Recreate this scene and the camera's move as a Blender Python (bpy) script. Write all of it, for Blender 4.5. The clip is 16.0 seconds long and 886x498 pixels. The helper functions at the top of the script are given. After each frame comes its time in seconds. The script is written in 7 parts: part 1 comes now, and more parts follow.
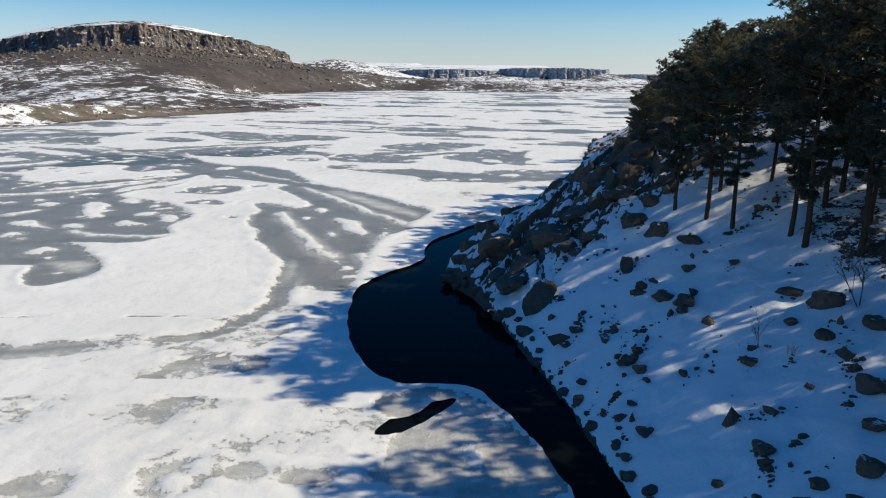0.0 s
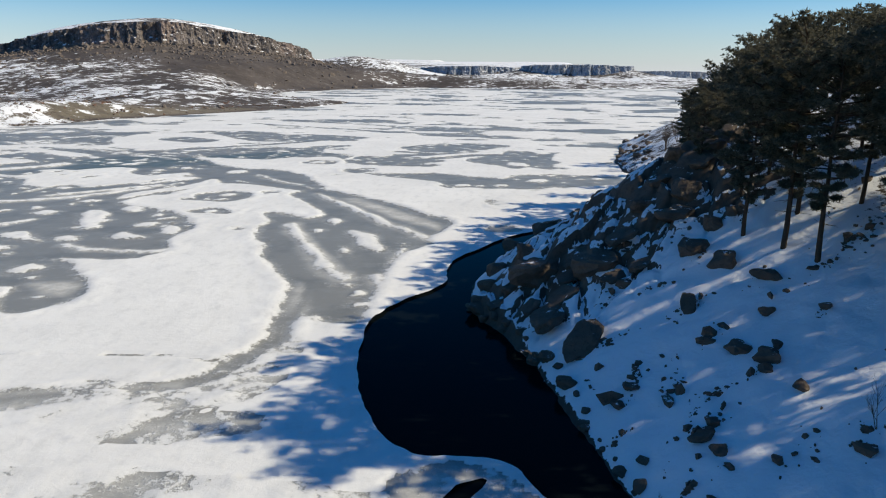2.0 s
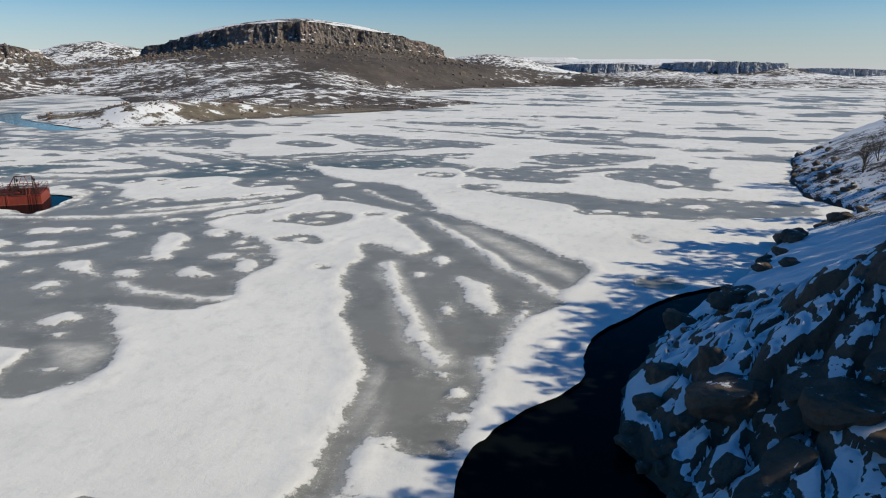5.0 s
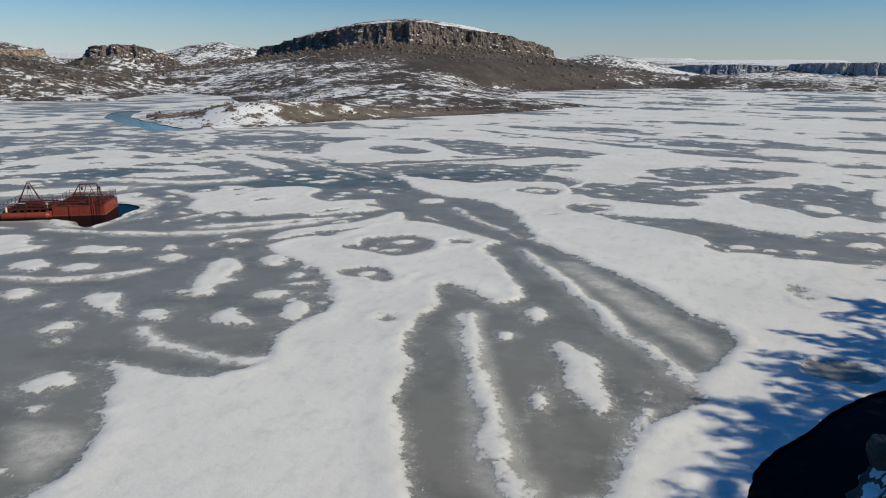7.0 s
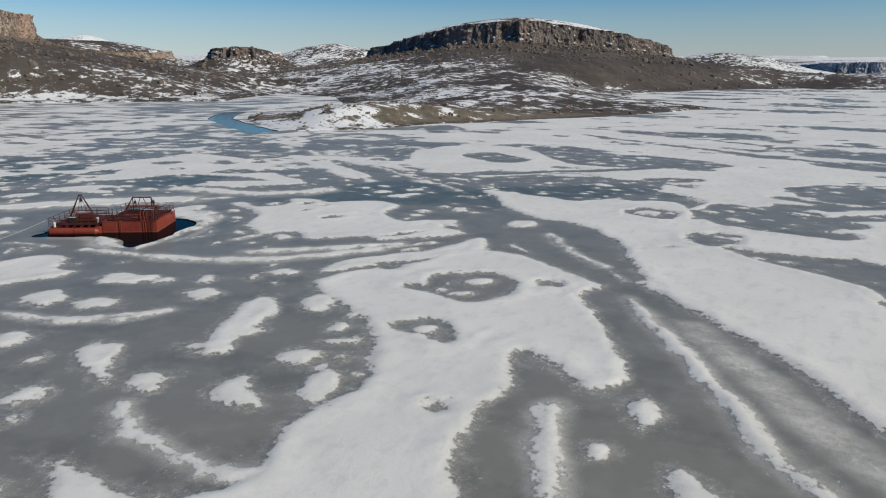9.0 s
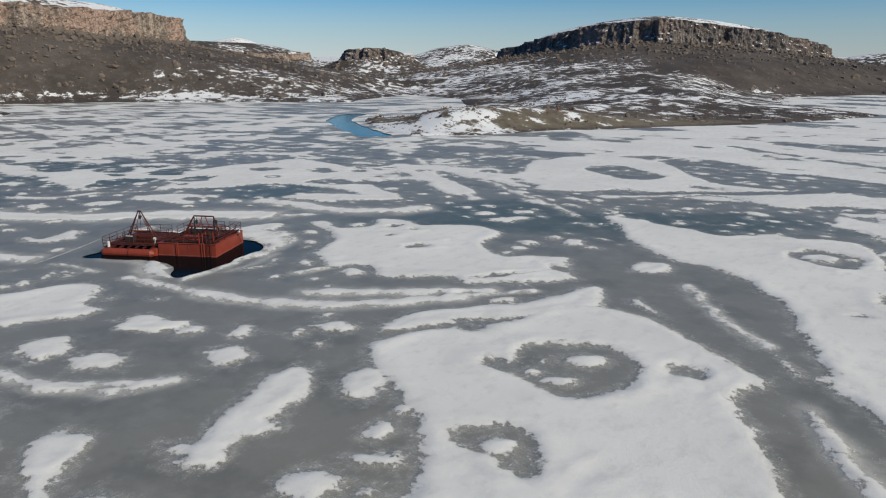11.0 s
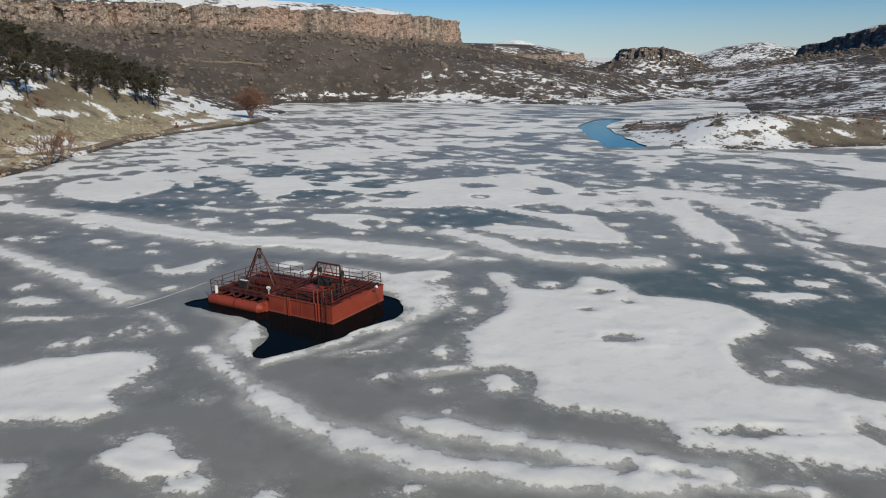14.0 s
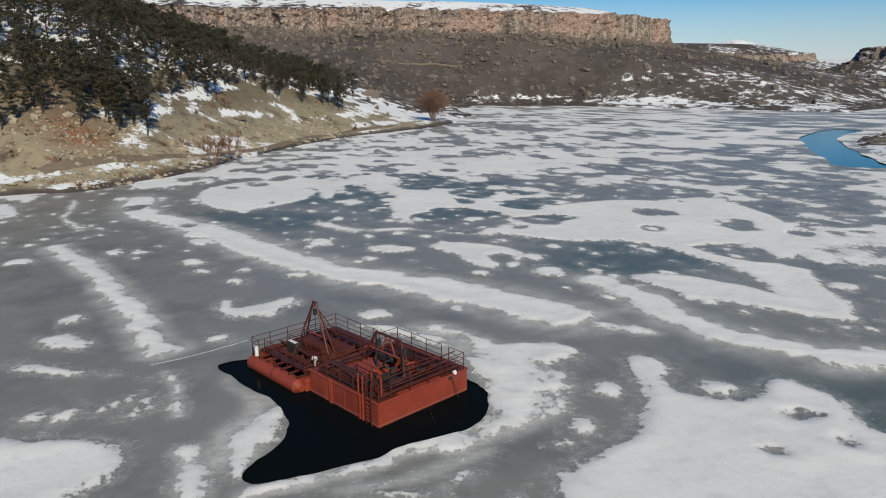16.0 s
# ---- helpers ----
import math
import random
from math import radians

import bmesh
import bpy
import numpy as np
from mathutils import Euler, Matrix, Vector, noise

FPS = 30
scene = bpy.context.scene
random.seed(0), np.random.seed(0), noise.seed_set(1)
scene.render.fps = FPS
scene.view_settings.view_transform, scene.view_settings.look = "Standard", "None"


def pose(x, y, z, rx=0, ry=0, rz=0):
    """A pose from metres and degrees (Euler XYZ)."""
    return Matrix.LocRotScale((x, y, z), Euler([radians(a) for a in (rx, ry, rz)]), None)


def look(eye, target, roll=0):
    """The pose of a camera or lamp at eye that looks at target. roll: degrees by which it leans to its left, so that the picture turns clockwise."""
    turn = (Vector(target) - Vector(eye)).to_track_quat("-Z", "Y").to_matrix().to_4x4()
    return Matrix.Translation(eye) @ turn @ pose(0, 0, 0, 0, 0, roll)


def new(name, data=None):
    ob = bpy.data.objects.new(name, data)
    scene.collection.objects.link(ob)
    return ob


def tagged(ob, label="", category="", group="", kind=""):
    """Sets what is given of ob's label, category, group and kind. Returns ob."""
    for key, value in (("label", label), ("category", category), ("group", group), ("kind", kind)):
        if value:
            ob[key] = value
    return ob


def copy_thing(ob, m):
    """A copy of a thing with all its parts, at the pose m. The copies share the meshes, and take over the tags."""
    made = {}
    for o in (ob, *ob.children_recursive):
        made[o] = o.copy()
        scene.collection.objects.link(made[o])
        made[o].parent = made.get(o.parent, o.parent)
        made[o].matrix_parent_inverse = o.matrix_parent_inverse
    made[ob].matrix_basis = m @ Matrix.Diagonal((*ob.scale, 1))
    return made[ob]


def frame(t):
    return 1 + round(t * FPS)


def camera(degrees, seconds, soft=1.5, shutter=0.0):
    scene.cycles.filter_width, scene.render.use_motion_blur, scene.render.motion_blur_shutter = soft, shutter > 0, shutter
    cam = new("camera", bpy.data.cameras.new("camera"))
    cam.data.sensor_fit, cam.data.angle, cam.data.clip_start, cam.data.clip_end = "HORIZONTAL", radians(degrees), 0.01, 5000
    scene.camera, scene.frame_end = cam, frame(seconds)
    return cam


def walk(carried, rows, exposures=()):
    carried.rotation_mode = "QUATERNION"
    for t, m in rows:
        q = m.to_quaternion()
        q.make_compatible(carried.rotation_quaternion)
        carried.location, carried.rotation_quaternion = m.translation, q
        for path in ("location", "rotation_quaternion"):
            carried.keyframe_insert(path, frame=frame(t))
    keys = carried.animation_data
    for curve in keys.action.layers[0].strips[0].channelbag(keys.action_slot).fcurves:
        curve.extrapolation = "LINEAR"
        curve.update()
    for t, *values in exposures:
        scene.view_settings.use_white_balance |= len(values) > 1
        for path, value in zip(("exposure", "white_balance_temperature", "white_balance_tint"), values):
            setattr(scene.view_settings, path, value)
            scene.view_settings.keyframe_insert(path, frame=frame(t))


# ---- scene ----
# ---- camera ----
cam = camera(64.00, 16.0, soft=1.1)


def aim(x, y, z, yaw, pitch, roll):
    return pose(x, y, z, 90 + pitch, 0, yaw) @ pose(0, 0, 0, 0, 0, roll)


PATH = [
    (0, aim(-0.00, 0.00, 17.52, 0.00, -13.86, 0.37)),
    (0.5, aim(-0.08, 1.48, 17.60, 0.17, -13.96, 0.38)),
    (1, aim(-0.12, 3.41, 17.67, 0.74, -14.02, 0.35)),
    (1.5, aim(-0.25, 5.40, 17.71, 1.23, -14.04, 0.30)),
    (2, aim(-0.37, 7.83, 17.81, 1.73, -14.12, 0.34)),
    (2.5, aim(-0.46, 10.38, 17.88, 2.34, -14.16, 0.24)),
    (3, aim(-0.65, 13.35, 18.01, 3.72, -14.21, 0.20)),
    (3.5, aim(-0.82, 16.26, 18.09, 5.77, -14.24, 0.19)),
    (4, aim(-1.05, 19.42, 18.23, 7.95, -14.29, 0.17)),
    (6.5, aim(-3.79, 37.01, 18.34, 18.44, -14.31, 0.25)),
    (7, aim(-4.63, 40.82, 18.34, 20.62, -14.32, 0.30)),
    (7.5, aim(-5.43, 44.38, 18.37, 22.72, -14.34, 0.30)),
    (8, aim(-6.33, 48.17, 18.39, 25.01, -14.36, 0.22)),
    (8.5, aim(-7.22, 51.74, 18.35, 27.20, -14.36, 0.08)),
    (11, aim(-14.82, 70.31, 18.36, 39.70, -14.26, 0.12)),
    (11.5, aim(-16.96, 74.10, 18.25, 42.96, -14.25, 0.16)),
    (12, aim(-19.15, 77.88, 18.23, 46.61, -14.24, 0.10)),
    (12.5, aim(-21.30, 81.40, 18.17, 50.05, -14.22, 0.07)),
    (13, aim(-23.95, 85.30, 18.09, 53.79, -14.24, -0.02)),
    (13.5, aim(-26.59, 88.74, 17.97, 57.27, -14.19, -0.11)),
    (14, aim(-29.64, 92.32, 17.89, 61.28, -14.15, -0.17)),
    (14.5, aim(-32.92, 95.71, 17.68, 65.09, -14.09, -0.13)),
    (15, aim(-36.29, 98.97, 17.66, 69.15, -14.05, -0.10)),
    (15.5, aim(-39.52, 101.73, 17.63, 72.93, -13.98, -0.08)),
    (16, aim(-43.24, 104.71, 17.60, 77.38, -13.92, -0.21)),
]
walk(cam, PATH, exposures=[(0, 0.36, 7130, 5), (2.5, 0.32, 7160, 5), (4.2, 0.19, 7150, 5), (6.5, -0.16, 7100, 4), (13, -0.16, 7050, 4), (16, -0.08, 7050, 4)])


# ---- world and sun ----
SUN_AZIMUTH, SUN_HEIGHT = 2.0, 34.8  # degrees from +x towards +y, and above the horizon
world = bpy.data.worlds.new("winter_sky")
scene.world = world
world.use_nodes = True
sky = world.node_tree.nodes.new("ShaderNodeTexSky")
sky.sky_type, sky.sun_disc = "NISHITA", False
sky.sun_elevation, sky.sun_rotation = radians(SUN_HEIGHT), radians(90 - SUN_AZIMUTH)
sky.altitude, sky.air_density, sky.dust_density, sky.ozone_density = 1200, 1.0, 0.0, 1.6
background = world.node_tree.nodes["Background"]
background.inputs["Strength"].default_value = 0.102
# the air pales towards the horizon and deepens overhead
grow = world.node_tree.nodes
up = grow.new("ShaderNodeSeparateXYZ")
world.node_tree.links.new(grow.new("ShaderNodeTexCoord").outputs["Generated"], up.inputs[0])
rise = grow.new("ShaderNodeValToRGB")
rise.color_ramp.elements[0].position, rise.color_ramp.elements[0].color = 0.0, (0.28, 0.28, 0.28, 1)
rise.color_ramp.elements[1].position, rise.color_ramp.elements[1].color = 0.6, (0.66, 0.66, 0.66, 1)
for at, v in ((0.035, 0.46), (0.12, 0.94), (0.25, 0.84)):
    rise.color_ramp.elements.new(at).color = (v, v, v, 1)
twice = grow.new("ShaderNodeMath")
twice.operation, twice.inputs[1].default_value = "MULTIPLY", 2.0
world.node_tree.links.new(up.outputs[2], rise.inputs[0])
world.node_tree.links.new(rise.outputs[0], twice.inputs[0])
depth = grow.new("ShaderNodeHueSaturation")
world.node_tree.links.new(twice.outputs[0], depth.inputs["Saturation"])
world.node_tree.links.new(sky.outputs[0], depth.inputs["Color"])
cool = grow.new("ShaderNodeMix")
cool.data_type, cool.blend_type = "RGBA", "MULTIPLY"
cool.inputs[0].default_value = 1.0
cast = grow.new("ShaderNodeValToRGB")
cast.color_ramp.elements[0].color, cast.color_ramp.elements[1].color = (0.56, 0.63, 0.86, 1.0), (0.70, 0.83, 1.0, 1.0)
cast.color_ramp.elements[0].position, cast.color_ramp.elements[1].position = 0.0, 0.16
world.node_tree.links.new(up.outputs[2], cast.inputs[0])
world.node_tree.links.new(cast.outputs[0], cool.inputs[7])
world.node_tree.links.new(depth.outputs[0], cool.inputs[6])
world.node_tree.links.new(cool.outputs[2], background.inputs[0])
sun_data = bpy.data.lights.new("sun", "SUN")
sun_data.energy, sun_data.angle, sun_data.color = 4.05, radians(0.55), (1.0, 0.908, 0.765)
sun_way = Vector((math.cos(radians(SUN_AZIMUTH)) * math.cos(radians(SUN_HEIGHT)), math.sin(radians(SUN_AZIMUTH)) * math.cos(radians(SUN_HEIGHT)), math.sin(radians(SUN_HEIGHT))))
sun = new("sun", sun_data)
sun.matrix_world = look(sun_way * 300, (0, 0, 0))

# ---- materials ----


class Shader:
    """A small hand for wiring node materials."""

    def __init__(self, name, roughness=0.7, metallic=0.0, specular=0.4):
        self.mat = bpy.data.materials.new(name)
        self.mat.use_nodes = True
        self.tree = self.mat.node_tree
        self.bsdf = self.tree.nodes["Principled BSDF"]
        self.set(self.bsdf, "Roughness", roughness)
        self.set(self.bsdf, "Metallic", metallic)
        self.set(self.bsdf, "Specular IOR Level", specular)
        self.place = self.add("ShaderNodeNewGeometry").outputs["Position"]

    def add(self, kind):
        return self.tree.nodes.new(kind)

    def set(self, node, key, value):
        if isinstance(value, bpy.types.NodeSocket):
            self.tree.links.new(value, node.inputs[key])
        else:
            node.inputs[key].default_value = value

    def noise(self, scale, detail=4.0, rough=0.55, where=None, stretch=None):
        node = self.add("ShaderNodeTexNoise")
        where = where or self.place
        if stretch:
            m = self.add("ShaderNodeMapping")
            self.set(m, "Vector", where)
            m.inputs["Scale"].default_value = stretch
            where = m.outputs[0]
        self.set(node, "Vector", where)
        self.set(node, "Scale", scale), self.set(node, "Detail", detail), self.set(node, "Roughness", rough)
        return node.outputs["Fac"]

    def cells(self, scale, where=None, feature="F1"):
        node = self.add("ShaderNodeTexVoronoi")
        node.feature = feature
        self.set(node, "Vector", where or self.place), self.set(node, "Scale", scale)
        return node.outputs["Distance"]

    def math(self, op, a, b=0.0, c=0.0):
        node = self.add("ShaderNodeMath")
        node.operation = op
        for n, v in enumerate((a, b, c)):
            self.set(node, n, v)
        return node.outputs[0]

    def step(self, value, lo, hi, out_lo=0.0, out_hi=1.0):
        node = self.add("ShaderNodeMapRange")
        node.interpolation_type = "SMOOTHSTEP"
        self.set(node, "Value", value)
        for key, v in (("From Min", lo), ("From Max", hi), ("To Min", out_lo), ("To Max", out_hi)):
            self.set(node, key, v)
        return node.outputs[0]

    def mix(self, fac, a, b):
        node = self.add("ShaderNodeMix")
        node.data_type = "RGBA"
        self.set(node, 0, fac)
        for n, v in ((6, a), (7, b)):
            self.set(node, n, v if isinstance(v, bpy.types.NodeSocket) else (*v, 1.0))
        return node.outputs[2]

    def attribute(self, name):
        node = self.add("ShaderNodeAttribute")
        node.attribute_name = name
        return node.outputs["Fac"]

    def random(self):
        return self.add("ShaderNodeObjectInfo").outputs["Random"]

    def island(self):
        return self.add("ShaderNodeNewGeometry").outputs["Random Per Island"]

    def slope(self):
        """1 on level ground, 0 on a wall."""
        node = self.add("ShaderNodeSeparateXYZ")
        self.set(node, 0, self.add("ShaderNodeNewGeometry").outputs["Normal"])
        return node.outputs[2]

    def bump(self, value, strength=0.4, distance=0.05):
        node = self.add("ShaderNodeBump")
        self.set(node, "Height", value), self.set(node, "Strength", strength), self.set(node, "Distance", distance)
        self.set(self.bsdf, "Normal", node.outputs[0])

    def colour(self, value):
        self.set(self.bsdf, "Base Color", value if isinstance(value, bpy.types.NodeSocket) else (*value, 1.0))
        return self


def ice_material():
    s = Shader("lake_ice", 0.3, specular=0.5)
    fine, mid, wide = s.noise(1.7, 9, 0.72), s.noise(0.45, 6, 0.62), s.noise(0.075, 5, 0.58)
    grain, drift = s.noise(9.0, 5, 0.7), s.noise(0.9, 5, 0.6, stretch=(1, 0.45, 1))
    lies = s.attribute("snow")
    edge = s.math("ADD", lies, s.math("ADD", s.math("MULTIPLY_ADD", fine, 2.3, -1.15), s.math("MULTIPLY_ADD", mid, 1.5, -0.75)))
    cover = s.step(edge, 0.03, 0.26)
    # crumbs of snow blown off the rims of the drifts
    crumb = s.math("MULTIPLY", s.step(s.noise(3.4, 4, 0.7, stretch=(1, 0.6, 1)), 0.60, 0.66), s.step(s.math("ADD", lies, s.math("MULTIPLY_ADD", mid, 4.0, -2.0)), -1.1, -0.2))
    cover = s.math("MAXIMUM", cover, s.math("MULTIPLY", crumb, 0.7))
    frost = s.math("MULTIPLY", s.attribute("frost"), s.step(s.math("ADD", mid, s.math("MULTIPLY", fine, 0.8)), 0.62, 1.12, 0.35, 1.0))
    veil = s.math("MULTIPLY", s.step(edge, -0.9, 0.1), s.step(s.math("ADD", fine, grain), 0.85, 1.3, 0.06, 0.42))
    veil = s.math("MAXIMUM", veil, s.math("MULTIPLY", frost, 0.95))
    clear = s.math("ADD", s.attribute("clear"), s.math("MULTIPLY_ADD", wide, 1.5, -0.72))
    bare = s.mix(s.step(clear, 0.12, 1.0), (0.226, 0.224, 0.205), (0.104, 0.130, 0.120))
    bare = s.mix(s.step(s.noise(0.17, 5, 0.6), 0.48, 0.66, 0.0, 0.5), bare, (0.128, 0.134, 0.126))
    bare = s.mix(s.step(mid, 0.45, 0.75, 0.0, 0.4), bare, (0.315, 0.318, 0.302))
    bare = s.mix(s.step(grain, 0.56, 0.75, 0.0, 0.22), bare, (0.36, 0.37, 0.37))
    bare = s.mix(veil, bare, (0.68, 0.68, 0.66))
    snow = s.mix(s.step(wide, 0.3, 0.7), (0.80, 0.80, 0.785), (0.72, 0.722, 0.712))
    # the sheets are wind-packed: thin where they run out, lumpy within
    snow = s.mix(s.step(s.math("ADD", drift, s.math("MULTIPLY_ADD", fine, 0.6, -0.3)), 0.46, 0.78, 0.0, 0.55), snow, (0.59, 0.597, 0.592))
    snow = s.mix(s.step(edge, 0.1, 0.8, 0.42, 0.0), snow, (0.52, 0.528, 0.522))
    s.colour(s.mix(cover, bare, snow))
    s.set(s.bsdf, "Roughness", s.step(s.math("MAXIMUM", cover, veil), 0, 1, 0.40, 0.85))
    s.set(s.bsdf, "Specular IOR Level", s.step(s.math("MAXIMUM", cover, veil), 0, 1, 0.24, 0.10))
    s.bump(s.math("ADD", s.math("MULTIPLY", cover, 0.55), s.math("MULTIPLY", s.math("ADD", fine, mid), s.step(s.math("MAXIMUM", cover, frost), 0, 1, 0.03, 0.42))), 0.6, 0.14)
    return s.mat


def water_material():
    s = Shader("dark_open_water", 0.10, specular=0.28)
    s.set(s.bsdf, "IOR", 1.08)
    s.colour((0.004, 0.006, 0.007))
    s.bump(s.noise(1.6, 3, 0.5), 0.04, 0.03)
    return s.mat


def channel_material():
    s = Shader("blue_thin_water", 0.12, specular=0.25)
    s.colour(s.mix(s.noise(0.05, 3), (0.008, 0.052, 0.085), (0.012, 0.066, 0.105)))
    s.bump(s.noise(2.2, 3, 0.5), 0.1, 0.03)
    return s.mat


def land_material():
    """Winter steppe: brown soil, dry grass, grey stones and snow lying in the hollows."""
    s = Shader("winter_steppe", 0.9, specular=0.2)
    fine, mid, wide = s.noise(1.1, 6, 0.65), s.noise(0.16, 6, 0.6), s.noise(0.022, 5, 0.55)
    dirt = s.mix(s.step(wide, 0.35, 0.65), (0.062, 0.052, 0.047), (0.104, 0.088, 0.079))
    dirt = s.mix(s.step(mid, 0.45, 0.75, 0.0, 0.6), dirt, (0.145, 0.128, 0.116))
    grass = s.mix(fine, (0.28, 0.24, 0.155), (0.56, 0.49, 0.33))
    dirt = s.mix(s.math("MULTIPLY", s.attribute("grass"), s.step(mid, 0.2, 0.5)), dirt, grass)
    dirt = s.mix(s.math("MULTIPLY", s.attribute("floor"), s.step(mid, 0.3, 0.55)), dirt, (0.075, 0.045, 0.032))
    dirt = s.mix(s.math("MULTIPLY", s.attribute("rust"), s.step(fine, 0.3, 0.6)), dirt, (0.25, 0.105, 0.05))
    dirt = s.mix(s.step(s.cells(0.5), 0.0, 0.35, 0.55, 0.0), dirt, (0.06, 0.055, 0.05))
    pebble = s.step(s.cells(1.6), 0.10, 0.32, 0.55, 0.0)
    dirt = s.mix(s.math("MULTIPLY", pebble, s.step(s.noise(0.3, 4, 0.6), 0.42, 0.62)), dirt, (0.36, 0.33, 0.28))
    dirt = s.mix(s.step(s.noise(0.55, 5, 0.7), 0.52, 0.7, 0.0, 0.55), dirt, (0.075, 0.056, 0.042))
    lie = s.math("ADD", s.attribute("snow"), s.math("ADD", s.math("MULTIPLY_ADD", mid, 2.0, -1.0), s.math("MULTIPLY_ADD", fine, 0.8, -0.4)))
    lie = s.math("ADD", lie, s.math("MULTIPLY_ADD", wide, 1.3, -0.65))
    lie = s.math("ADD", lie, s.step(s.slope(), 0.55, 0.9, -0.6, 0.05))
    cover = s.step(lie, -0.06, 0.10)
    snow = s.mix(mid, (0.76, 0.78, 0.81), (0.82, 0.83, 0.84))
    s.colour(s.mix(cover, dirt, snow))
    s.bump(s.math("ADD", fine, s.math("MULTIPLY", mid, 2.0)), 0.6, 0.4)
    return s.mat


def track_material():
    s = Shader("trodden_earth", 0.95, specular=0.15)
    fine, mid = s.noise(1.3, 6, 0.65), s.noise(0.2, 4)
    c = s.mix(fine, (0.13, 0.10, 0.075), (0.27, 0.215, 0.16))
    s.colour(s.mix(s.step(s.math("ADD", mid, s.math("MULTIPLY", fine, 0.5)), 0.95, 1.02), c, (0.78, 0.80, 0.82)))
    s.bump(fine, 0.6, 0.1)
    return s.mat


def snow_bank_material():
    s = Shader("bank_snow", 0.8, specular=0.2)
    fine, mid, wide = s.noise(3.5, 6, 0.65), s.noise(0.7, 5, 0.6), s.noise(0.12, 4, 0.5)
    soil = s.mix(fine, (0.026, 0.021, 0.017), (0.105, 0.082, 0.064))
    lie = s.math("ADD", s.attribute("snow"), s.math("ADD", s.math("MULTIPLY_ADD", mid, 1.0, -0.5), s.math("MULTIPLY_ADD", fine, 1.0, -0.5)))
    stone = s.mix(s.noise(1.1, 5, 0.6), (0.052, 0.040, 0.031), (0.165, 0.125, 0.094))
    stone = s.mix(s.step(fine, 0.5, 0.78, 0.0, 0.65), stone, (0.022, 0.018, 0.015))
    rock = s.attribute("rock")
    soil = s.mix(rock, soil, stone)
    # on the bedrock snow keeps only to the flatter ledges
    lie = s.math("ADD", lie, s.math("MULTIPLY", rock, s.step(s.slope(), 0.62, 0.9, -1.4, -0.05)))
    cover = s.step(lie, -0.03, 0.08)
    s.colour(s.mix(cover, soil, s.mix(wide, (0.74, 0.77, 0.80), (0.82, 0.835, 0.85))))
    s.bump(s.math("ADD", s.math("MULTIPLY", fine, 0.5), s.math("MULTIPLY", mid, 2.0)), 0.55, 0.12)
    return s.mat


def cliff_material(name, dark, light, warm, ledge=0.72):
    s = Shader(name, 0.9, specular=0.2)
    column = s.noise(0.35, 5, 0.6, stretch=(1, 1, 0.16))
    fine, wide = s.noise(1.4, 5, 0.65), s.noise(0.03, 4)
    rock = s.mix(s.step(column, 0.38, 0.62), dark, light)
    rock = s.mix(s.step(wide, 0.42, 0.62, 0.0, 0.75), rock, warm)
    rock = s.mix(s.step(fine, 0.5, 0.8, 0.0, 0.6), rock, tuple(0.5 * c for c in dark))
    rock = s.mix(s.step(s.cells(0.42, feature="DISTANCE_TO_EDGE"), 0.0, 0.10, 0.7, 0.0), rock, tuple(0.4 * c for c in dark))
    lie = s.math("ADD", s.slope(), s.math("MULTIPLY_ADD", fine, 0.4, -0.2))
    s.colour(s.mix(s.step(lie, ledge, ledge + 0.08), rock, (0.8, 0.81, 0.83)))
    s.bump(s.math("ADD", s.math("MULTIPLY", column, 2.0), fine), 0.9, 0.8)
    return s.mat


def rock_material(name, dark, light, snowy=0.75):
    s = Shader(name, 0.85, specular=0.25)
    fine, mid = s.noise(6.0, 6, 0.7), s.noise(1.1, 5, 0.6)
    rock = s.mix(mid, dark, light)
    rock = s.mix(s.step(fine, 0.5, 0.78, 0.0, 0.65), rock, tuple(0.35 * c for c in dark))
    lie = s.math("ADD", s.slope(), s.math("ADD", s.math("MULTIPLY_ADD", mid, 0.9, -0.45), s.math("MULTIPLY_ADD", fine, 0.3, -0.15)))
    s.colour(s.mix(s.step(lie, snowy, snowy + 0.05), rock, (0.79, 0.81, 0.84)))
    s.bump(s.math("ADD", fine, s.math("MULTIPLY", mid, 1.6)), 0.8, 0.12)
    return s.mat


def bark_material():
    s = Shader("pine_bark", 0.95, specular=0.15)
    streak = s.noise(5.0, 5, 0.65, stretch=(1, 1, 0.25))
    s.colour(s.mix(streak, (0.028, 0.020, 0.015), (0.10, 0.070, 0.048)))
    s.bump(streak, 0.8, 0.05)
    return s.mat


def needle_material():
    s = Shader("pine_needles", 0.6, specular=0.3)
    tint = s.mix(s.island(), (0.056, 0.060, 0.041), (0.182, 0.166, 0.115))
    s.colour(s.mix(s.step(s.random(), 0.0, 1.0, 0.0, 0.5), tint, (0.090, 0.074, 0.046)))
    # thin needles let some of the sun through
    thin, both = s.add("ShaderNodeBsdfTranslucent"), s.add("ShaderNodeMixShader")
    s.set(thin, "Color", tint)
    s.set(both, 0, 0.45)
    s.tree.links.new(s.bsdf.outputs[0], both.inputs[1])
    s.tree.links.new(thin.outputs[0], both.inputs[2])
    s.tree.links.new(both.outputs[0], s.tree.nodes["Material Output"].inputs[0])
    return s.mat


def twig_material(name, a, b):
    s = Shader(name, 0.9, specular=0.15)
    s.colour(s.mix(s.noise(2.0, 3), a, b))
    return s.mat


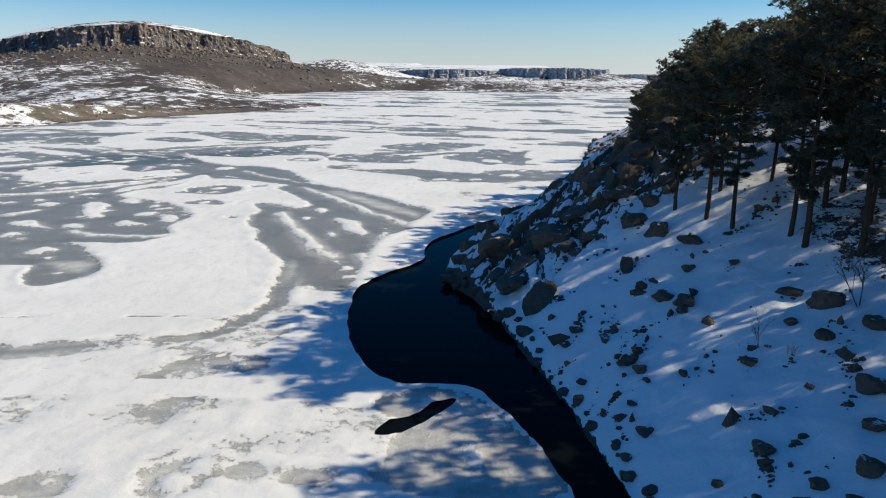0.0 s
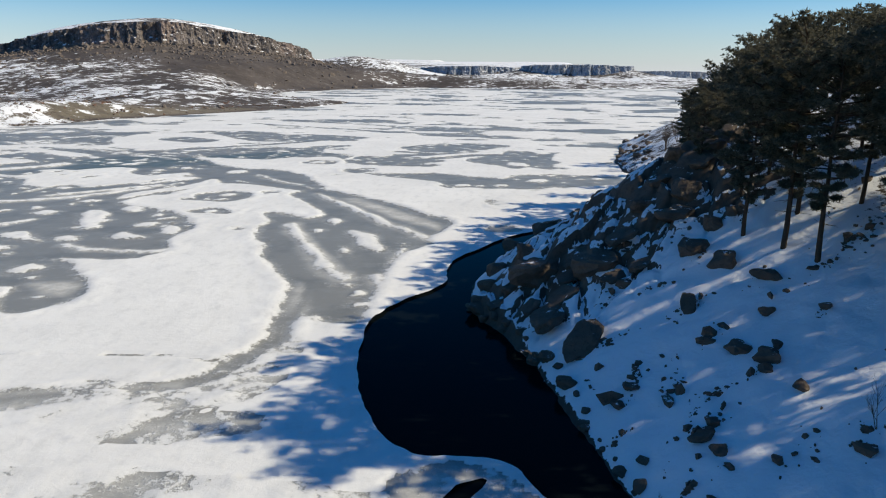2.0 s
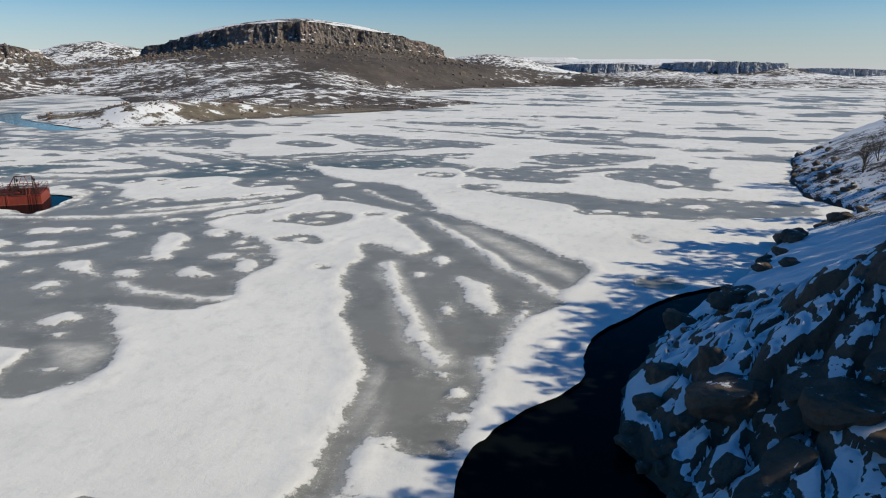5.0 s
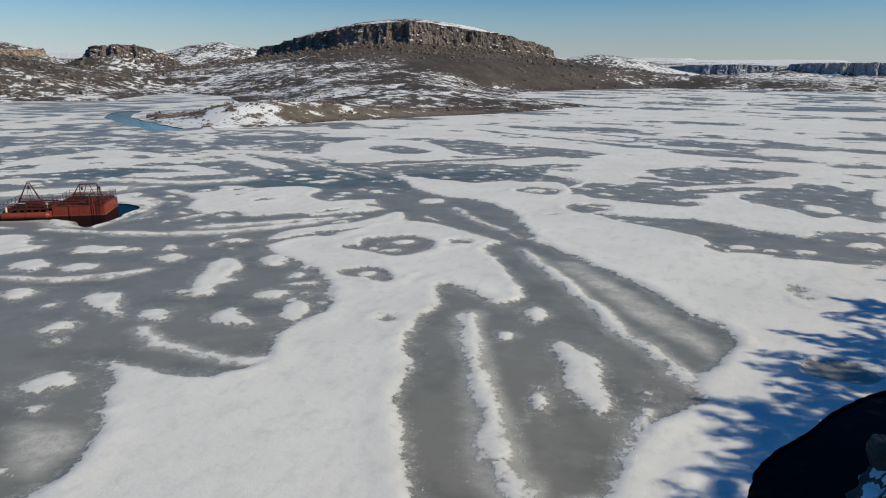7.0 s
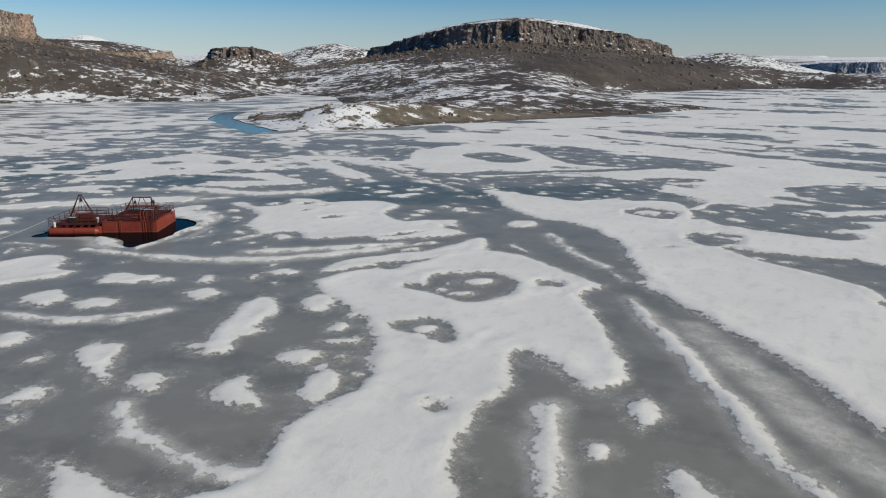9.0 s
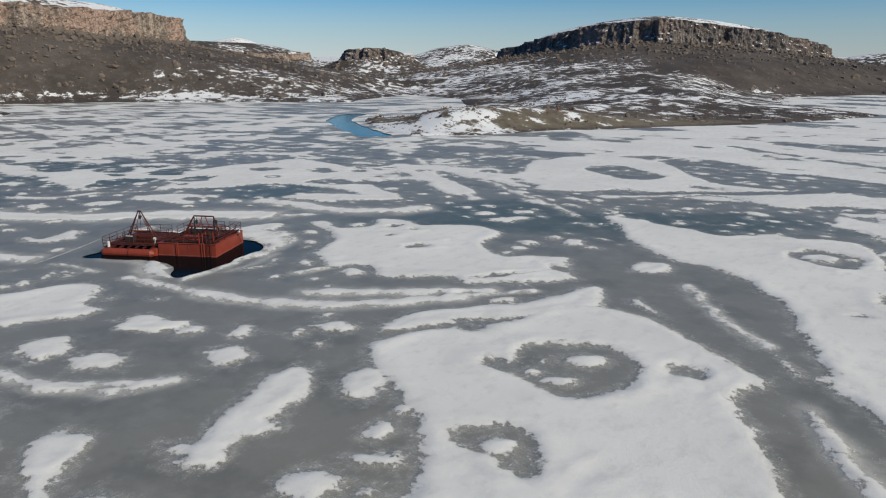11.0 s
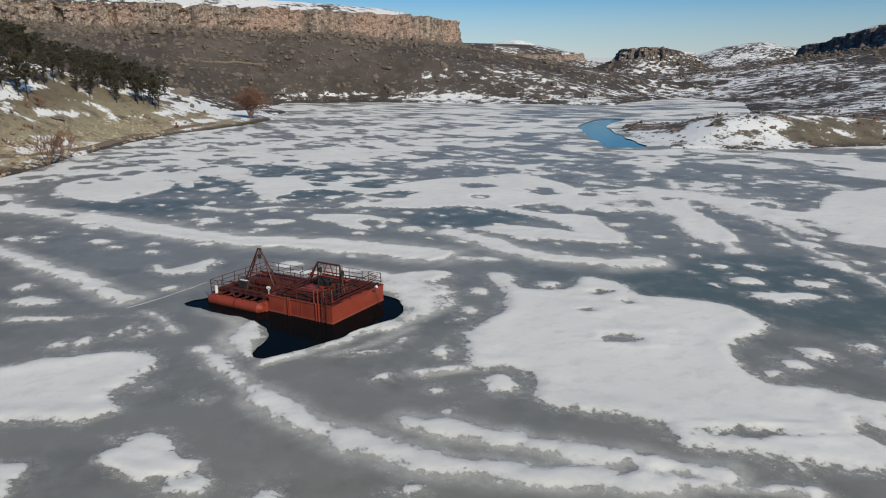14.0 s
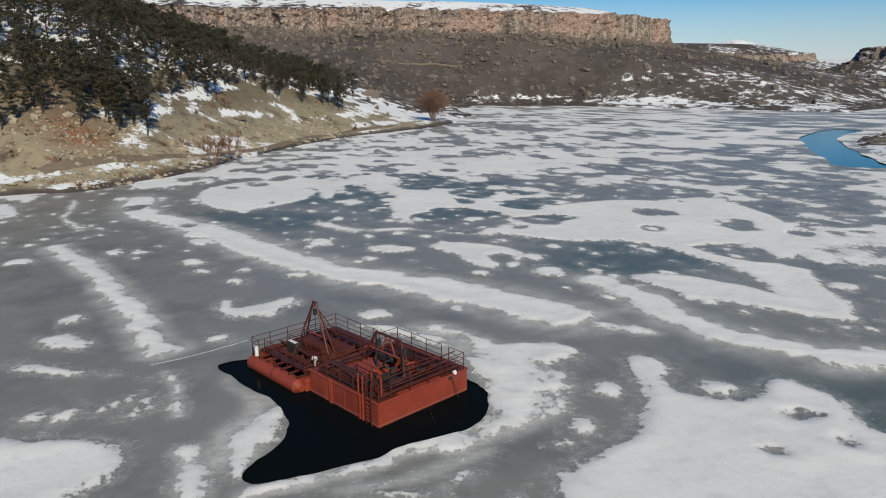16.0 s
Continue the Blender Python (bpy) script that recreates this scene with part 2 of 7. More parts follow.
def paint_material(name, main, worn, amount=0.5, rough=0.5):
    s = Shader(name, rough, specular=0.4)
    fine, mid = s.noise(7.0, 6, 0.7), s.noise(0.9, 5, 0.6)
    run = s.noise(1.3, 5, 0.65, stretch=(1, 1, 0.22))
    c = s.mix(s.step(mid, 0.3, 0.7), main, tuple(0.8 * v for v in main))
    c = s.mix(s.step(run, 0.52, 0.75, 0.0, amount), c, worn)
    c = s.mix(s.step(fine, 0.62, 0.74, 0.0, amount), c, worn)
    s.colour(c)
    s.bump(fine, 0.25, 0.01)
    return s.mat


TRACK = track_material()
ICE, WATER, CHANNEL, LAND, BANK = ice_material(), water_material(), channel_material(), land_material(), snow_bank_material()
CLIFF_GREY = cliff_material("grey_basalt_cliff", (0.105, 0.093, 0.088), (0.235, 0.202, 0.186), (0.27, 0.205, 0.178))
# far cliffs are paler and bluer: distance haze put into the rock colour
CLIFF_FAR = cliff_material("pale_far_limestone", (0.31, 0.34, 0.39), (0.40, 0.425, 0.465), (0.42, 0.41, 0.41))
CLIFF_RED = cliff_material("reddish_tuff_cliff", (0.19, 0.155, 0.135), (0.45, 0.37, 0.31), (0.46, 0.32, 0.26), 0.93)
ROCK = rock_material("shore_granite", (0.058, 0.044, 0.034), (0.175, 0.133, 0.100), 1.06)
SCREE = rock_material("scree_stone", (0.095, 0.078, 0.066), (0.235, 0.192, 0.16), 1.1)
PALE_STONE = rock_material("pale_bank_stone", (0.24, 0.20, 0.15), (0.50, 0.43, 0.33), 1.1)
BARK, NEEDLES = bark_material(), needle_material()
TWIG, RUSSET = twig_material("bare_twigs", (0.07, 0.055, 0.042), (0.16, 0.13, 0.10)), twig_material("russet_willow_twigs", (0.145, 0.083, 0.060), (0.25, 0.150, 0.110))
# RED_DARK is rusty paint, darkened further to hold shade of backlit gantries and deck
RED, RED_DARK = paint_material("faded_red_paint", (0.285, 0.050, 0.029), (0.33, 0.12, 0.08), 0.26), paint_material("rusty_red_rail_paint", (0.088, 0.022, 0.015), (0.20, 0.13, 0.105), 0.35)
WORN_PINK = paint_material("worn_pink_paint", (0.33, 0.14, 0.105), (0.16, 0.05, 0.035))
STEEL, WHITE_PAINT = paint_material("dark_oily_steel", (0.03, 0.028, 0.027), (0.10, 0.05, 0.03)), paint_material("white_enamel", (0.75, 0.75, 0.73), (0.4, 0.35, 0.3), 0.25)


# ---- relief of the place ----
def lattice(i, j, seed):
    h = (i.astype(np.int64) * 374761393 + j.astype(np.int64) * 668265263 + seed * 2147483647) & 0xFFFFFFFF
    h = ((h ^ (h >> 13)) * 1274126177) & 0xFFFFFFFF
    return ((h ^ (h >> 16)) & 0xFFFF) / 65535.0


def soft_noise(x, y, seed=0):
    """Smooth value noise in 0..1 over numpy arrays."""
    i, j = np.floor(x), np.floor(y)
    u, v = x - i, y - j
    u, v = u * u * (3 - 2 * u), v * v * (3 - 2 * v)
    a, b = lattice(i, j, seed), lattice(i + 1, j, seed)
    c, d = lattice(i, j + 1, seed), lattice(i + 1, j + 1, seed)
    return (a * (1 - u) + b * u) * (1 - v) + (c * (1 - u) + d * u) * v


def fbm(x, y, size, octaves=4, seed=0):
    """Layered noise in about -1..1; size is the largest feature in metres."""
    total, amp, norm = 0.0, 1.0, 0.0
    for k in range(octaves):
        total = total + amp * (soft_noise(x / size + 17.3 * k, y / size - 9.1 * k, seed + k) * 2 - 1)
        norm += amp
        amp, size = amp * 0.5, size * 0.48
    return total / norm


def smooth(a, b, x):
    t = np.clip((x - a) / (b - a), 0, 1)
    return t * t * (3 - 2 * t)


# The lake's outline: the rocky east shore from south to north, then the north end, the mesa's foot,
# the low peninsula, the inlet behind it and the west bank back to the south.
EAST_SHORE = [(14, -260), (11, -40), (8.6, 18), (8.1, 27), (7.0, 35), (5.8, 41.5), (4.2, 49.5), (2.4, 55), (0.2, 59.5), (0.6, 66),
              (2.6, 73), (6.4, 82), (11.5, 91), (17, 104), (23, 113), (32, 127), (28.5, 137), (30, 151), (38, 186), (66, 248), (140, 400), (330, 690)]
NORTH_SHORE = [(420, 860), (200, 800), (66, 752), (-46, 786), (-110, 700), (-150, 590), (-120, 480), (-66, 412), (-73, 372), (-95, 318),
               (-116, 284), (-129, 262), (-138, 232), (-150, 220), (-172, 229), (-196, 245), (-212, 262), (-205, 290), (-215, 330), (-300, 430)]
WEST_SHORE = [(-372, 458), (-330, 372), (-316, 352), (-352, 317), (-414, 256), (-430, 210), (-390, 190), (-345, 186), (-322, 173), (-300, 168), (-280, 155),
              (-261, 138), (-245, 120), (-218, 104), (-193, 93), (-174, 85), (-161, 74), (-158, 62), (-165, 20), (-200, -100), (-150, -300)]
OUTLINE = np.array(EAST_SHORE + NORTH_SHORE + WEST_SHORE, float)


def inland(x, y):
    """Metres from the shoreline: positive on land, negative over the lake."""
    near = np.full(x.shape, 1e18)
    odd = np.zeros(x.shape, bool)
    for (ax, ay), (bx, by) in zip(OUTLINE, np.roll(OUTLINE, -1, 0)):
        ex, ey = bx - ax, by - ay
        t = np.clip(((x - ax) * ex + (y - ay) * ey) / (ex * ex + ey * ey), 0, 1)
        near = np.minimum(near, (x - ax - t * ex) ** 2 + (y - ay - t * ey) ** 2)
        cross = (ay > y) != (by > y)
        odd ^= cross & (x < ax + (y - ay) * ex / (ey if ey else 1e-9))
    return np.sqrt(near) * np.where(odd, -1, 1)


# Table hills: centre, half-lengths, turn of the long axis (degrees), corner power, rim height at the middle, drop of the rim
# towards the ends, cliff height, reach of the scree, rise of the top behind the rim.
TABLES = {
    "mesa": (-347, 829, 168, 126, 23.2, 1.45, 61.5, 25.0, 18.0, 185.0, 8.0),
    "bluff": (-800, 130, 285, 330, 0.0, 3.0, 60.5, 3.0, 34.0, 130.0, 10.5),
    "second_bluff": (-905, 640, 122, 120, 10.0, 2.4, 45.0, 8.0, 14.0, 120.0, 8.5),
    "butte": (-630, 688, 36, 30, 25.0, 2.4, 41.0, 7.0, 12.0, 60.0, 1.5),
    "far_mesa": (196, 1330, 92, 80, -8.0, 3.0, 28.5, 2.0, 17.0, 90.0, 1.5),
    "far_wall": (4, 1480, 92, 90, 4.0, 2.4, 26.5, 3.0, 16.0, 120.0, 2.0),
    "low_plateau": (413, 1535, 120, 100, -12.0, 2.8, 19.0, 3.0, 15.0, 120.0, 1.0),
}


def table_frame(name, x, y):
    cx, cy, a, b, turn, power, *_ = TABLES[name]
    c, s = math.cos(math.radians(turn)), math.sin(math.radians(turn))
    u, v = (x - cx) * c + (y - cy) * s, -(x - cx) * s + (y - cy) * c
    k = (np.abs(u / a) ** power + np.abs(v / b) ** power) ** (1 / power) + 1e-6
    r = np.hypot(u, v)
    return u / a, r - r / k


def table_height(name, x, y):
    *_, rim, drop, cliff, reach, rise = TABLES[name]
    u, d = table_frame(name, x, y)
    d = d + 9 * fbm(x, y, 45, 3, 5)
    u = np.clip(np.abs(u), 0, 1.05)
    top = rim - drop * u ** 1.7
    foot = top - cliff * (1 - 0.6 * u * u)
    up = top + rise * smooth(0, 70, -d)
    down = foot * np.exp(-np.clip(d - 4, 0, None) / reach) + 1.5 * fbm(x, y, 18, 3, 8)
    return np.where(d < -9, up, np.where(d < -2, foot + (up - foot) * smooth(-2, -9, d), down))


def blocks(x, y, long, short, seed, turn=48.0):
    """Jointed bedrock: stretched cells, each a tilted face at a height of its own; gives the relief and the distance to a joint."""
    c, s = math.cos(math.radians(turn)), math.sin(math.radians(turn))
    u, v = (x * c + y * s) / long, (-x * s + y * c) / short
    u, v = u + 0.22 * fbm(x, y, 3.0, 3, seed + 20), v + 0.22 * fbm(x, y, 3.0, 3, seed + 30)
    i, j = np.floor(u), np.floor(v)
    near, second, relief = np.full(x.shape, 9.0), np.full(x.shape, 9.0), np.zeros(x.shape)
    for di in (-1, 0, 1):
        for dj in (-1, 0, 1):
            a, b = i + di, j + dj
            du, dv = u - a - lattice(a, b, seed), v - b - lattice(a, b, seed + 1)
            r = np.hypot(du, dv)
            face = lattice(a, b, seed + 2) + 0.9 * (lattice(a, b, seed + 3) - 0.35) * dv + 0.7 * (lattice(a, b, seed + 4) - 0.5) * du
            relief = np.where(r < near, face, relief)
            second = np.where(r < near, near, np.minimum(second, r))
            near = np.minimum(near, r)
    return relief - 0.5 * smooth(0.16, 0.0, second - near)


def crag_mask(x, y):
    g = np.exp(-((x - 9.5 - 0.2 * (y - 60)) / 8.5) ** 2 - ((y - 60.5) / 8.5) ** 2)
    g = np.maximum(g, 0.95 * np.exp(-((x - 16.8) / 5.0) ** 2 - ((y - 60.5) / 6.5) ** 2))
    g = np.maximum(g, 0.8 * np.exp(-((x - 6.0) / 6.5) ** 2 - ((y - 69) / 6.5) ** 2))
    return smooth(0.18, 0.55, g + 0.12 * fbm(x, y, 4, 3, 37))


def height(x, y):
    """Height of the land; below 0 over the lake."""
    x, y = np.asarray(x, float), np.asarray(y, float)
    wob = 1.2 * fbm(x, y, 14, 3, 40) + 0.35 * fbm(x, y, 2.5, 2, 41)
    d0 = inland(x, y)
    east = smooth(-40, 5, x + 0 * y) * smooth(420, 300, y)
    d = d0 + (wob * (1 - 0.72 * east) + 0.45 * east * fbm(x, y, 1.8, 3, 43))
    # east bank: a steep foot, then a snowy slope that is steepest at the rocky point
    lean = 0.31 + 0.05 * smooth(28, 44, y) + 0.26 * np.exp(-((y - 64) / 15) ** 2) + 0.05 * smooth(40, 100, y)
    run = np.clip(d, 0, None)
    bank = 0.45 * (1 - np.exp(-run / 0.5)) + lean * 46 * (1 - np.exp(-run / 46)) + 0.35 * fbm(x, y, 7, 3, 21) * smooth(0, 4, run)
    bank = bank + 1.6 * np.exp(-((x - 17) ** 2 + (y - 64) ** 2) / 60) + 0.08 * run
    rocky = (np.abs(x - 12) < 24) & (np.abs(y - 61) < 24) & (run > 0)
    if rocky.any():
        px, py, bare = x[rocky], y[rocky], np.zeros(x.shape)
        mask = crag_mask(px, py) * smooth(0, 1.2, run[rocky])
        bare[rocky] = mask * (1.05 * blocks(px, py, 4.6, 2.5, 31) + 0.4 * blocks(px, py, 1.9, 1.0, 51) - 0.5)
        bank = bank + bare
    # west and north: low ground that climbs slowly, with knolls
    plain = 0.5 * (1 - np.exp(-run / 1.2)) + 9 * (1 - np.exp(-run / 90)) + 2.4 * fbm(x, y, 90, 4, 3) * smooth(0, 60, run) + 0.02 * np.clip(run - 150, 0, None)
    low = smooth(820, 960, y) * smooth(-170, -60, x)
    plain = plain * (1 - 0.6 * low) * (1 - 0.85 * low * smooth(0.08, 0.16, x / np.maximum(y, 300)))
    pen = 5.6 * np.exp(-(((x + 150) * 0.72 + (y - 262) * 0.69) / 48) ** 2 - ((-(x + 150) * 0.69 + (y - 262) * 0.72) / 26) ** 2)
    plain = np.maximum(plain * (1 - 0.45 * np.exp(-((x + 150) ** 2 + (y - 300) ** 2) / 90 ** 2)), 0.35 * plain + pen * smooth(0, 22, run))
    hill = 44 * np.exp(-((x + 290) / 105) ** 2 - ((y + 10) / 108) ** 2)
    cut = 6.5 * smooth(2, 26, run) * np.exp(-((x + 205) / 70) ** 2 - ((y - 60) / 55) ** 2)
    land = np.maximum(plain, hill * smooth(0, 45, run) + 0.4 * plain) + 0.55 * cut
    high = np.full(x.shape, -50.0)
    for name in TABLES:
        high = np.maximum(high, table_height(name, x, y))
    for kx, ky, high_at, wide in ((-190, 1290, 42, 130), (60, 1255, 12, 90), (-930, 1240, 64, 170), (-700, 1000, 34, 120), (-560, 900, 26, 90), (-760, 520, 30, 80)):
        knoll = high_at * np.exp(-((x - kx) ** 2 + (y - ky) ** 2) / wide ** 2)
        land = np.maximum(land, knoll + 3.5 * fbm(x, y, 40, 4, 55) * smooth(4, 14, knoll))
    far = np.hypot(x + 20, y - 60)
    ridge = 12 + 0.012 * far + 12 * fbm(x, y, 420, 4, 77)
    peak = 80 * np.exp(-(((x + 3500) / 320) ** 2 + ((y - 1760) / 400) ** 2)) + 88 * np.exp(-(((x + 3150) / 210) ** 2 + ((y - 2230) / 210) ** 2))
    ridge = ridge * (1 - 0.9 * smooth(0.13, 0.19, x / np.maximum(y, 300)))
    land = np.maximum(land, np.minimum(ridge, 70) * smooth(1050, 1700, far) + peak * (1 + 0.35 * fbm(x, y, 380, 4, 79)))
    land = np.maximum(land, high * smooth(0, 70, d))
    z = bank * east + land * (1 - east)
    return np.where(d > 0, z, np.maximum(d * 0.5, -2.5))


# ---- building helpers ----


def link(name, bm, material, parent=None, smooth_shade=False):
    me = bpy.data.meshes.new(name)
    bm.to_mesh(me)
    bm.free()
    me.materials.append(material)
    if smooth_shade:
        me.polygons.foreach_set("use_smooth", [True] * len(me.polygons))
    ob = new(name, me)
    ob.parent = parent
    return ob


def part(name, bm, material, parent, label=""):
    return tagged(link(name, bm, material, parent), label)


def sheet(name, verts, quads, material, attributes=(), smooth_shade=True):
    me = bpy.data.meshes.new(name)
    me.vertices.add(len(verts))
    me.vertices.foreach_set("co", np.asarray(verts, np.float32).ravel())
    n, k = np.shape(quads)
    me.loops.add(k * n)
    me.polygons.add(n)
    me.loops.foreach_set("vertex_index", np.asarray(quads, np.int32).ravel())
    me.polygons.foreach_set("loop_start", np.arange(0, k * n, k, dtype=np.int32))
    me.polygons.foreach_set("use_smooth", np.full(n, smooth_shade))
    for key, values in attributes:
        me.attributes.new(key, "FLOAT", "POINT").data.foreach_set("value", np.asarray(values, np.float32))
    me.update(calc_edges=True)
    me.validate()
    me.materials.append(material)
    return new(name, me)


def grid_quads(rows, cols):
    i = np.arange((rows - 1) * cols).reshape(rows - 1, cols)[:, :-1].ravel()
    return np.stack([i, i + 1, i + cols + 1, i + cols], 1)


def graded(fine_lo, fine_hi, step, lo, hi, growth):
    """Coordinates that are even in the middle and spread outwards."""
    mid = list(np.arange(fine_lo, fine_hi, step))
    out, s, v = [], step, mid[-1]
    while v < hi:
        s *= growth
        v += s
        out.append(v)
    low, s, v = [], step, mid[0]
    while v > lo:
        s *= growth
        v -= s
        low.append(v)
    return np.array(low[::-1] + mid + out)


def tube(bm, a, b, r0, r1=None, sides=6, caps=True):
    a, b = Vector(a), Vector(b)
    r1 = r0 if r1 is None else r1
    way = (b - a)
    if way.length < 1e-6:
        return
    q = way.to_track_quat("Z", "Y").to_matrix()
    rings = []
    for p, r in ((a, r0), (b, r1)):
        rings.append([bm.verts.new(p + q @ Vector((r * math.cos(2 * math.pi * k / sides), r * math.sin(2 * math.pi * k / sides), 0))) for k in range(sides)])
    for k in range(sides):
        bm.faces.new((rings[0][k], rings[0][(k + 1) % sides], rings[1][(k + 1) % sides], rings[1][k]))
    if caps:
        bm.faces.new(rings[0][::-1])
        bm.faces.new(rings[1])


def box(bm, lo, hi, bevel=0.0):
    made = bmesh.ops.create_cube(bm, size=1.0)
    size, mid = Vector(hi) - Vector(lo), (Vector(hi) + Vector(lo)) / 2
    for v in made["verts"]:
        v.co = Vector((v.co.x * size.x, v.co.y * size.y, v.co.z * size.z)) + mid
    if bevel:
        edges = {e for v in made["verts"] for e in v.link_edges}
        bmesh.ops.bevel(bm, geom=list(edges), offset=bevel, segments=2, affect="EDGES", profile=0.5)


BANK_GRID = []


def fz(x, y):
    """Height of the ground at one spot; by the east bank's own grid where that reaches."""
    if BANK_GRID and BANK_GRID[0][0] < x < BANK_GRID[0][-1] and BANK_GRID[1][0] < y < BANK_GRID[1][-1]:
        xs, ys, z = BANK_GRID
        i, j = int(np.searchsorted(xs, x)) - 1, int(np.searchsorted(ys, y)) - 1
        u, v = (x - xs[i]) / (xs[i + 1] - xs[i]), (y - ys[j]) / (ys[j + 1] - ys[j])
        return float((z[j, i] * (1 - u) + z[j, i + 1] * u) * (1 - v) + (z[j + 1, i] * (1 - u) + z[j + 1, i + 1] * u) * v)
    return float(height(np.array([x]), np.array([y]))[0])


# ---- land ----
def land_sheet():
    """The whole country round the lake, in rings about a point on the ice, finer where the walk looks."""
    cx, cy = -20.0, 60.0
    ang = np.concatenate([np.arange(-62, 80, 1.5), np.arange(80, 225, 0.27), np.arange(225, 298.1, 1.5)])
    rad = 70 * np.exp(np.arange(0, math.log(4600 / 70), 0.0095))
    a, r = np.meshgrid(np.radians(ang - 20), rad)
    x, y = cx + r * np.cos(a), cy + r * np.sin(a)
    z = height(x, y)
    inner = (x > 0) & (x < 112) & (y > -58) & (y < 200)
    z = np.where(inner, z - 4.0 * smooth(0, 10, np.minimum.reduce([x - 0, 112 - x, y + 58, 200 - y])) - 0.3, z)
    d = inland(x, y)
    far = np.hypot(x - cx, y - cy)
    # snow lies on the tops, the north end, the plain by the peninsula and in patches on the west bank
    _, dm = table_frame("mesa", x, y)
    _, db = table_frame("bluff", x, y)
    snow = -0.12 - 0.72 * np.exp(-np.clip(dm, 0, None) / (55 + 30 * smooth(-380, -330, x))) * (dm > -3) * (1 - 0.4 * smooth(-370, -420, x)) - 0.62 * np.exp(-np.clip(db, 0, None) / 110) * (db > -3)
    snow = snow + 0.2 * np.exp(-((x + 360) ** 2 + (y - 600) ** 2) / 90 ** 2)
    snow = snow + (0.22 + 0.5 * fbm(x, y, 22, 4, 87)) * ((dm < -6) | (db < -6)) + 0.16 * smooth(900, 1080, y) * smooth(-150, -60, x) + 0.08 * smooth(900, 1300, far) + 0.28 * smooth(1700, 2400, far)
    snow = snow + 0.24 * np.exp(-((x + 165) ** 2 + (y - 238) ** 2) / 34 ** 2) - 0.25 * np.exp(-((x + 105) ** 2 + (y - 305) ** 2) / 45 ** 2)
    snow = snow - 0.12 * np.exp(-((x + 190) ** 2 + (y - 60) ** 2) / 40 ** 2) + 0.6 * np.exp(-((x + 320) ** 2 + (y - 150) ** 2) / 28 ** 2)
    snow = snow - 0.32 * np.exp(-np.clip(d, 0, None) / 6) * (x < -140) * (y < 165) + 0.06 * np.exp(-((x + 225) ** 2 + (y - 88) ** 2) / 42 ** 2) + 0.3 * np.exp(-((d - 15) / 9) ** 2) * smooth(-285, -300, x) * smooth(165, 185, y) * smooth(420, 330, y)
    snow = snow + 0.05 * smooth(17, 6, z) * smooth(330, 400, y) * smooth(-60, -110, x) + 0.10 * smooth(30, 12, z) * np.exp(-((x + 330) / 110) ** 2 - ((y - 600) / 110) ** 2)
    snow = np.where((x > 0) & (y < 500), 0.6, snow)
    snow = snow + (0.08 + 0.9 * (soft_noise(d / 3.2 + 0.6 * fbm(x, y, 12, 2, 84), (x - y) / 14, 85) - 0.5) + 0.7 * (soft_noise(d / 7.5, (x - y) / 38, 86) - 0.5)) * (x < -150) * smooth(185, 150, y) * smooth(-380, -310, x) * smooth(0.5, 2.5, d) * np.exp(-np.clip(d, 0, None) / 60)
    grass = np.exp(-np.clip(d, 0, None) / 40) * smooth(-140, -155, x) * smooth(180, 140, y) * smooth(-345, -285, x) + 0.35 * np.exp(-np.clip(d, 0, None) / 30) * ((x < -60) & (x > -260) & (y > 200) & (y < 330))
    grass = grass * smooth(1.5, 5, d)
    snow = snow + 0.12 * np.exp(-((x + 255) / 38) ** 2 - ((y - 82) / 26) ** 2) - 0.3 * np.exp(-((x + 183) / 16) ** 2 - ((y - 66) / 12) ** 2)
    snow = snow + 0.08 * np.exp(-((x + 110) ** 2 + (y - 265) ** 2) / 34 ** 2)
    snow = snow - 0.5 * np.exp(-((x + 190) / 110) ** 2 - ((y - 690) / 90) ** 2) - 0.35 * np.exp(-((x + 95) / 40) ** 2 - ((y - 300) / 60) ** 2) * smooth(14, 2, d)
    rust = np.exp(-((x + 185) ** 2 + (y - 69) ** 2) / 5 ** 2) + 0.15 * np.exp(-((x + 184) / 20) ** 2 - ((y - 64) / 14) ** 2)
    for name in ("far_mesa", "far_wall"):
        snow = snow - 0.3 * np.exp(-(np.clip(table_frame(name, x, y)[1], 0, None) / 60) ** 2) * (table_frame(name, x, y)[1] > -3)
    # under the western wood and by the shore track
    snow = snow + 0.34 * smooth(13, 20, z) * np.exp(-((x + 255) / 55) ** 2 - ((y - 58) / 45) ** 2)
    snow = snow + 0.42 * np.exp(-((x + 207) / 16) ** 2 - ((y - 97.5) / 5) ** 2) + 0.4 * np.exp(-((x + 179) / 6) ** 2 - ((y - 78.5) / 3) ** 2)
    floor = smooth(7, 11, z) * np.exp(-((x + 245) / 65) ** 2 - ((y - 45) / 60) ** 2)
    keep = d > -12
    quads = grid_quads(*x.shape)
    quads = quads[keep.ravel()[quads].any(1)]
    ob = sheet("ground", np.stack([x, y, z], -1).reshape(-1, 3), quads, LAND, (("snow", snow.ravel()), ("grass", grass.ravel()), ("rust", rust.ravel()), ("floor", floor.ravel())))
    tagged(ob, "brown winter steppe with patchy snow round the lake", "ground", kind="structure")


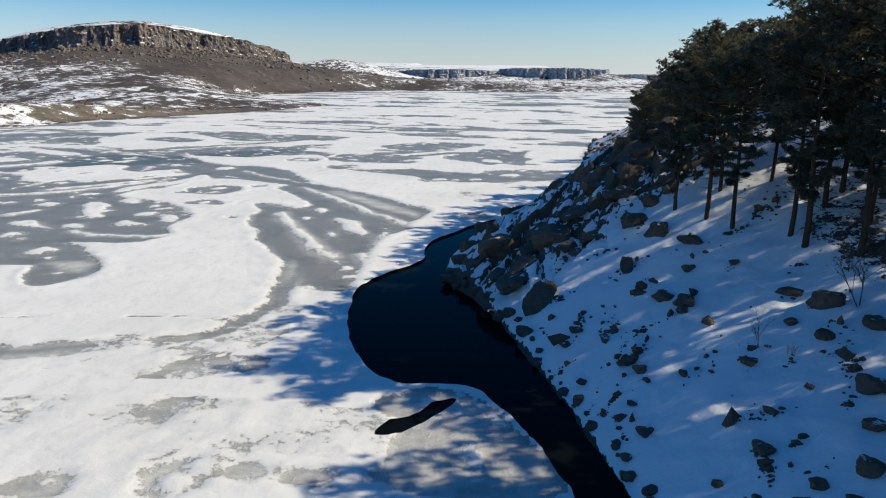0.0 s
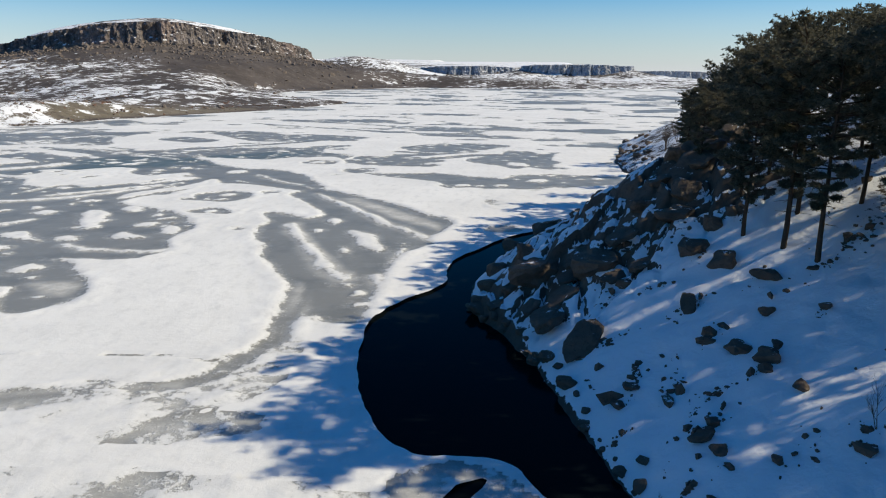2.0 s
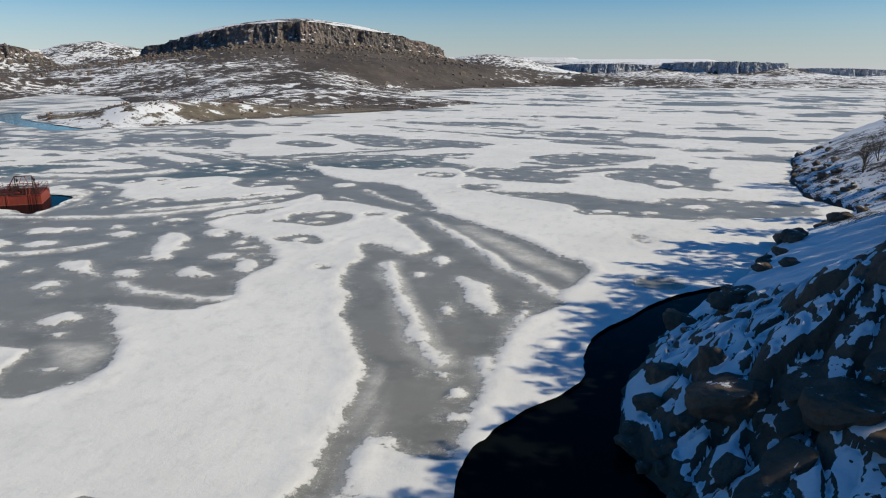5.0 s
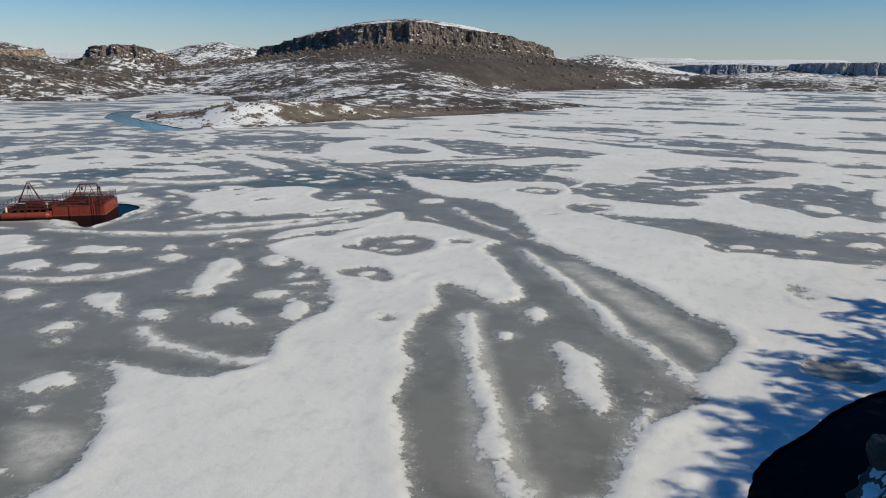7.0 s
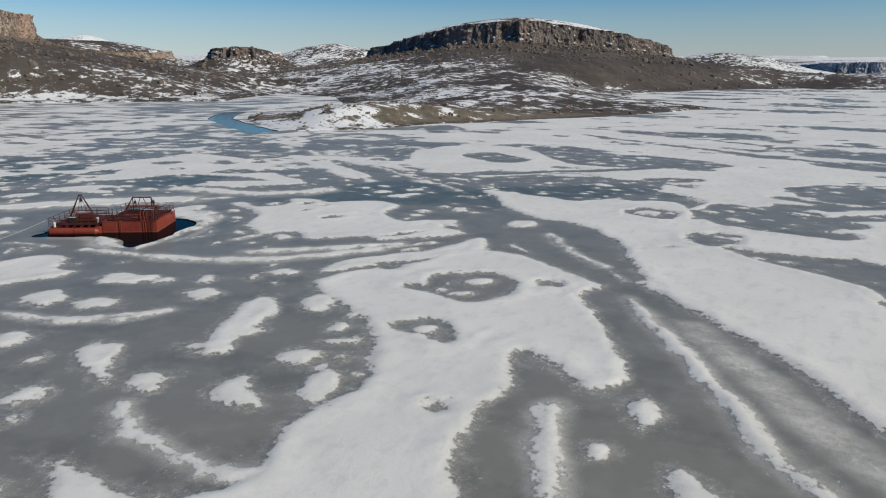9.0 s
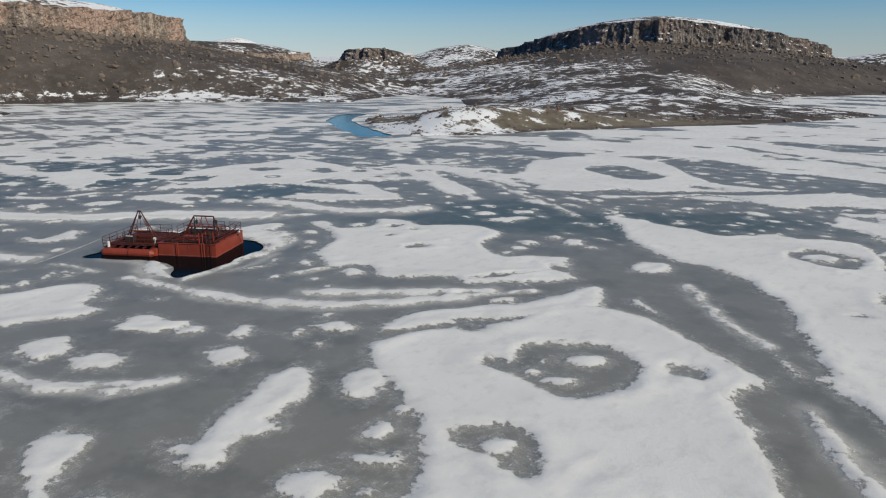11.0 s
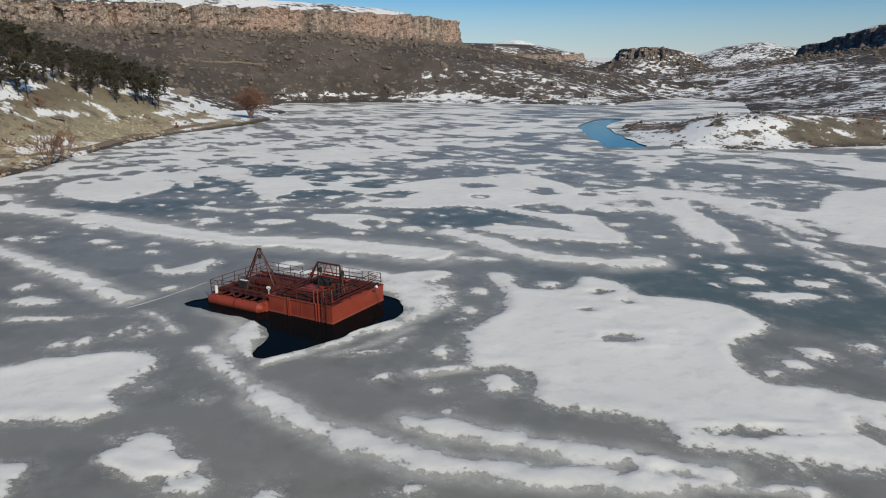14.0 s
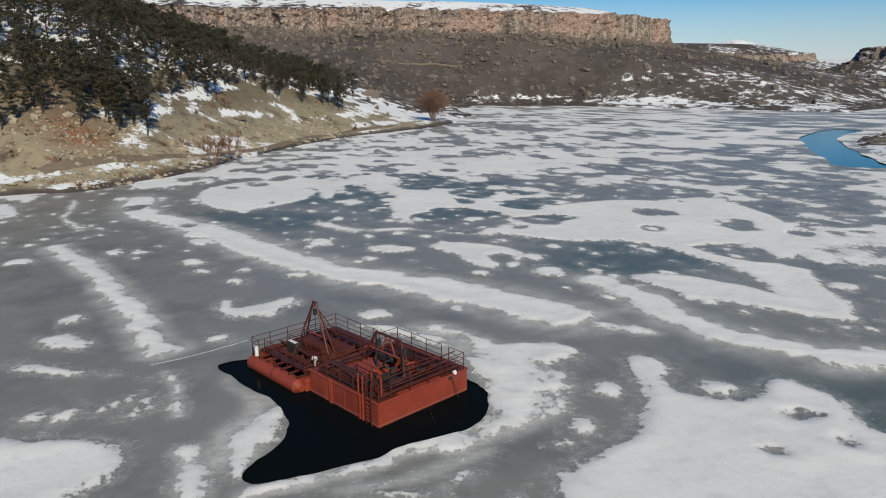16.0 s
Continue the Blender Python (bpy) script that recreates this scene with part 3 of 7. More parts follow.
def east_bank():
    xs, ys = graded(-2, 30, 0.17, -3, 112, 1.04), graded(14, 78, 0.18, -60, 200, 1.035)
    x, y = np.meshgrid(xs, ys)
    z = height(x, y)
    BANK_GRID.extend((xs, ys, z))
    d = inland(x, y)
    thicket = 0.56 * smooth(17, 27, x) * smooth(20, 34, y)
    rock = crag_mask(x, y)
    snow = 0.62 - thicket - 0.8 * smooth(0.2, 0.02, d) + 0.25 * fbm(x, y, 5, 3, 90)
    # bare rock below the pines; less snow also stands in for their deep shade
    snow = snow - 0.75 * np.exp(-((x - 17.5) / 5) ** 2 - ((y - 64) / 7) ** 2)
    keep = d > -2.5
    quads = grid_quads(*x.shape)
    quads = quads[keep.ravel()[quads].any(1)]
    ob = sheet("snow_bank", np.stack([x, y, z], -1).reshape(-1, 3), quads, BANK, (("snow", snow.ravel()), ("rock", rock.ravel())))
    tagged(ob, "steep snow-covered bank above the frozen lake", "bank", kind="structure")


def cliff_wall(name, label, angles, material, seed, rows=22, step=0.35, ragged=0.3, rubble=0.0):
    """A columnar rock wall along the rim of a table hill."""
    cx, cy, a, b, turn, power, rim, drop, cliff, *_ = TABLES[name]
    th = np.radians(np.arange(angles[0], angles[1], step))
    ce, se = np.cos(th), np.sin(th)
    k = (np.abs(ce / a) ** power + np.abs(se / b) ** power) ** (-1 / power)
    c, s = math.cos(radians(turn)), math.sin(radians(turn))
    ux, uy = ce * c - se * s, ce * s + se * c
    length = np.concatenate([[0], np.cumsum(np.hypot(np.diff(k * ux), np.diff(k * uy)))])
    u = np.clip(np.abs(k * ce / a), 0, 1.05)
    top, high = rim - drop * u ** 1.7, cliff * (1 - 0.6 * u * u)
    t = np.linspace(-0.45, 1.04, rows)[:, None]
    L = length[None, :] + 0 * t
    col = soft_noise(L / 5.5, 0.4 * t + 0 * L, seed)
    col2 = soft_noise(L / 1.9, t * 1.6 + 0 * L, seed + 3)
    big = fbm(L, 0 * L, 38, 3, seed + 5)
    notch = smooth(0.30, 0.22, col)
    lump = soft_noise(L / 2.6 + 7, t * high / 2.6 + 0 * L, seed + 11) + 0.5 * soft_noise(L / 1.1, t * high / 1.2 + 0 * L, seed + 12)
    if rubble:
        lump = lump + rubble * (blocks(L, t * high + 0 * L, 4.6, 4.0, seed + 13, 8.0) + 0.5 * blocks(L, t * high + 0 * L, 2.2, 1.9, seed + 14, -6.0))
    out = 1.0 + 2.6 * lump + 4.2 * col + 1.9 * col2 + 3.5 * big - 3.5 * notch + 3.2 * (1 - t) ** 2 + 1.6 * soft_noise(L / 3, t * 5, seed + 9)
    px, py = cx + k * ux, cy + k * uy
    shift = -9 * fbm(px, py, 45, 3, 5)
    r = k + shift + out - 4.0
    z = top - high + t * high + ragged * (2.4 * (soft_noise(L / 4, 0 * L, seed + 7) - 0.6) + 3.0 * (col - 0.6) + 1.8 * big) * smooth(0.55, 1.0, t)
    verts = np.stack([cx + r * ux, cy + r * uy, z], -1)
    lip = verts[-1:].copy()
    lip[..., 0] -= 12 * ux
    lip[..., 1] -= 12 * uy
    lip[..., 2] -= 0.4
    verts = np.concatenate([verts, lip])
    ob = sheet(name + "_cliff", verts.reshape(-1, 3), grid_quads(rows + 1, len(th)), material, smooth_shade=False)
    tagged(ob, label, "cliff", kind="structure")


def earth_track(label, width, lift, *stops):
    """A trodden strip draped over the ground through the stops."""
    line = []
    for (ax, ay), (bx, by) in zip(stops, stops[1:]):
        n = max(2, int(math.dist((ax, ay), (bx, by)) / 1.5))
        line += [(ax + (bx - ax) * k / n, ay + (by - ay) * k / n) for k in range(n)]
    p = np.array(line)
    for _ in range(14):
        p[1:-1] = 0.25 * p[:-2] + 0.5 * p[1:-1] + 0.25 * p[2:]
    way = np.gradient(p, axis=0)
    side = np.stack([-way[:, 1], way[:, 0]], -1) / np.linalg.norm(way, axis=1)[:, None]
    wob = 1 + 0.5 * fbm(p[:, 0], p[:, 1], 9, 3, 73)
    rows = []
    for u in np.linspace(-1, 1, 7):
        q = p + side * (u * width * wob)[:, None]
        rows.append(np.stack([q[:, 0], q[:, 1], height(q[:, 0], q[:, 1]) + lift * (1.2 - u * u)], -1))
    ob = sheet("track", np.stack(rows).reshape(-1, 3), grid_quads(7, len(p)), TRACK)
    tagged(ob, label, "track", kind="structure")


land_sheet()
east_bank()
earth_track("rutted earth track along the west shore", 1.3, 0.14, (-170, 66), (-183, 77), (-199, 89.4), (-212, 99), (-224, 104.5), (-240, 112), (-262, 129), (-275, 141))
earth_track("pale dirt road across the slope below the cliff", 0.4, 0.35, (-451, 158), (-462, 174), (-472, 192), (-473, 212))
cliff_wall("mesa", "grey columnar basalt cliff under a snowy table hill", (170, 372), CLIFF_GREY, 100)
cliff_wall("bluff", "reddish weathered cliff along a long snowy plateau", (-75, 75), CLIFF_RED, 200, rows=40, step=0.12, ragged=0.8, rubble=0.35)
cliff_wall("second_bluff", "distant reddish cliff below a snowy plateau", (-150, 60), CLIFF_RED, 300)
cliff_wall("butte", "small dark rock cliff on a distant knoll", (150, 400), CLIFF_GREY, 400, rows=14, step=0.8)
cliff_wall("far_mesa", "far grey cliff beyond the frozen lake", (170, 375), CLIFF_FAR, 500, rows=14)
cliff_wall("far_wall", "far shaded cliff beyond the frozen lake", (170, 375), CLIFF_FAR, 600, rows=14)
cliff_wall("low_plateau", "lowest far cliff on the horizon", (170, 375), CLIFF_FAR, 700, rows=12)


# ---- ice ----
class IcePlan:
    """Lays snow and bare ice over one another; the field is metres inside the snow (positive) or outside it."""

    def __init__(self, x, y, rough=0.8):
        off = 4.5 * rough * smooth(50, 130, np.hypot(x + 35, y - 75))
        self.x = x + rough * fbm(x, y, 5, 4, 61) + off * fbm(x, y, 24, 3, 63)
        self.y = y + rough * fbm(x, y, 5, 4, 62) + off * fbm(x, y, 24, 3, 64)
        self.snow = np.full(x.shape, -3.0)
        self.clear = np.zeros(x.shape)
        self.frost = np.zeros(x.shape)
        self.drift = 0.5 + 0.5 * fbm(self.x, self.y, 4, 3, 66)
        self.comb = fbm(self.x * 1.0 + 0.4 * self.y, self.y * 0.35, 1.0, 3, 69)
        self.mottle = fbm(self.x, self.y, 5, 4, 67) + 0.35 * fbm(self.x, self.y, 1.6, 2, 68)
        self.fray = 2.6 * fbm(self.x, self.y, 15, 3, 96) + 1.6 * fbm(self.x, self.y, 5, 3, 97)
        self.islets = self.speckle(3.6, 0.75, 0.35, 1.4, 95, 1.3)

    def within(self, measure, x0, x1, y0, y1, margin=14.0):
        """Evaluate a shape only round its own bounds; far outside all shapes read -12."""
        out = np.full(self.x.shape, -12.0)
        near = (self.x > x0 - margin) & (self.x < x1 + margin) & (self.y > y0 - margin) & (self.y < y1 + margin)
        if near.any():
            out[near] = np.maximum(measure(self.x[near], self.y[near]), -12.0)
        return out

    def oval(self, cx, cy, a, b, turn=0.0):
        c, s = math.cos(radians(turn)), math.sin(radians(turn))
        r = min(a, b)

        def measure(x, y):
            u, v = (x - cx) * c + (y - cy) * s, -(x - cx) * s + (y - cy) * c
            k = np.sqrt((u / a) ** 2 + (v / b) ** 2) + 1e-6
            k = k * (1 + 0.55 * fbm(u * r / a + 3.1 * cx, v * r / b + 1.7 * cy, 1.3 * r, 3, 45))
            return (1 - k) * np.minimum(np.hypot(u, v) / k, 1.6 * r)

        big = max(a, b)
        return self.within(measure, cx - big, cx + big, cy - big, cy + big, 6 + big)

    def band(self, width, *stops):
        """A band through the stops (x, y pairs, one after the other); width is its half-width."""
        def measure(x, y):
            best = np.full(x.shape, 1e9)
            for k in range(0, len(stops) - 2, 2):
                ax, ay, bx, by = stops[k:k + 4]
                ex, ey = bx - ax, by - ay
                t = np.clip(((x - ax) * ex + (y - ay) * ey) / (ex * ex + ey * ey + 1e-9), 0, 1)
                best = np.minimum(best, np.hypot(x - ax - t * ex, y - ay - t * ey))
            return width - best

        return self.within(measure, min(stops[::2]), max(stops[::2]), min(stops[1::2]), max(stops[1::2]), 14 + width)

    def patch(self, *stops):
        """The area inside a closed run of stops (x, y pairs)."""
        ring = [stops[k:k + 2] for k in range(0, len(stops), 2)]
        for _ in range(2):  # round the corners off
            ring = [(a[0] + f * (b[0] - a[0]), a[1] + f * (b[1] - a[1])) for a, b in zip(ring, ring[1:] + ring[:1]) for f in (0.22, 0.78)]

        def measure(x, y):
            best, odd = np.full(x.shape, 1e9), np.zeros(x.shape, bool)
            for (ax, ay), (bx, by) in zip(ring, ring[1:] + ring[:1]):
                ex, ey = bx - ax, by - ay
                t = np.clip(((x - ax) * ex + (y - ay) * ey) / (ex * ex + ey * ey + 1e-9), 0, 1)
                best = np.minimum(best, (x - ax - t * ex) ** 2 + (y - ay - t * ey) ** 2)
                odd ^= ((ay > y) != (by > y)) & (x < ax + (y - ay) * ex / (ey if ey else 1e-9))
            best = np.sqrt(best)
            return np.where(odd, best, -best)

        return self.within(measure, min(stops[::2]), max(stops[::2]), min(stops[1::2]), max(stops[1::2]))

    def speckle(self, cell, share, lo, hi, seed, flat=1.0):
        """Round dots, one at most in each cell."""
        best = np.full(self.x.shape, -1e9)
        i, j = np.floor(self.x / cell), np.floor(self.y / cell)
        for di in (-1, 0, 1):
            for dj in (-1, 0, 1):
                a, b = i + di, j + dj
                px, py = (a + 0.15 + 0.7 * lattice(a, b, seed)) * cell, (b + 0.15 + 0.7 * lattice(a, b, seed + 1)) * cell
                r = lo + (hi - lo) * lattice(a, b, seed + 2) ** 2
                d = r - np.hypot(self.x - px, (self.y - py) * flat)
                best = np.maximum(best, np.where(lattice(a, b, seed + 3) < share, d, -1e9))
        return best

    def tint(self, d):
        self.clear = np.maximum(self.clear, smooth(-6, 8, d))

    def ridge(self, d, spread):
        """A drifted streak: a thin white core in a soft halo of frost."""
        n, comb = self.drift, self.comb
        self.frost = np.maximum(self.frost, smooth(-0.62 * spread, 0.25 * spread, d + 0.2 * spread * comb) * (0.5 + 0.5 * n))
        core = d + 0.12 * spread - 0.3 * spread * (1 - n) + 0.55 * comb
        self.snow = np.maximum(self.snow, np.where(d > -1.5 * spread, core, -12.0))

    def rime(self, d, cover=0.35):
        """A sheet of rough frost: thin and mottled, never quite snow."""
        n = self.mottle
        self.snow = np.where(d > 0, np.minimum(self.snow, 1.1 * n + cover - 0.6), self.snow)
        self.frost = np.maximum(self.frost, smooth(-0.6, 1.2, d) * (0.8 + 0.2 * n))

    def pool(self, d):
        """A bare patch with a ragged rim and small islands of snow in it."""
        d = d + self.fray * smooth(-8, -1, d)
        self.cut(d)
        self.add(np.minimum(self.islets, d - 0.3))

    def add(self, d):
        self.snow = np.maximum(self.snow, d)

    def cut(self, d):
        self.snow = np.minimum(self.snow, -d)
        self.frost = self.frost * smooth(0.6, -0.3, d)


def lay_pattern(plan):
    x, y = plan.x, plan.y
    # far off: broken snow, whiter to the north-east, greyer with small dots to the west
    west = smooth(-60, -120, x + 0.35 * (y - 110))
    field = (1 - west) * (5.5 * fbm(x * 0.75 + 0.3 * y, y * 1.1, 21, 5, 12) + 3.4 * fbm(x * 0.8, y * 1.3, 8, 4, 14) + 0.75)
    field = field + west * (2.4 * fbm(x, y, 26, 3, 15) + 4.6 * fbm(x, y, 5.5, 4, 16) + 0.15)
    field = field + 2.6 * smooth(-48, -22, x) * smooth(235, 150, y)
    near = smooth(100, 78, np.hypot(x + 52, y - 80))
    field = field * (1 - near) + near * (-1.5 + 3.5 * smooth(-34, -10, x))
    plan.snow = np.maximum(field, np.maximum(plan.speckle(4.2, 0.75, 0.35, 1.7, 70), plan.speckle(9, 0.65, 0.7, 3.4, 80)) * west - 2.0 * (1 - west))
    plan.pool(np.where(west < 0.5, plan.speckle(14, 0.6, 0.5, 3.4, 90, 1.5), -9))
    # white sheet south of the old track
    plan.add(plan.patch(-31.0, 84.8, -25.3, 90.5, -20.8, 78.7, -16.0, 68.4, -13.6, 62.2, -13.2, 53.9, -14.7, 48.0, -15.9, 45.4, -24.5, 44.2, -37.2, 42.3, -48.9, 49.1, -55.0, 61.2, -41.1, 63.5, -32.8, 65.8, -31.6, 78.4))
    # rough frost in the south-east corner
    plan.add(plan.patch(-37.9, 40.9, -27.5, 41.1, -14.7, 45.2, -9.8, 52.5, -7.6, 64.4, -1.3, 67.7, -1.2, 62.5, -6.2, 55.6, -5.8, 41.4, -2.7, 37.4, 1.9, 37.5, 5.4, 27.7, 4.6, 14.1, -5.8, 11.5, -28.4, 22.2))
    plan.cut(plan.oval(-11.8, 28.0, 1.5, 1.1, 1))
    plan.cut(plan.oval(-17.6, 27.3, 1.0, 0.7, 1))
    plan.cut(plan.oval(-8.7, 28.7, 0.8, 0.5, 1))
    plan.cut(plan.oval(-6.6, 28.3, 0.9, 0.4, 1))
    plan.cut(plan.oval(-1.6, 29.8, 1.1, 2.0, 1))
    plan.cut(plan.oval(3.8, 29.1, 1.2, 1.9, 1))
    # grey band of the old track and the sheets beside it
    plan.cut(plan.patch(-24.7, 88.0, -25.0, 96.0, -26.5, 111.8, -24.2, 115.8, -20.3, 113.9, -12.6, 105.7, -5.5, 97.7, -1.7, 91.8, -1.4, 83.8, -6.5, 77.3, -7.8, 72.1, -7.9, 67.0, -7.6, 62.3, -7.3, 55.6, -12.1, 57.1, -13.5, 61.2, -16.1, 67.4, -19.8, 74.8))
    plan.cut(plan.patch(-15.4, 66.2, -13.4, 63.4, -13.1, 57.3, -12.8, 52.7, -13.9, 49.2, -15.0, 46.7, -15.8, 45.2, -15.3, 48.5, -13.4, 52.6, -14.4, 56.4, -14.3, 61.3))
    plan.add(plan.patch(-26.4, 90.9, -29.8, 102.4, -26.1, 110.4, -19.0, 99.1, -18.1, 93.6, -21.7, 94.2, -25.5, 97.4, -25.2, 91.2))
    plan.cut(plan.patch(-42.3, 132.1, -35.2, 134.5, -28.3, 125.4, -22.6, 116.3, -24.2, 113.2, -31.3, 122.4, -39.1, 126.1))
    plan.ridge(plan.band(0.8, -20.7, 89.3, -18.0, 81.8, -15.4, 76.2, -12.9, 70.4, -10.7, 67.0), 1.68)
    plan.add(plan.patch(-14.0, 86.4, -12.9, 87.4, -9.8, 83.3, -8.3, 79.5, -8.5, 76.7, -10.1, 78.0, -11.9, 81.5))
    plan.ridge(plan.band(0.7, -21.9, 111.0, -14.2, 98.6, -9.0, 90.1, -5.2, 84.3, -3.2, 82.2), 1.47)
    plan.ridge(plan.band(0.35, -6.5, 78.2, -7.4, 72.9, -7.4, 69.5), 0.73)
    plan.ridge(plan.band(0.6, -8.5, 68.6, -7.0, 64.7), 1.26)
    plan.add(plan.oval(-16.0, 91.7, 1.1, 1.9, 18))
    plan.add(plan.oval(-12.5, 77.2, 0.5, 1.3, 18))
    plan.add(plan.oval(-16.9, 86.7, 0.6, 0.8, 18))
    plan.add(plan.oval(-11.5, 65.6, 0.3, 0.3, 18))
    plan.add(plan.oval(-10.1, 65.5, 0.5, 0.6, 18))
    plan.add(plan.oval(-6.8, 80.8, 0.3, 0.5, 18))
    plan.add(plan.oval(-34.0, 123.5, 3.8, 2.7, 19))
    plan.ridge(plan.band(0.3, -34.6, 127.6, -26.5, 119.1), 0.63)
    # white sheets north of the track
    plan.add(plan.patch(-22.3, 116.4, -13.0, 108.0, -6.1, 99.4, -2.2, 96.2, 1.1, 99.9, 3.1, 108.6, 10.4, 113.3, 20.6, 124.6, 24.1, 139.1, 5.5, 136.0, -5.5, 139.7, -16.7, 133.6, -21.8, 127.6, -27.2, 130.1, -25.5, 120.5))
    plan.add(plan.patch(-45.6, 140.3, -27.1, 144.3, -21.6, 167.8, -1.6, 174.7, 17.6, 173.7, 33.1, 165.9, 19.7, 139.5, 5.3, 132.7, -5.4, 136.6, -16.4, 131.5, -21.7, 126.8, -26.9, 129.3, -33.2, 133.7))
    plan.pool(plan.oval(-15.6, 151.2, 10.1, 8.2, 19))
    plan.pool(plan.oval(-18.7, 136.6, 4.1, 3.2, 19))
    plan.pool(plan.oval(-29.3, 145.9, 2.7, 2.3, 19))
    plan.pool(plan.oval(-4.6, 177.8, 12.1, 6.7, 19))
    plan.pool(plan.oval(-42.0, 199.1, 14.7, 8.5, 19))
    plan.pool(plan.oval(-69.1, 199.0, 5.6, 5.3, 19))
    plan.pool(plan.oval(12.1, 124.7, 12.6, 6.6, 18))
    plan.pool(plan.oval(-8.8, 131.2, 5.3, 3.2, 19))
    plan.pool(plan.oval(11.1, 155.6, 8.1, 13.0, 19))
    plan.pool(plan.oval(-31.0, 177.6, 6.9, 4.5, 19))
    plan.add(plan.oval(10.9, 146.7, 2.5, 3.0, 19))
    plan.add(plan.oval(9.1, 152.2, 2.2, 2.2, 19))
    plan.add(plan.oval(12.3, 126.4, 2.0, 1.7, 18))
    plan.add(plan.oval(14.8, 159.7, 2.8, 3.1, 19))
    plan.add(plan.oval(-14.1, 154.8, 2.8, 1.8, 19))
    # grey field west of the sheet
    plan.cut(plan.patch(-79.0, 82.8, -70.2, 87.5, -68.3, 92.6, -64.0, 100.7, -48.1, 101.4, -43.7, 101.8, -36.7, 95.5, -31.7, 87.5, -30.8, 84.3, -32.8, 81.2, -30.2, 77.3, -31.2, 74.5, -34.6, 73.2, -40.7, 72.9, -44.5, 72.3, -49.1, 69.1))
    plan.add(plan.patch(-36.7, 95.5, -31.2, 86.8, -32.8, 81.2, -29.8, 76.9, -31.6, 73.1, -40.2, 72.6, -42.2, 70.9, -39.1, 66.7, -23.4, 63.0, -16.3, 66.8, -20.7, 77.5, -22.5, 82.1, -24.0, 87.9, -23.8, 91.7, -26.5, 95.8, -25.5, 96.9, -22.3, 94.6, -19.5, 92.1, -17.8, 94.9, -20.2, 100.4, -25.8, 109.5, -29.3, 115.8, -35.5, 119.9, -41.8, 119.3, -43.5, 110.5, -47.2, 106.2, -48.1, 101.4))
    plan.pool(plan.patch(-33.9, 58.1, -35.9, 61.2, -35.7, 64.9, -32.8, 65.0, -31.7, 61.9, -32.0, 59.3))
    plan.pool(plan.patch(-48.7, 68.4, -46.8, 70.9, -41.5, 72.3, -37.5, 71.7, -35.5, 68.0, -38.7, 64.7, -44.9, 64.3))
    plan.cut(plan.oval(-35.4, 107.0, 4.4, 4.4, 28))
    plan.add(plan.oval(-35.0, 109.0, 2.2, 1.5, 28))
    plan.add(plan.oval(-36.0, 104.9, 1.5, 1.0, 28))
    plan.cut(plan.oval(-33.0, 97.2, 2.5, 2.5, 28))
    plan.add(plan.oval(-32.8, 96.0, 1.5, 1.6, 28))
    plan.cut(plan.oval(-29.9, 111.8, 1.5, 0.9, 28))
    plan.cut(plan.oval(-26.2, 86.7, 0.4, 0.5, 28))
    plan.add(plan.oval(-63.6, 94.5, 2.3, 1.8, 28))
    plan.add(plan.oval(-53.6, 94.6, 1.0, 1.2, 28))
    plan.add(plan.oval(-56.5, 98.3, 1.0, 1.2, 28))
    plan.add(plan.oval(-59.7, 95.6, 0.8, 1.2, 28))
    plan.add(plan.oval(-63.9, 87.3, 1.4, 1.6, 28))
    plan.add(plan.oval(-59.0, 88.7, 1.9, 1.0, 28))
    plan.add(plan.oval(-57.2, 80.8, 1.4, 1.6, 28))
    plan.add(plan.oval(-52.5, 79.5, 0.6, 0.7, 28))
    plan.add(plan.oval(-47.6, 76.3, 1.1, 1.3, 28))
    plan.add(plan.oval(-43.2, 81.3, 1.3, 1.5, 28))
    plan.add(plan.oval(-43.6, 98.1, 1.7, 1.9, 28))
    plan.add(plan.oval(-37.3, 88.8, 1.5, 1.2, 28))
    plan.add(plan.oval(-33.9, 85.3, 1.1, 1.9, 28))
    plan.add(plan.oval(-45.5, 74.4, 0.5, 0.5, 28))
    plan.ridge(plan.band(0.45, -63.4, 83.5, -57.4, 85.1, -54.7, 88.1, -52.7, 90.4), 0.95)
    plan.add(plan.patch(-51.4, 81.8, -49.2, 84.2, -47.6, 81.6, -44.4, 79.7, -45.2, 79.3))
    plan.add(plan.patch(-50.2, 96.4, -47.4, 97.9, -45.1, 94.9, -43.8, 90.3, -42.5, 87.2, -44.2, 85.7, -46.8, 90.1))
    plan.add(plan.patch(-39.3, 82.0, -39.0, 84.6, -35.0, 82.0, -35.5, 80.9, -37.5, 80.7))
    plan.ridge(plan.band(0.5, -42.0, 78.3, -38.9, 76.3, -35.1, 76.3, -31.3, 76.1, -30.3, 77.0), 1.05)
    plan.add(plan.oval(-39.0, 94.3, 0.6, 1.0, 28))
    plan.add(plan.oval(-36.1, 92.4, 0.7, 0.9, 28))
    plan.add(plan.oval(-34.9, 89.5, 0.5, 0.6, 28))
    plan.add(plan.oval(-32.7, 87.9, 0.4, 0.5, 28))
    plan.add(plan.oval(-35.1, 87.7, 0.5, 0.6, 28))
    plan.add(plan.oval(-39.8, 96.9, 0.5, 0.7, 28))
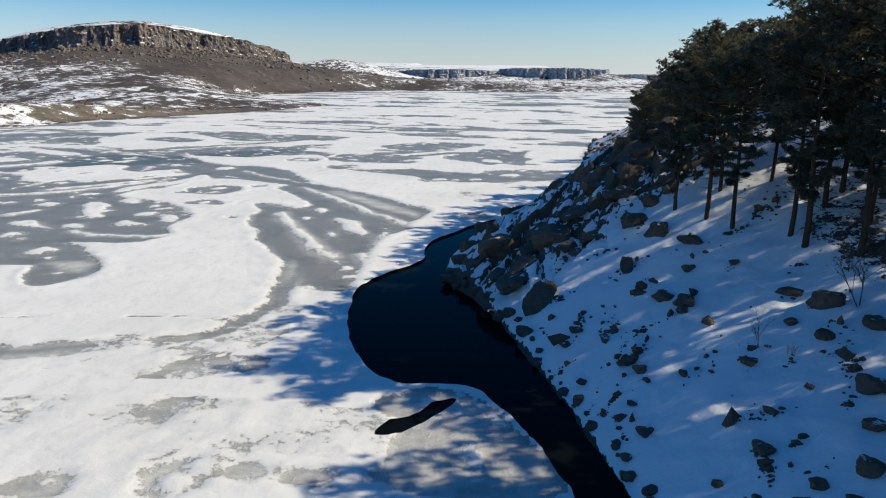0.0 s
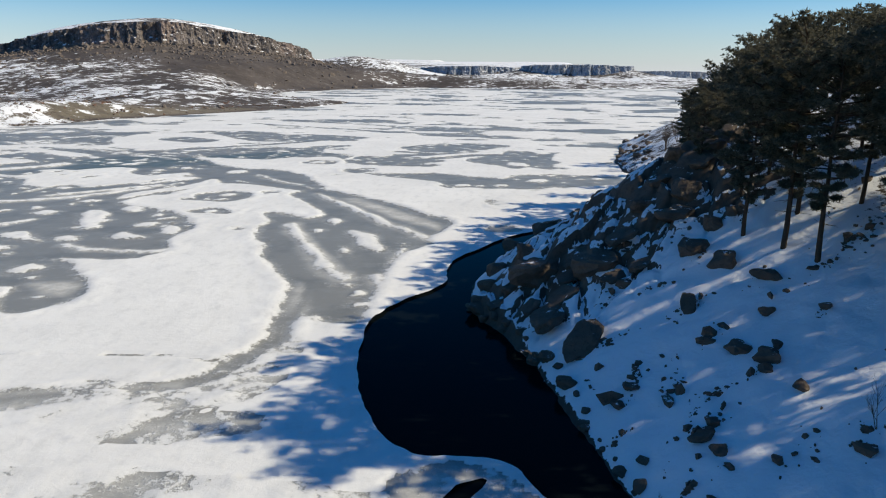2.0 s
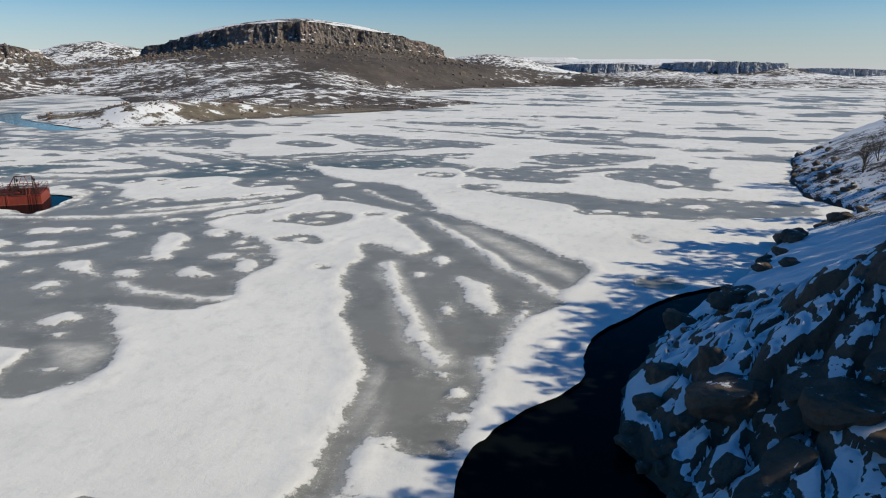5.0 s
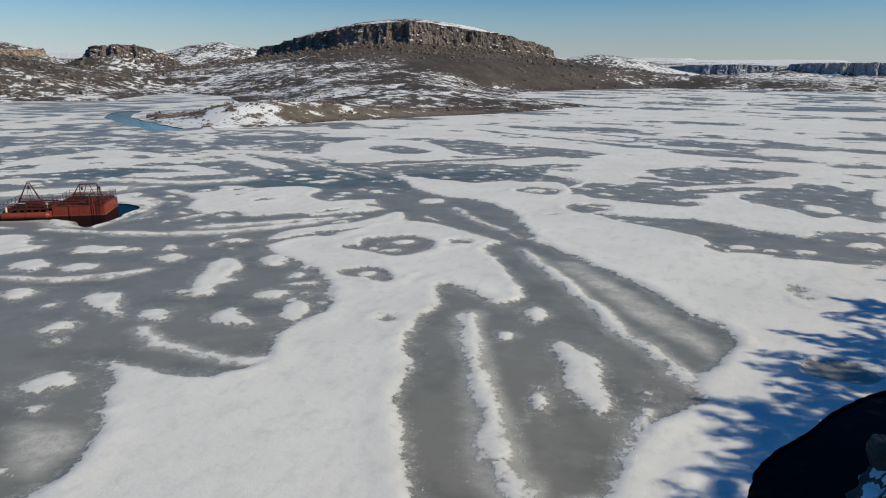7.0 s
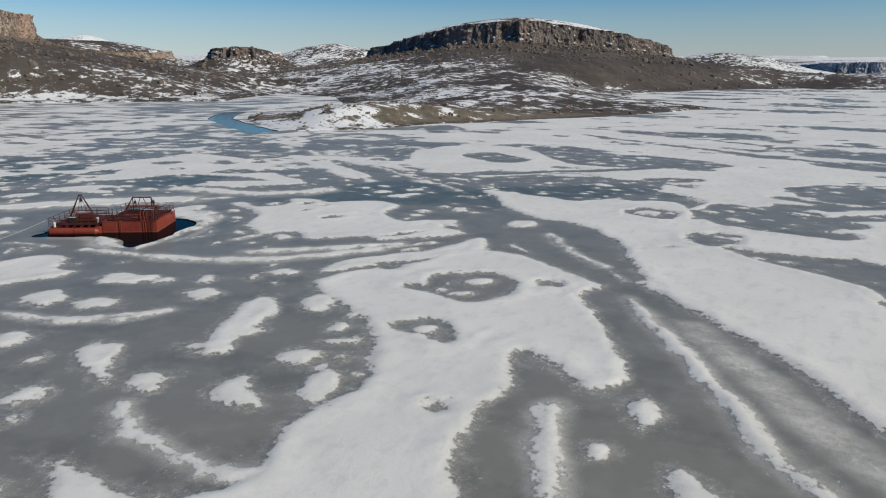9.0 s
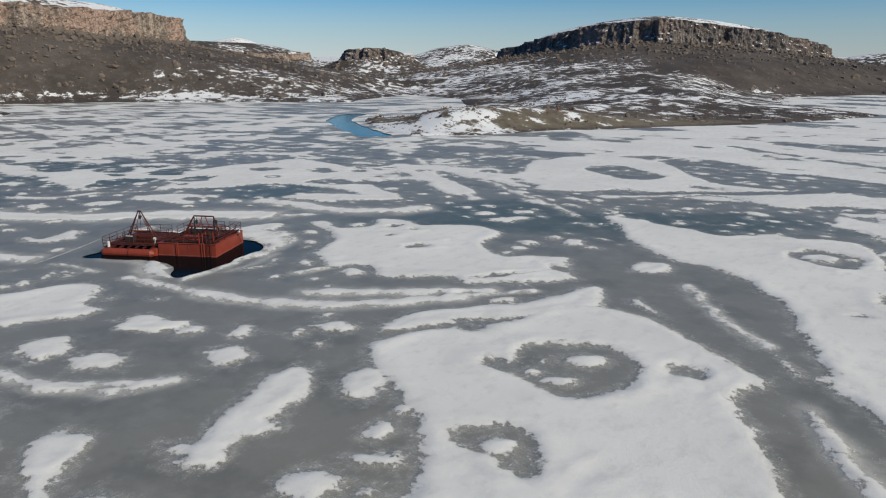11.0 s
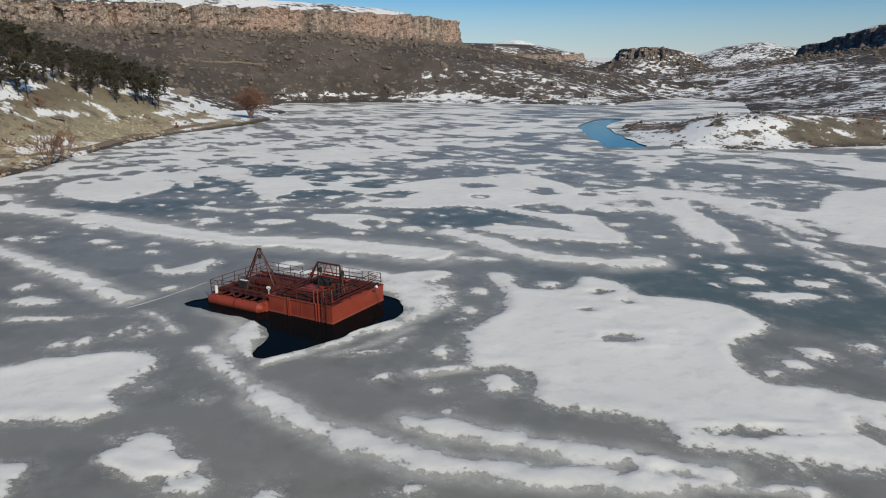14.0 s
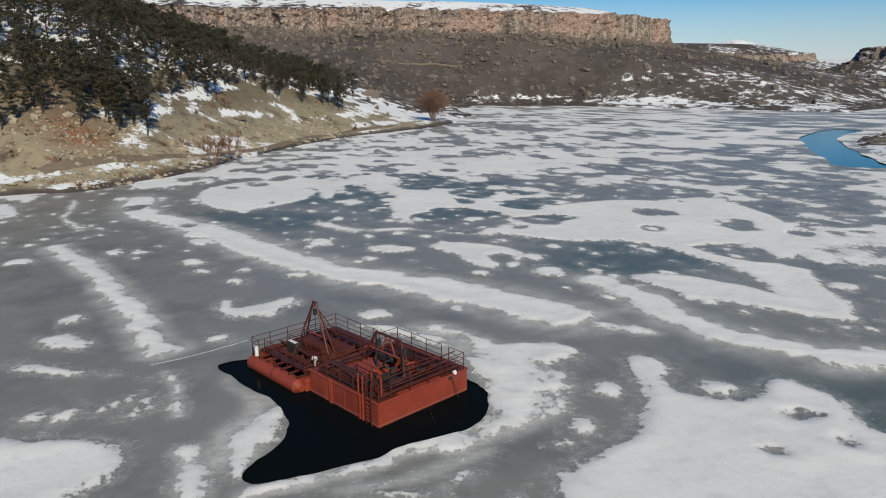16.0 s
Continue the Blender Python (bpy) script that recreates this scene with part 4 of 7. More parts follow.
    # grey field between the sheets and round the barge
    plan.cut(plan.patch(-66.4, 85.6, -165.7, 63.9, -155.9, 84.3, -176.5, 100.3, -109.4, 125.1, -85.7, 129.6, -70.7, 151.0, -61.8, 151.4, -53.8, 137.4, -52.4, 128.5, -46.5, 119.8, -52.0, 118.3, -58.2, 113.8, -65.0, 113.6, -70.9, 116.8, -75.4, 122.6, -84.1, 124.6, -71.8, 110.5, -55.4, 109.1))
    plan.cut(plan.patch(-74.9, 96.9, -59.9, 111.2, -42.9, 122.6, -38.3, 126.3, -28.8, 116.5, -24.1, 114.2, -22.1, 115.7, -25.7, 123.4, -29.9, 130.9, -35.8, 138.1, -42.9, 138.2, -46.7, 129.3, -43.6, 119.9, -43.8, 114.8, -46.0, 108.8, -48.5, 105.1, -48.7, 100.7, -46.2, 96.4, -51.5, 93.3, -64.1, 88.3))
    plan.add(plan.patch(-83.0, 125.1, -80.8, 127.7, -76.6, 124.7, -74.5, 129.2, -77.8, 132.3, -74.6, 133.7, -70.6, 132.9, -68.1, 135.3, -64.7, 137.1, -60.2, 136.2, -59.3, 131.0, -56.6, 128.2, -53.5, 127.5, -52.4, 128.7, -48.5, 125.6, -51.4, 119.3, -54.7, 117.7, -58.6, 114.1, -61.2, 115.4, -65.0, 113.6, -67.6, 115.4, -70.9, 116.8, -72.3, 121.0, -77.1, 123.7))
    plan.cut(plan.patch(-63.6, 114.1, -63.3, 115.9, -61.2, 116.1, -60.2, 114.7, -60.6, 113.1))
    plan.add(plan.oval(-61.5, 114.0, 0.9, 1.2, 65))
    plan.ridge(plan.band(0.5, -65.9, 110.2, -64.5, 113.3), 1.05)
    plan.cut(plan.oval(-63.6, 125.4, 1.0, 0.5, 65))
    plan.cut(plan.oval(-72.6, 130.6, 0.7, 0.5, 65))
    plan.cut(plan.oval(-69.2, 131.0, 0.3, 0.4, 65))
    plan.cut(plan.oval(-69.4, 126.7, 0.3, 0.3, 65))
    plan.add(plan.patch(-78.6, 88.3, -79.5, 90.0, -78.7, 92.8, -77.2, 95.9, -74.7, 96.6, -72.4, 94.6, -71.3, 93.2, -68.9, 94.1, -67.9, 92.5, -69.4, 89.3, -72.0, 84.4, -81.4, 82.3))
    plan.ridge(plan.band(0.55, -76.0, 99.1, -71.4, 100.1, -66.2, 101.3, -62.2, 102.8), 1.16)
    plan.ridge(plan.band(1.0, -67.1, 100.9, -61.1, 102.9, -56.2, 106.3, -52.3, 110.8, -49.4, 114.8), 2.10)
    plan.ridge(plan.band(0.4, -49.4, 114.8, -45.5, 120.1), 0.84)
    plan.ridge(plan.band(0.9, -60.1, 107.1, -55.5, 111.3, -51.8, 114.9, -48.6, 117.3), 1.89)
    plan.ridge(plan.band(0.5, -38.3, 126.3, -35.8, 129.4, -31.4, 123.9, -27.0, 118.0, -24.0, 115.3), 1.05)
    # snow rim round the open hole
    plan.add(plan.oval(-83.5, 118.5, 3.2, 2.7, 65))
    plan.add(plan.oval(-93.9, 111.1, 1.3, 1.1, 65))
    plan.add(plan.oval(-94.1, 117.3, 0.6, 0.6, 65))
    plan.add(plan.oval(-70.6, 111.9, 0.8, 0.9, 65))
    plan.add(plan.oval(-67.9, 113.3, 0.8, 1.0, 65))
    plan.add(plan.oval(-66.1, 108.4, 0.7, 0.5, 65))
    plan.add(plan.oval(-74.4, 119.0, 0.6, 0.7, 65))
    plan.add(plan.oval(-77.8, 121.8, 0.5, 0.7, 65))
    plan.add(plan.oval(-71.1, 95.1, 0.4, 0.3, 65))
    plan.add(plan.oval(-68.7, 98.3, 0.4, 0.3, 65))
    plan.add(plan.oval(-91.2, 99.5, 0.9, 0.9, 65))
    plan.add(plan.oval(-93.0, 89.0, 2.0, 1.1, 65))
    plan.add(plan.oval(-98.0, 88.8, 0.7, 1.1, 65))
    plan.add(plan.oval(-81.4, 91.0, 0.5, 0.8, 65))
    plan.add(plan.oval(-81.3, 92.6, 0.5, 1.0, 65))
    plan.add(plan.oval(-87.8, 90.1, 2.8, 0.6, 65))
    plan.add(plan.oval(-121.8, 94.8, 1.3, 1.7, 64))
    plan.add(plan.oval(-117.9, 89.2, 0.9, 1.2, 65))
    plan.add(plan.oval(-112.2, 95.4, 1.1, 1.1, 65))
    plan.add(plan.oval(-108.8, 96.5, 0.9, 0.7, 65))
    plan.add(plan.oval(-108.9, 100.7, 0.7, 0.8, 65))
    plan.add(plan.oval(-105.1, 100.5, 0.9, 0.7, 65))
    plan.add(plan.oval(-118.3, 108.0, 1.5, 1.3, 64))
    plan.add(plan.oval(-105.9, 105.7, 1.3, 1.0, 65))
    plan.add(plan.oval(-76.4, 128.2, 0.9, 0.9, 65))
    plan.add(plan.oval(-60.2, 109.4, 0.5, 0.5, 65))
    plan.add(plan.oval(-62.8, 110.4, 0.4, 0.4, 65))
    plan.ridge(plan.band(0.3, -98.1, 99.2, -96.1, 101.3, -98.2, 105.6), 0.63)
    plan.add(plan.oval(-81.5, 94.2, 0.3, 0.5, 65))
    plan.add(plan.oval(-82.1, 94.9, 0.3, 0.5, 65))
    plan.add(plan.oval(-82.4, 95.6, 0.3, 0.6, 65))
    plan.add(plan.oval(-81.9, 96.3, 0.3, 0.6, 65))
    plan.add(plan.oval(-81.2, 96.7, 0.3, 0.5, 65))
    plan.add(plan.oval(-80.9, 95.1, 0.3, 0.5, 65))
    plan.add(plan.oval(-80.9, 96.0, 0.3, 0.5, 65))
    plan.add(plan.oval(-63.5, 94.8, 1.8, 1.6, 54))
    plan.add(plan.oval(-61.5, 95.6, 1.0, 0.7, 54))
    plan.add(plan.oval(-59.4, 95.7, 0.9, 0.9, 54))
    plan.add(plan.oval(-63.8, 87.8, 1.1, 1.7, 54))
    plan.add(plan.oval(-56.5, 98.3, 0.8, 1.4, 54))
    plan.add(plan.oval(-58.8, 89.0, 1.3, 1.1, 54))
    plan.add(plan.oval(-53.4, 94.7, 1.1, 1.3, 54))
    plan.add(plan.oval(-53.1, 100.9, 0.5, 0.6, 54))
    plan.add(plan.oval(-52.4, 103.3, 1.1, 0.9, 54))
    plan.add(plan.oval(-54.7, 104.5, 0.6, 0.6, 54))
    plan.add(plan.oval(-50.1, 100.3, 0.4, 0.4, 54))
    plan.add(plan.oval(-46.4, 115.8, 0.8, 0.7, 54))
    plan.add(plan.oval(-70.5, 112.0, 0.8, 0.8, 54))
    plan.add(plan.oval(-67.8, 113.4, 0.7, 0.8, 54))
    plan.add(plan.oval(-65.9, 108.3, 0.6, 0.6, 54))
    plan.add(plan.oval(-68.4, 97.9, 0.4, 0.3, 54))
    plan.add(plan.oval(-62.9, 94.4, 2.1, 1.6, 39))
    plan.add(plan.oval(-59.4, 95.2, 0.8, 1.1, 39))
    plan.add(plan.oval(-56.2, 97.9, 0.9, 1.2, 39))
    plan.add(plan.oval(-63.5, 87.1, 1.3, 1.5, 39))
    plan.add(plan.oval(-58.6, 88.4, 1.7, 0.8, 39))
    plan.add(plan.oval(-53.4, 94.2, 1.1, 1.3, 39))
    plan.add(plan.oval(-52.1, 103.1, 1.2, 0.9, 39))
    plan.add(plan.oval(-52.8, 100.6, 0.5, 0.6, 39))
    plan.add(plan.oval(-43.4, 97.6, 1.4, 1.7, 39))
    plan.add(plan.oval(-46.9, 94.2, 1.7, 2.7, 39))
    plan.add(plan.oval(-44.8, 89.8, 1.9, 1.7, 39))
    plan.add(plan.oval(-43.8, 87.0, 1.5, 1.5, 39))
    plan.add(plan.oval(-48.8, 81.9, 1.4, 2.5, 39))
    plan.add(plan.oval(-37.4, 88.0, 1.2, 1.5, 39))
    plan.add(plan.oval(-38.9, 93.6, 0.6, 0.6, 39))
    plan.add(plan.oval(-36.8, 91.8, 1.1, 0.7, 39))
    plan.add(plan.oval(-43.6, 81.6, 1.2, 1.0, 39))
    plan.add(plan.oval(-46.0, 116.4, 1.2, 0.8, 39))
    plan.add(plan.oval(-45.7, 86.6, 0.6, 0.5, 39))
    plan.ridge(plan.band(0.6, -61.9, 83.9, -57.4, 84.7, -54.4, 86.7, -53.0, 89.9), 1.26)
    # bright streaks north of the barge
    plan.ridge(plan.band(2.3, -152.5, 84.5, -140.3, 87.3, -132.7, 92.7, -120.4, 99.3, -109.1, 107.2), 4.83)
    plan.ridge(plan.band(2.3, -109.1, 107.2, -101.8, 113.6, -96.2, 119.7, -90.1, 124.5), 4.83)
    plan.ridge(plan.band(0.6, -90.1, 124.5, -87.3, 126.8, -85.7, 128.8), 1.26)
    plan.add(plan.patch(-159.9, 91.2, -163.2, 102.5, -149.4, 111.7, -142.0, 102.7, -140.1, 98.3, -148.9, 93.1))
    plan.ridge(plan.band(1.8, -98.6, 130.6, -94.1, 132.0, -87.6, 132.3, -83.2, 133.9, -79.3, 137.4, -77.6, 140.8), 3.78)
    plan.ridge(plan.band(0.8, -137.0, 105.6, -129.0, 108.2, -123.5, 113.0, -122.9, 119.6), 1.68)
    plan.add(plan.patch(-146.9, 121.5, -151.1, 126.7, -141.3, 133.9, -132.4, 141.7, -127.9, 147.9, -137.1, 161.5, -133.1, 167.3, -116.6, 166.2, -106.2, 158.5, -104.7, 154.0, -93.2, 149.6, -85.6, 146.6, -84.1, 142.3, -88.6, 142.6, -96.2, 144.6, -102.4, 144.1, -110.4, 141.1, -112.2, 133.5, -120.2, 124.3, -127.1, 123.2, -128.1, 119.1))
    plan.pool(plan.oval(-127.8, 127.7, 4.3, 4.3, 76))
    plan.pool(plan.oval(-126.9, 152.2, 3.3, 3.7, 76))
    plan.pool(plan.oval(-115.8, 142.5, 2.6, 2.8, 76))
    plan.pool(plan.oval(-105.8, 149.5, 2.9, 2.3, 77))
    plan.pool(plan.oval(-137.9, 138.0, 2.4, 1.9, 76))
    plan.pool(plan.oval(-111.4, 148.4, 2.5, 1.8, 76))
    plan.add(plan.oval(-109.8, 122.9, 2.9, 4.6, 77))
    plan.add(plan.oval(-122.3, 94.8, 1.1, 1.7, 76))
    plan.add(plan.oval(-105.6, 100.6, 0.7, 0.7, 77))
    plan.add(plan.oval(-94.3, 111.3, 0.9, 0.9, 77))
    plan.add(plan.oval(-118.8, 108.3, 1.7, 1.6, 76))
    plan.add(plan.oval(-128.6, 102.5, 1.0, 1.3, 76))
    plan.add(plan.oval(-76.4, 128.4, 0.9, 0.7, 77))
    plan.add(plan.oval(-90.8, 141.2, 1.8, 1.6, 77))
    plan.add(plan.oval(-102.3, 127.2, 1.5, 1.5, 77))
    plan.add(plan.oval(-107.4, 127.7, 1.1, 1.3, 77))
    plan.add(plan.oval(-113.9, 115.5, 2.9, 2.2, 77))
    plan.add(plan.oval(-93.6, 137.4, 1.6, 2.3, 77))
    plan.add(plan.oval(-101.4, 155.9, 1.7, 2.3, 77))
    plan.add(plan.oval(-99.6, 138.3, 1.0, 1.0, 77))
    plan.add(plan.oval(-77.6, 122.0, 0.6, 0.8, 77))
    plan.add(plan.oval(-74.0, 118.9, 0.6, 0.7, 77))
    plan.add(plan.oval(-70.5, 112.0, 0.7, 0.8, 77))
    plan.ridge(plan.band(1.2, -122.4, 80.5, -114.3, 85.2, -105.7, 89.9, -97.5, 93.2, -90.0, 95.8), 2.52)
    plan.ridge(plan.band(0.45, -153.4, 74.8, -140.0, 77.5, -132.3, 80.4), 0.95)
    plan.ridge(plan.band(0.3, -86.0, 97.0, -83.3, 98.0, -80.1, 98.2), 0.63)
    plan.ridge(plan.band(0.4, -76.0, 99.2, -72.8, 100.1, -70.9, 100.7), 0.84)
    plan.ridge(plan.band(0.5, -93.3, 170.8, -76.6, 161.4, -62.7, 153.4, -54.3, 145.8), 1.05)
    plan.add(plan.patch(-117.0, 174.5, -111.5, 176.1, -92.5, 163.6, -78.2, 156.3, -80.6, 150.2, -95.0, 160.3))
    plan.add(plan.patch(-94.0, 188.8, -93.4, 206.6, -75.1, 214.5, -56.7, 191.5, -60.8, 180.0, -66.0, 167.4, -74.1, 164.8, -77.1, 173.4, -86.7, 179.7))
    plan.ridge(plan.band(0.9, -68.8, 154.6, -64.1, 163.9, -57.3, 171.7, -47.6, 180.2), 1.89)
    plan.add(plan.patch(-59.5, 157.7, -52.7, 152.6, -44.7, 140.6, -39.1, 139.0, -34.1, 157.0, -47.2, 178.7, -54.9, 170.3))
    plan.pool(plan.oval(-72.1, 191.3, 4.9, 7.4, 54))
    plan.add(plan.oval(-68.7, 143.2, 1.2, 1.2, 54))
    plan.add(plan.oval(-63.8, 142.5, 2.7, 1.1, 54))
    plan.add(plan.oval(-64.8, 147.7, 1.7, 1.2, 54))
    plan.add(plan.oval(-56.0, 134.1, 1.3, 1.2, 54))
    plan.add(plan.oval(-55.1, 137.8, 0.8, 0.8, 54))
    plan.add(plan.oval(-55.3, 131.5, 1.0, 0.9, 54))
    plan.add(plan.oval(-52.0, 137.2, 1.1, 1.2, 54))
    plan.add(plan.oval(-49.3, 136.4, 0.6, 0.7, 54))
    plan.add(plan.oval(-45.5, 131.6, 0.8, 0.7, 54))
    plan.add(plan.oval(-43.8, 129.4, 1.4, 0.9, 54))
    plan.add(plan.oval(-55.1, 128.9, 0.6, 0.7, 54))
    # old cracks and drifts towards the north end
    plan.cut(plan.band(1.3, -72.3, 252.2, -38.8, 232.3, -13.3, 216.4, 3.1, 208.1))
    plan.cut(plan.band(0.9, -64.3, 265.0, -27.7, 247.4, 3.7, 219.4))
    plan.cut(plan.band(1.6, -23.2, 150.8, -16.1, 144.5, -7.5, 143.9))
    plan.cut(plan.band(1.2, -14.8, 167.7, -7.2, 163.1, 1.0, 168.4))
    plan.cut(plan.band(1.2, -16.9, 132.1, -9.0, 127.1, -1.3, 124.5))
    plan.ridge(plan.band(0.6, -46.0, 240.8, -13.6, 223.9, 3.3, 212.7), 1.26)
    plan.ridge(plan.band(0.8, -117.5, 184.2, -89.3, 158.3, -75.8, 151.6), 1.68)
    plan.cut(plan.band(1.2, -16.1, 122.9, -3.5, 118.2, 9.7, 121.3))
    plan.cut(plan.band(1.5, -13.8, 150.5, 0.6, 160.9, 9.3, 162.4))
    plan.cut(plan.band(1.5, -63.1, 169.1, -48.5, 180.8, -33.1, 199.2))
    plan.cut(plan.band(2.0, -60.9, 142.5, -50.0, 161.2, -29.0, 163.0))
    plan.add(plan.patch(-49.8, 105.3, -50.3, 107.6, -49.4, 110.8, -47.8, 111.8, -46.7, 114.5, -44.5, 116.6, -43.5, 120.6, -41.9, 125.3, -39.0, 119.5, -42.6, 114.0, -46.6, 107.8, -48.8, 104.3))
    # frosted rim round the barge's hole
    plan.add(plan.patch(-92.6, 108.4, -91.3, 111.5, -89.1, 113.2, -85.8, 117.1, -82.1, 119.4, -78.9, 120.3, -77.1, 119.9, -75.7, 118.3, -75.3, 116.0, -74.2, 114.1, -73.8, 112.0, -73.9, 110.3, -74.3, 109.8, -75.0, 112.0, -76.3, 114.1, -78.5, 115.5, -80.3, 115.9, -82.2, 115.2, -84.9, 115.4, -88.9, 111.6))
    plan.add(plan.patch(-73.0, 101.3, -75.5, 101.0, -76.7, 101.9, -78.5, 103.6, -77.0, 104.3, -75.2, 102.3, -73.3, 101.9))
    plan.ridge(plan.band(0.45, -72.2, 102.2, -72.0, 104.3, -72.4, 106.4, -73.5, 108.6, -73.8, 110.8, -74.6, 113.6), 0.95)
    # greenish, clearer ice
    plan.tint(plan.oval(-57, 148, 30, 8, 39))
    plan.tint(plan.oval(-104, 137, 10, 7, 77))
    plan.tint(plan.oval(-134, 101, 9, 7, 76))
    plan.tint(plan.oval(-67, 143, 11, 10, 54))
    plan.tint(plan.oval(-142, 128, 15, 16, 39))
    plan.tint(plan.oval(-160, 122, 14, 18, 54))
    # soft grey trail along the shore and the rough frost south of it
    plan.rime(plan.patch(-14.9, 67.3, -12.5, 61.9, -10.7, 50.8, -10.9, 45.6, -12.8, 42.2, -19.3, 40.4, -27.2, 39.4, -29.2, 42.4, -20.9, 43.7, -15.2, 45.5, -13.1, 48.5, -13.5, 55.7, -14.8, 63.5), 1.0)
    plan.rime(plan.patch(-22.5, 40.6, -17.0, 41.2, -11.5, 42.6, -9.6, 41.0, -13.6, 38.4, -18.6, 38.0), 0.85)
    plan.cut(plan.band(0.5, -13.7, 65.8, -13.0, 61.2, -13.3, 56.4, -13.0, 52.4, -14.2, 49.2, -15.2, 46.5, -16.8, 45.0))
    plan.rime(plan.band(0.55, -16.8, 45.0, -19.2, 44.4, -22.2, 44.6, -28.0, 43.4), 0.45)
    plan.rime(plan.band(0.22, -34.0, 48.9, -28.5, 49.2, -23.7, 49.3, -19.7, 49.1, -15.9, 48.9), 0.8)
    plan.rime(plan.patch(-33.6, 35.8, -24.6, 36.3, -12.0, 36.2, -5.0, 35.6, 1.7, 34.3, 5.3, 26.9, 4.6, 14.1, -5.8, 11.5, -28.4, 22.2), 1.25)
    # the wide pale rim round the hole
    plan.rime(plan.patch(-91.5, 112.0, -90.2, 115.9, -86.8, 118.2, -82.5, 119.5, -78.2, 119.9, -75.6, 118.6, -74.0, 116.1, -73.2, 113.6, -73.0, 110.2, -74.1, 110.9, -75.7, 113.2, -78.4, 114.9, -81.5, 115.6, -83.2, 114.6, -87.9, 112.7), 1.15)
    plan.ridge(plan.band(0.6, -82.2, 116.8, -78.8, 117.5, -76.1, 116.7, -74.7, 114.5, -73.5, 111.9), 1.6)
    plan.ridge(plan.band(0.8, -90.0, 114.5, -88.5, 115.9, -83.8, 118.1, -78.5, 118.7), 2.0)
    plan.ridge(plan.band(0.4, -72.0, 102.6, -72.2, 103.6, -72.6, 106.4, -73.6, 109.4), 0.9)
    plan.ridge(plan.band(0.22, -71.0, 106.0, -71.6, 110.4, -73.1, 113.8), 1.0)
    plan.add(plan.patch(-100.0, 98.9, -100.0, 100.4, -97.3, 100.8, -99.6, 105.3, -98.0, 105.7, -95.0, 102.7, -95.6, 99.9))
    plan.add(plan.patch(-76.1, 101.0, -77.7, 101.6, -78.9, 103.0, -80.0, 104.3, -78.6, 104.5, -77.2, 103.6, -75.7, 102.7, -74.0, 101.9, -72.9, 101.8, -73.7, 101.2))
    plan.rime(plan.patch(-85.1, 100.7, -82.4, 102.0, -81.2, 103.9, -79.5, 104.4, -80.2, 103.3, -81.4, 101.6, -83.5, 100.5), 1.2)
    # frosted side of the old track
    plan.rime(plan.patch(-18.2, 108.1, -15.1, 108.2, -8.9, 98.7, -5.0, 93.6, -2.6, 89.5, -2.7, 86.6, -6.4, 90.0, -11.5, 97.3, -16.5, 104.4), 0.3)
    plan.rime(plan.patch(-81.2, 102.0, -81.6, 103.6, -78.4, 104.0, -76.4, 103.3, -74.6, 102.7, -73.9, 101.3, -73.4, 99.7, -75.9, 99.4, -77.9, 100.8), 2.4)
    # thin grey rime beside the cove; tree shadow is partly put into its colour
    plan.rime(plan.patch(-4.2, 36.3, -1.4, 37.4, 1.5, 37.3, 3.3, 35.7, 4.5, 32.5, 5.3, 29.1, 5.3, 26.9, -2.0, 26.8, -2.4, 29.5, -1.9, 32.7), 0.42)
    # white sheet east of the barge
    plan.add(plan.patch(-58.5, 122.9, -57.0, 124.6, -54.1, 125.9, -53.1, 129.2, -51.0, 130.1, -48.6, 131.4, -43.9, 130.1, -44.7, 124.3, -46.3, 122.7, -47.8, 120.8, -49.9, 119.4, -51.6, 117.4, -54.4, 118.3))
    plan.cut(plan.oval(-50.6, 121.5, 1.7, 0.3, 61))
    plan.cut(plan.oval(-47.5, 127.1, 0.5, 0.9, 61))
    # grey ice in front of the rim
    plan.cut(plan.patch(-70.4, 105.3, -70.6, 108.3, -71.0, 111.6, -71.8, 114.2, -72.3, 116.4, -70.4, 116.5, -68.1, 113.0, -68.2, 106.0))
    plan.add(plan.oval(-70.5, 108.7, 1.5, 0.3, 77))
    plan.add(plan.oval(-72.8, 117.5, 0.4, 0.5, 77))
    # where the old track narrows, and the bare pools in the sheet beside it
    plan.add(plan.patch(-57.8, 154.4, -47.8, 152.7, -41.4, 150.2, -34.2, 154.9, -29.1, 157.5, -25.3, 156.3, -20.1, 121.6, -22.6, 118.3, -24.9, 122.7, -28.2, 129.6, -31.0, 133.2, -36.6, 136.7, -41.2, 136.9, -47.4, 141.0, -52.3, 148.1))
    plan.add(plan.patch(-44.8, 107.5, -42.1, 114.4, -38.8, 117.2, -35.5, 120.0, -31.4, 116.6, -27.7, 114.6, -24.2, 112.9, -25.9, 111.3, -25.6, 108.7, -23.7, 104.7, -22.8, 101.5, -33.8, 92.3, -40.0, 98.5, -43.3, 102.1))
    plan.cut(plan.patch(-49.4, 135.9, -43.3, 132.4, -40.1, 135.7, -33.8, 133.0, -31.1, 132.7, -27.6, 126.6, -25.7, 122.1, -23.7, 117.4, -22.5, 117.1, -22.8, 114.9, -23.8, 113.2, -25.8, 114.0, -27.9, 115.1, -31.7, 117.1, -36.3, 121.9, -38.9, 124.5, -42.7, 125.6, -45.1, 124.7, -48.9, 130.4))
    plan.ridge(plan.band(0.45, -36.4, 129.8, -32.5, 125.1, -29.0, 120.8, -26.8, 119.2), 1.0)
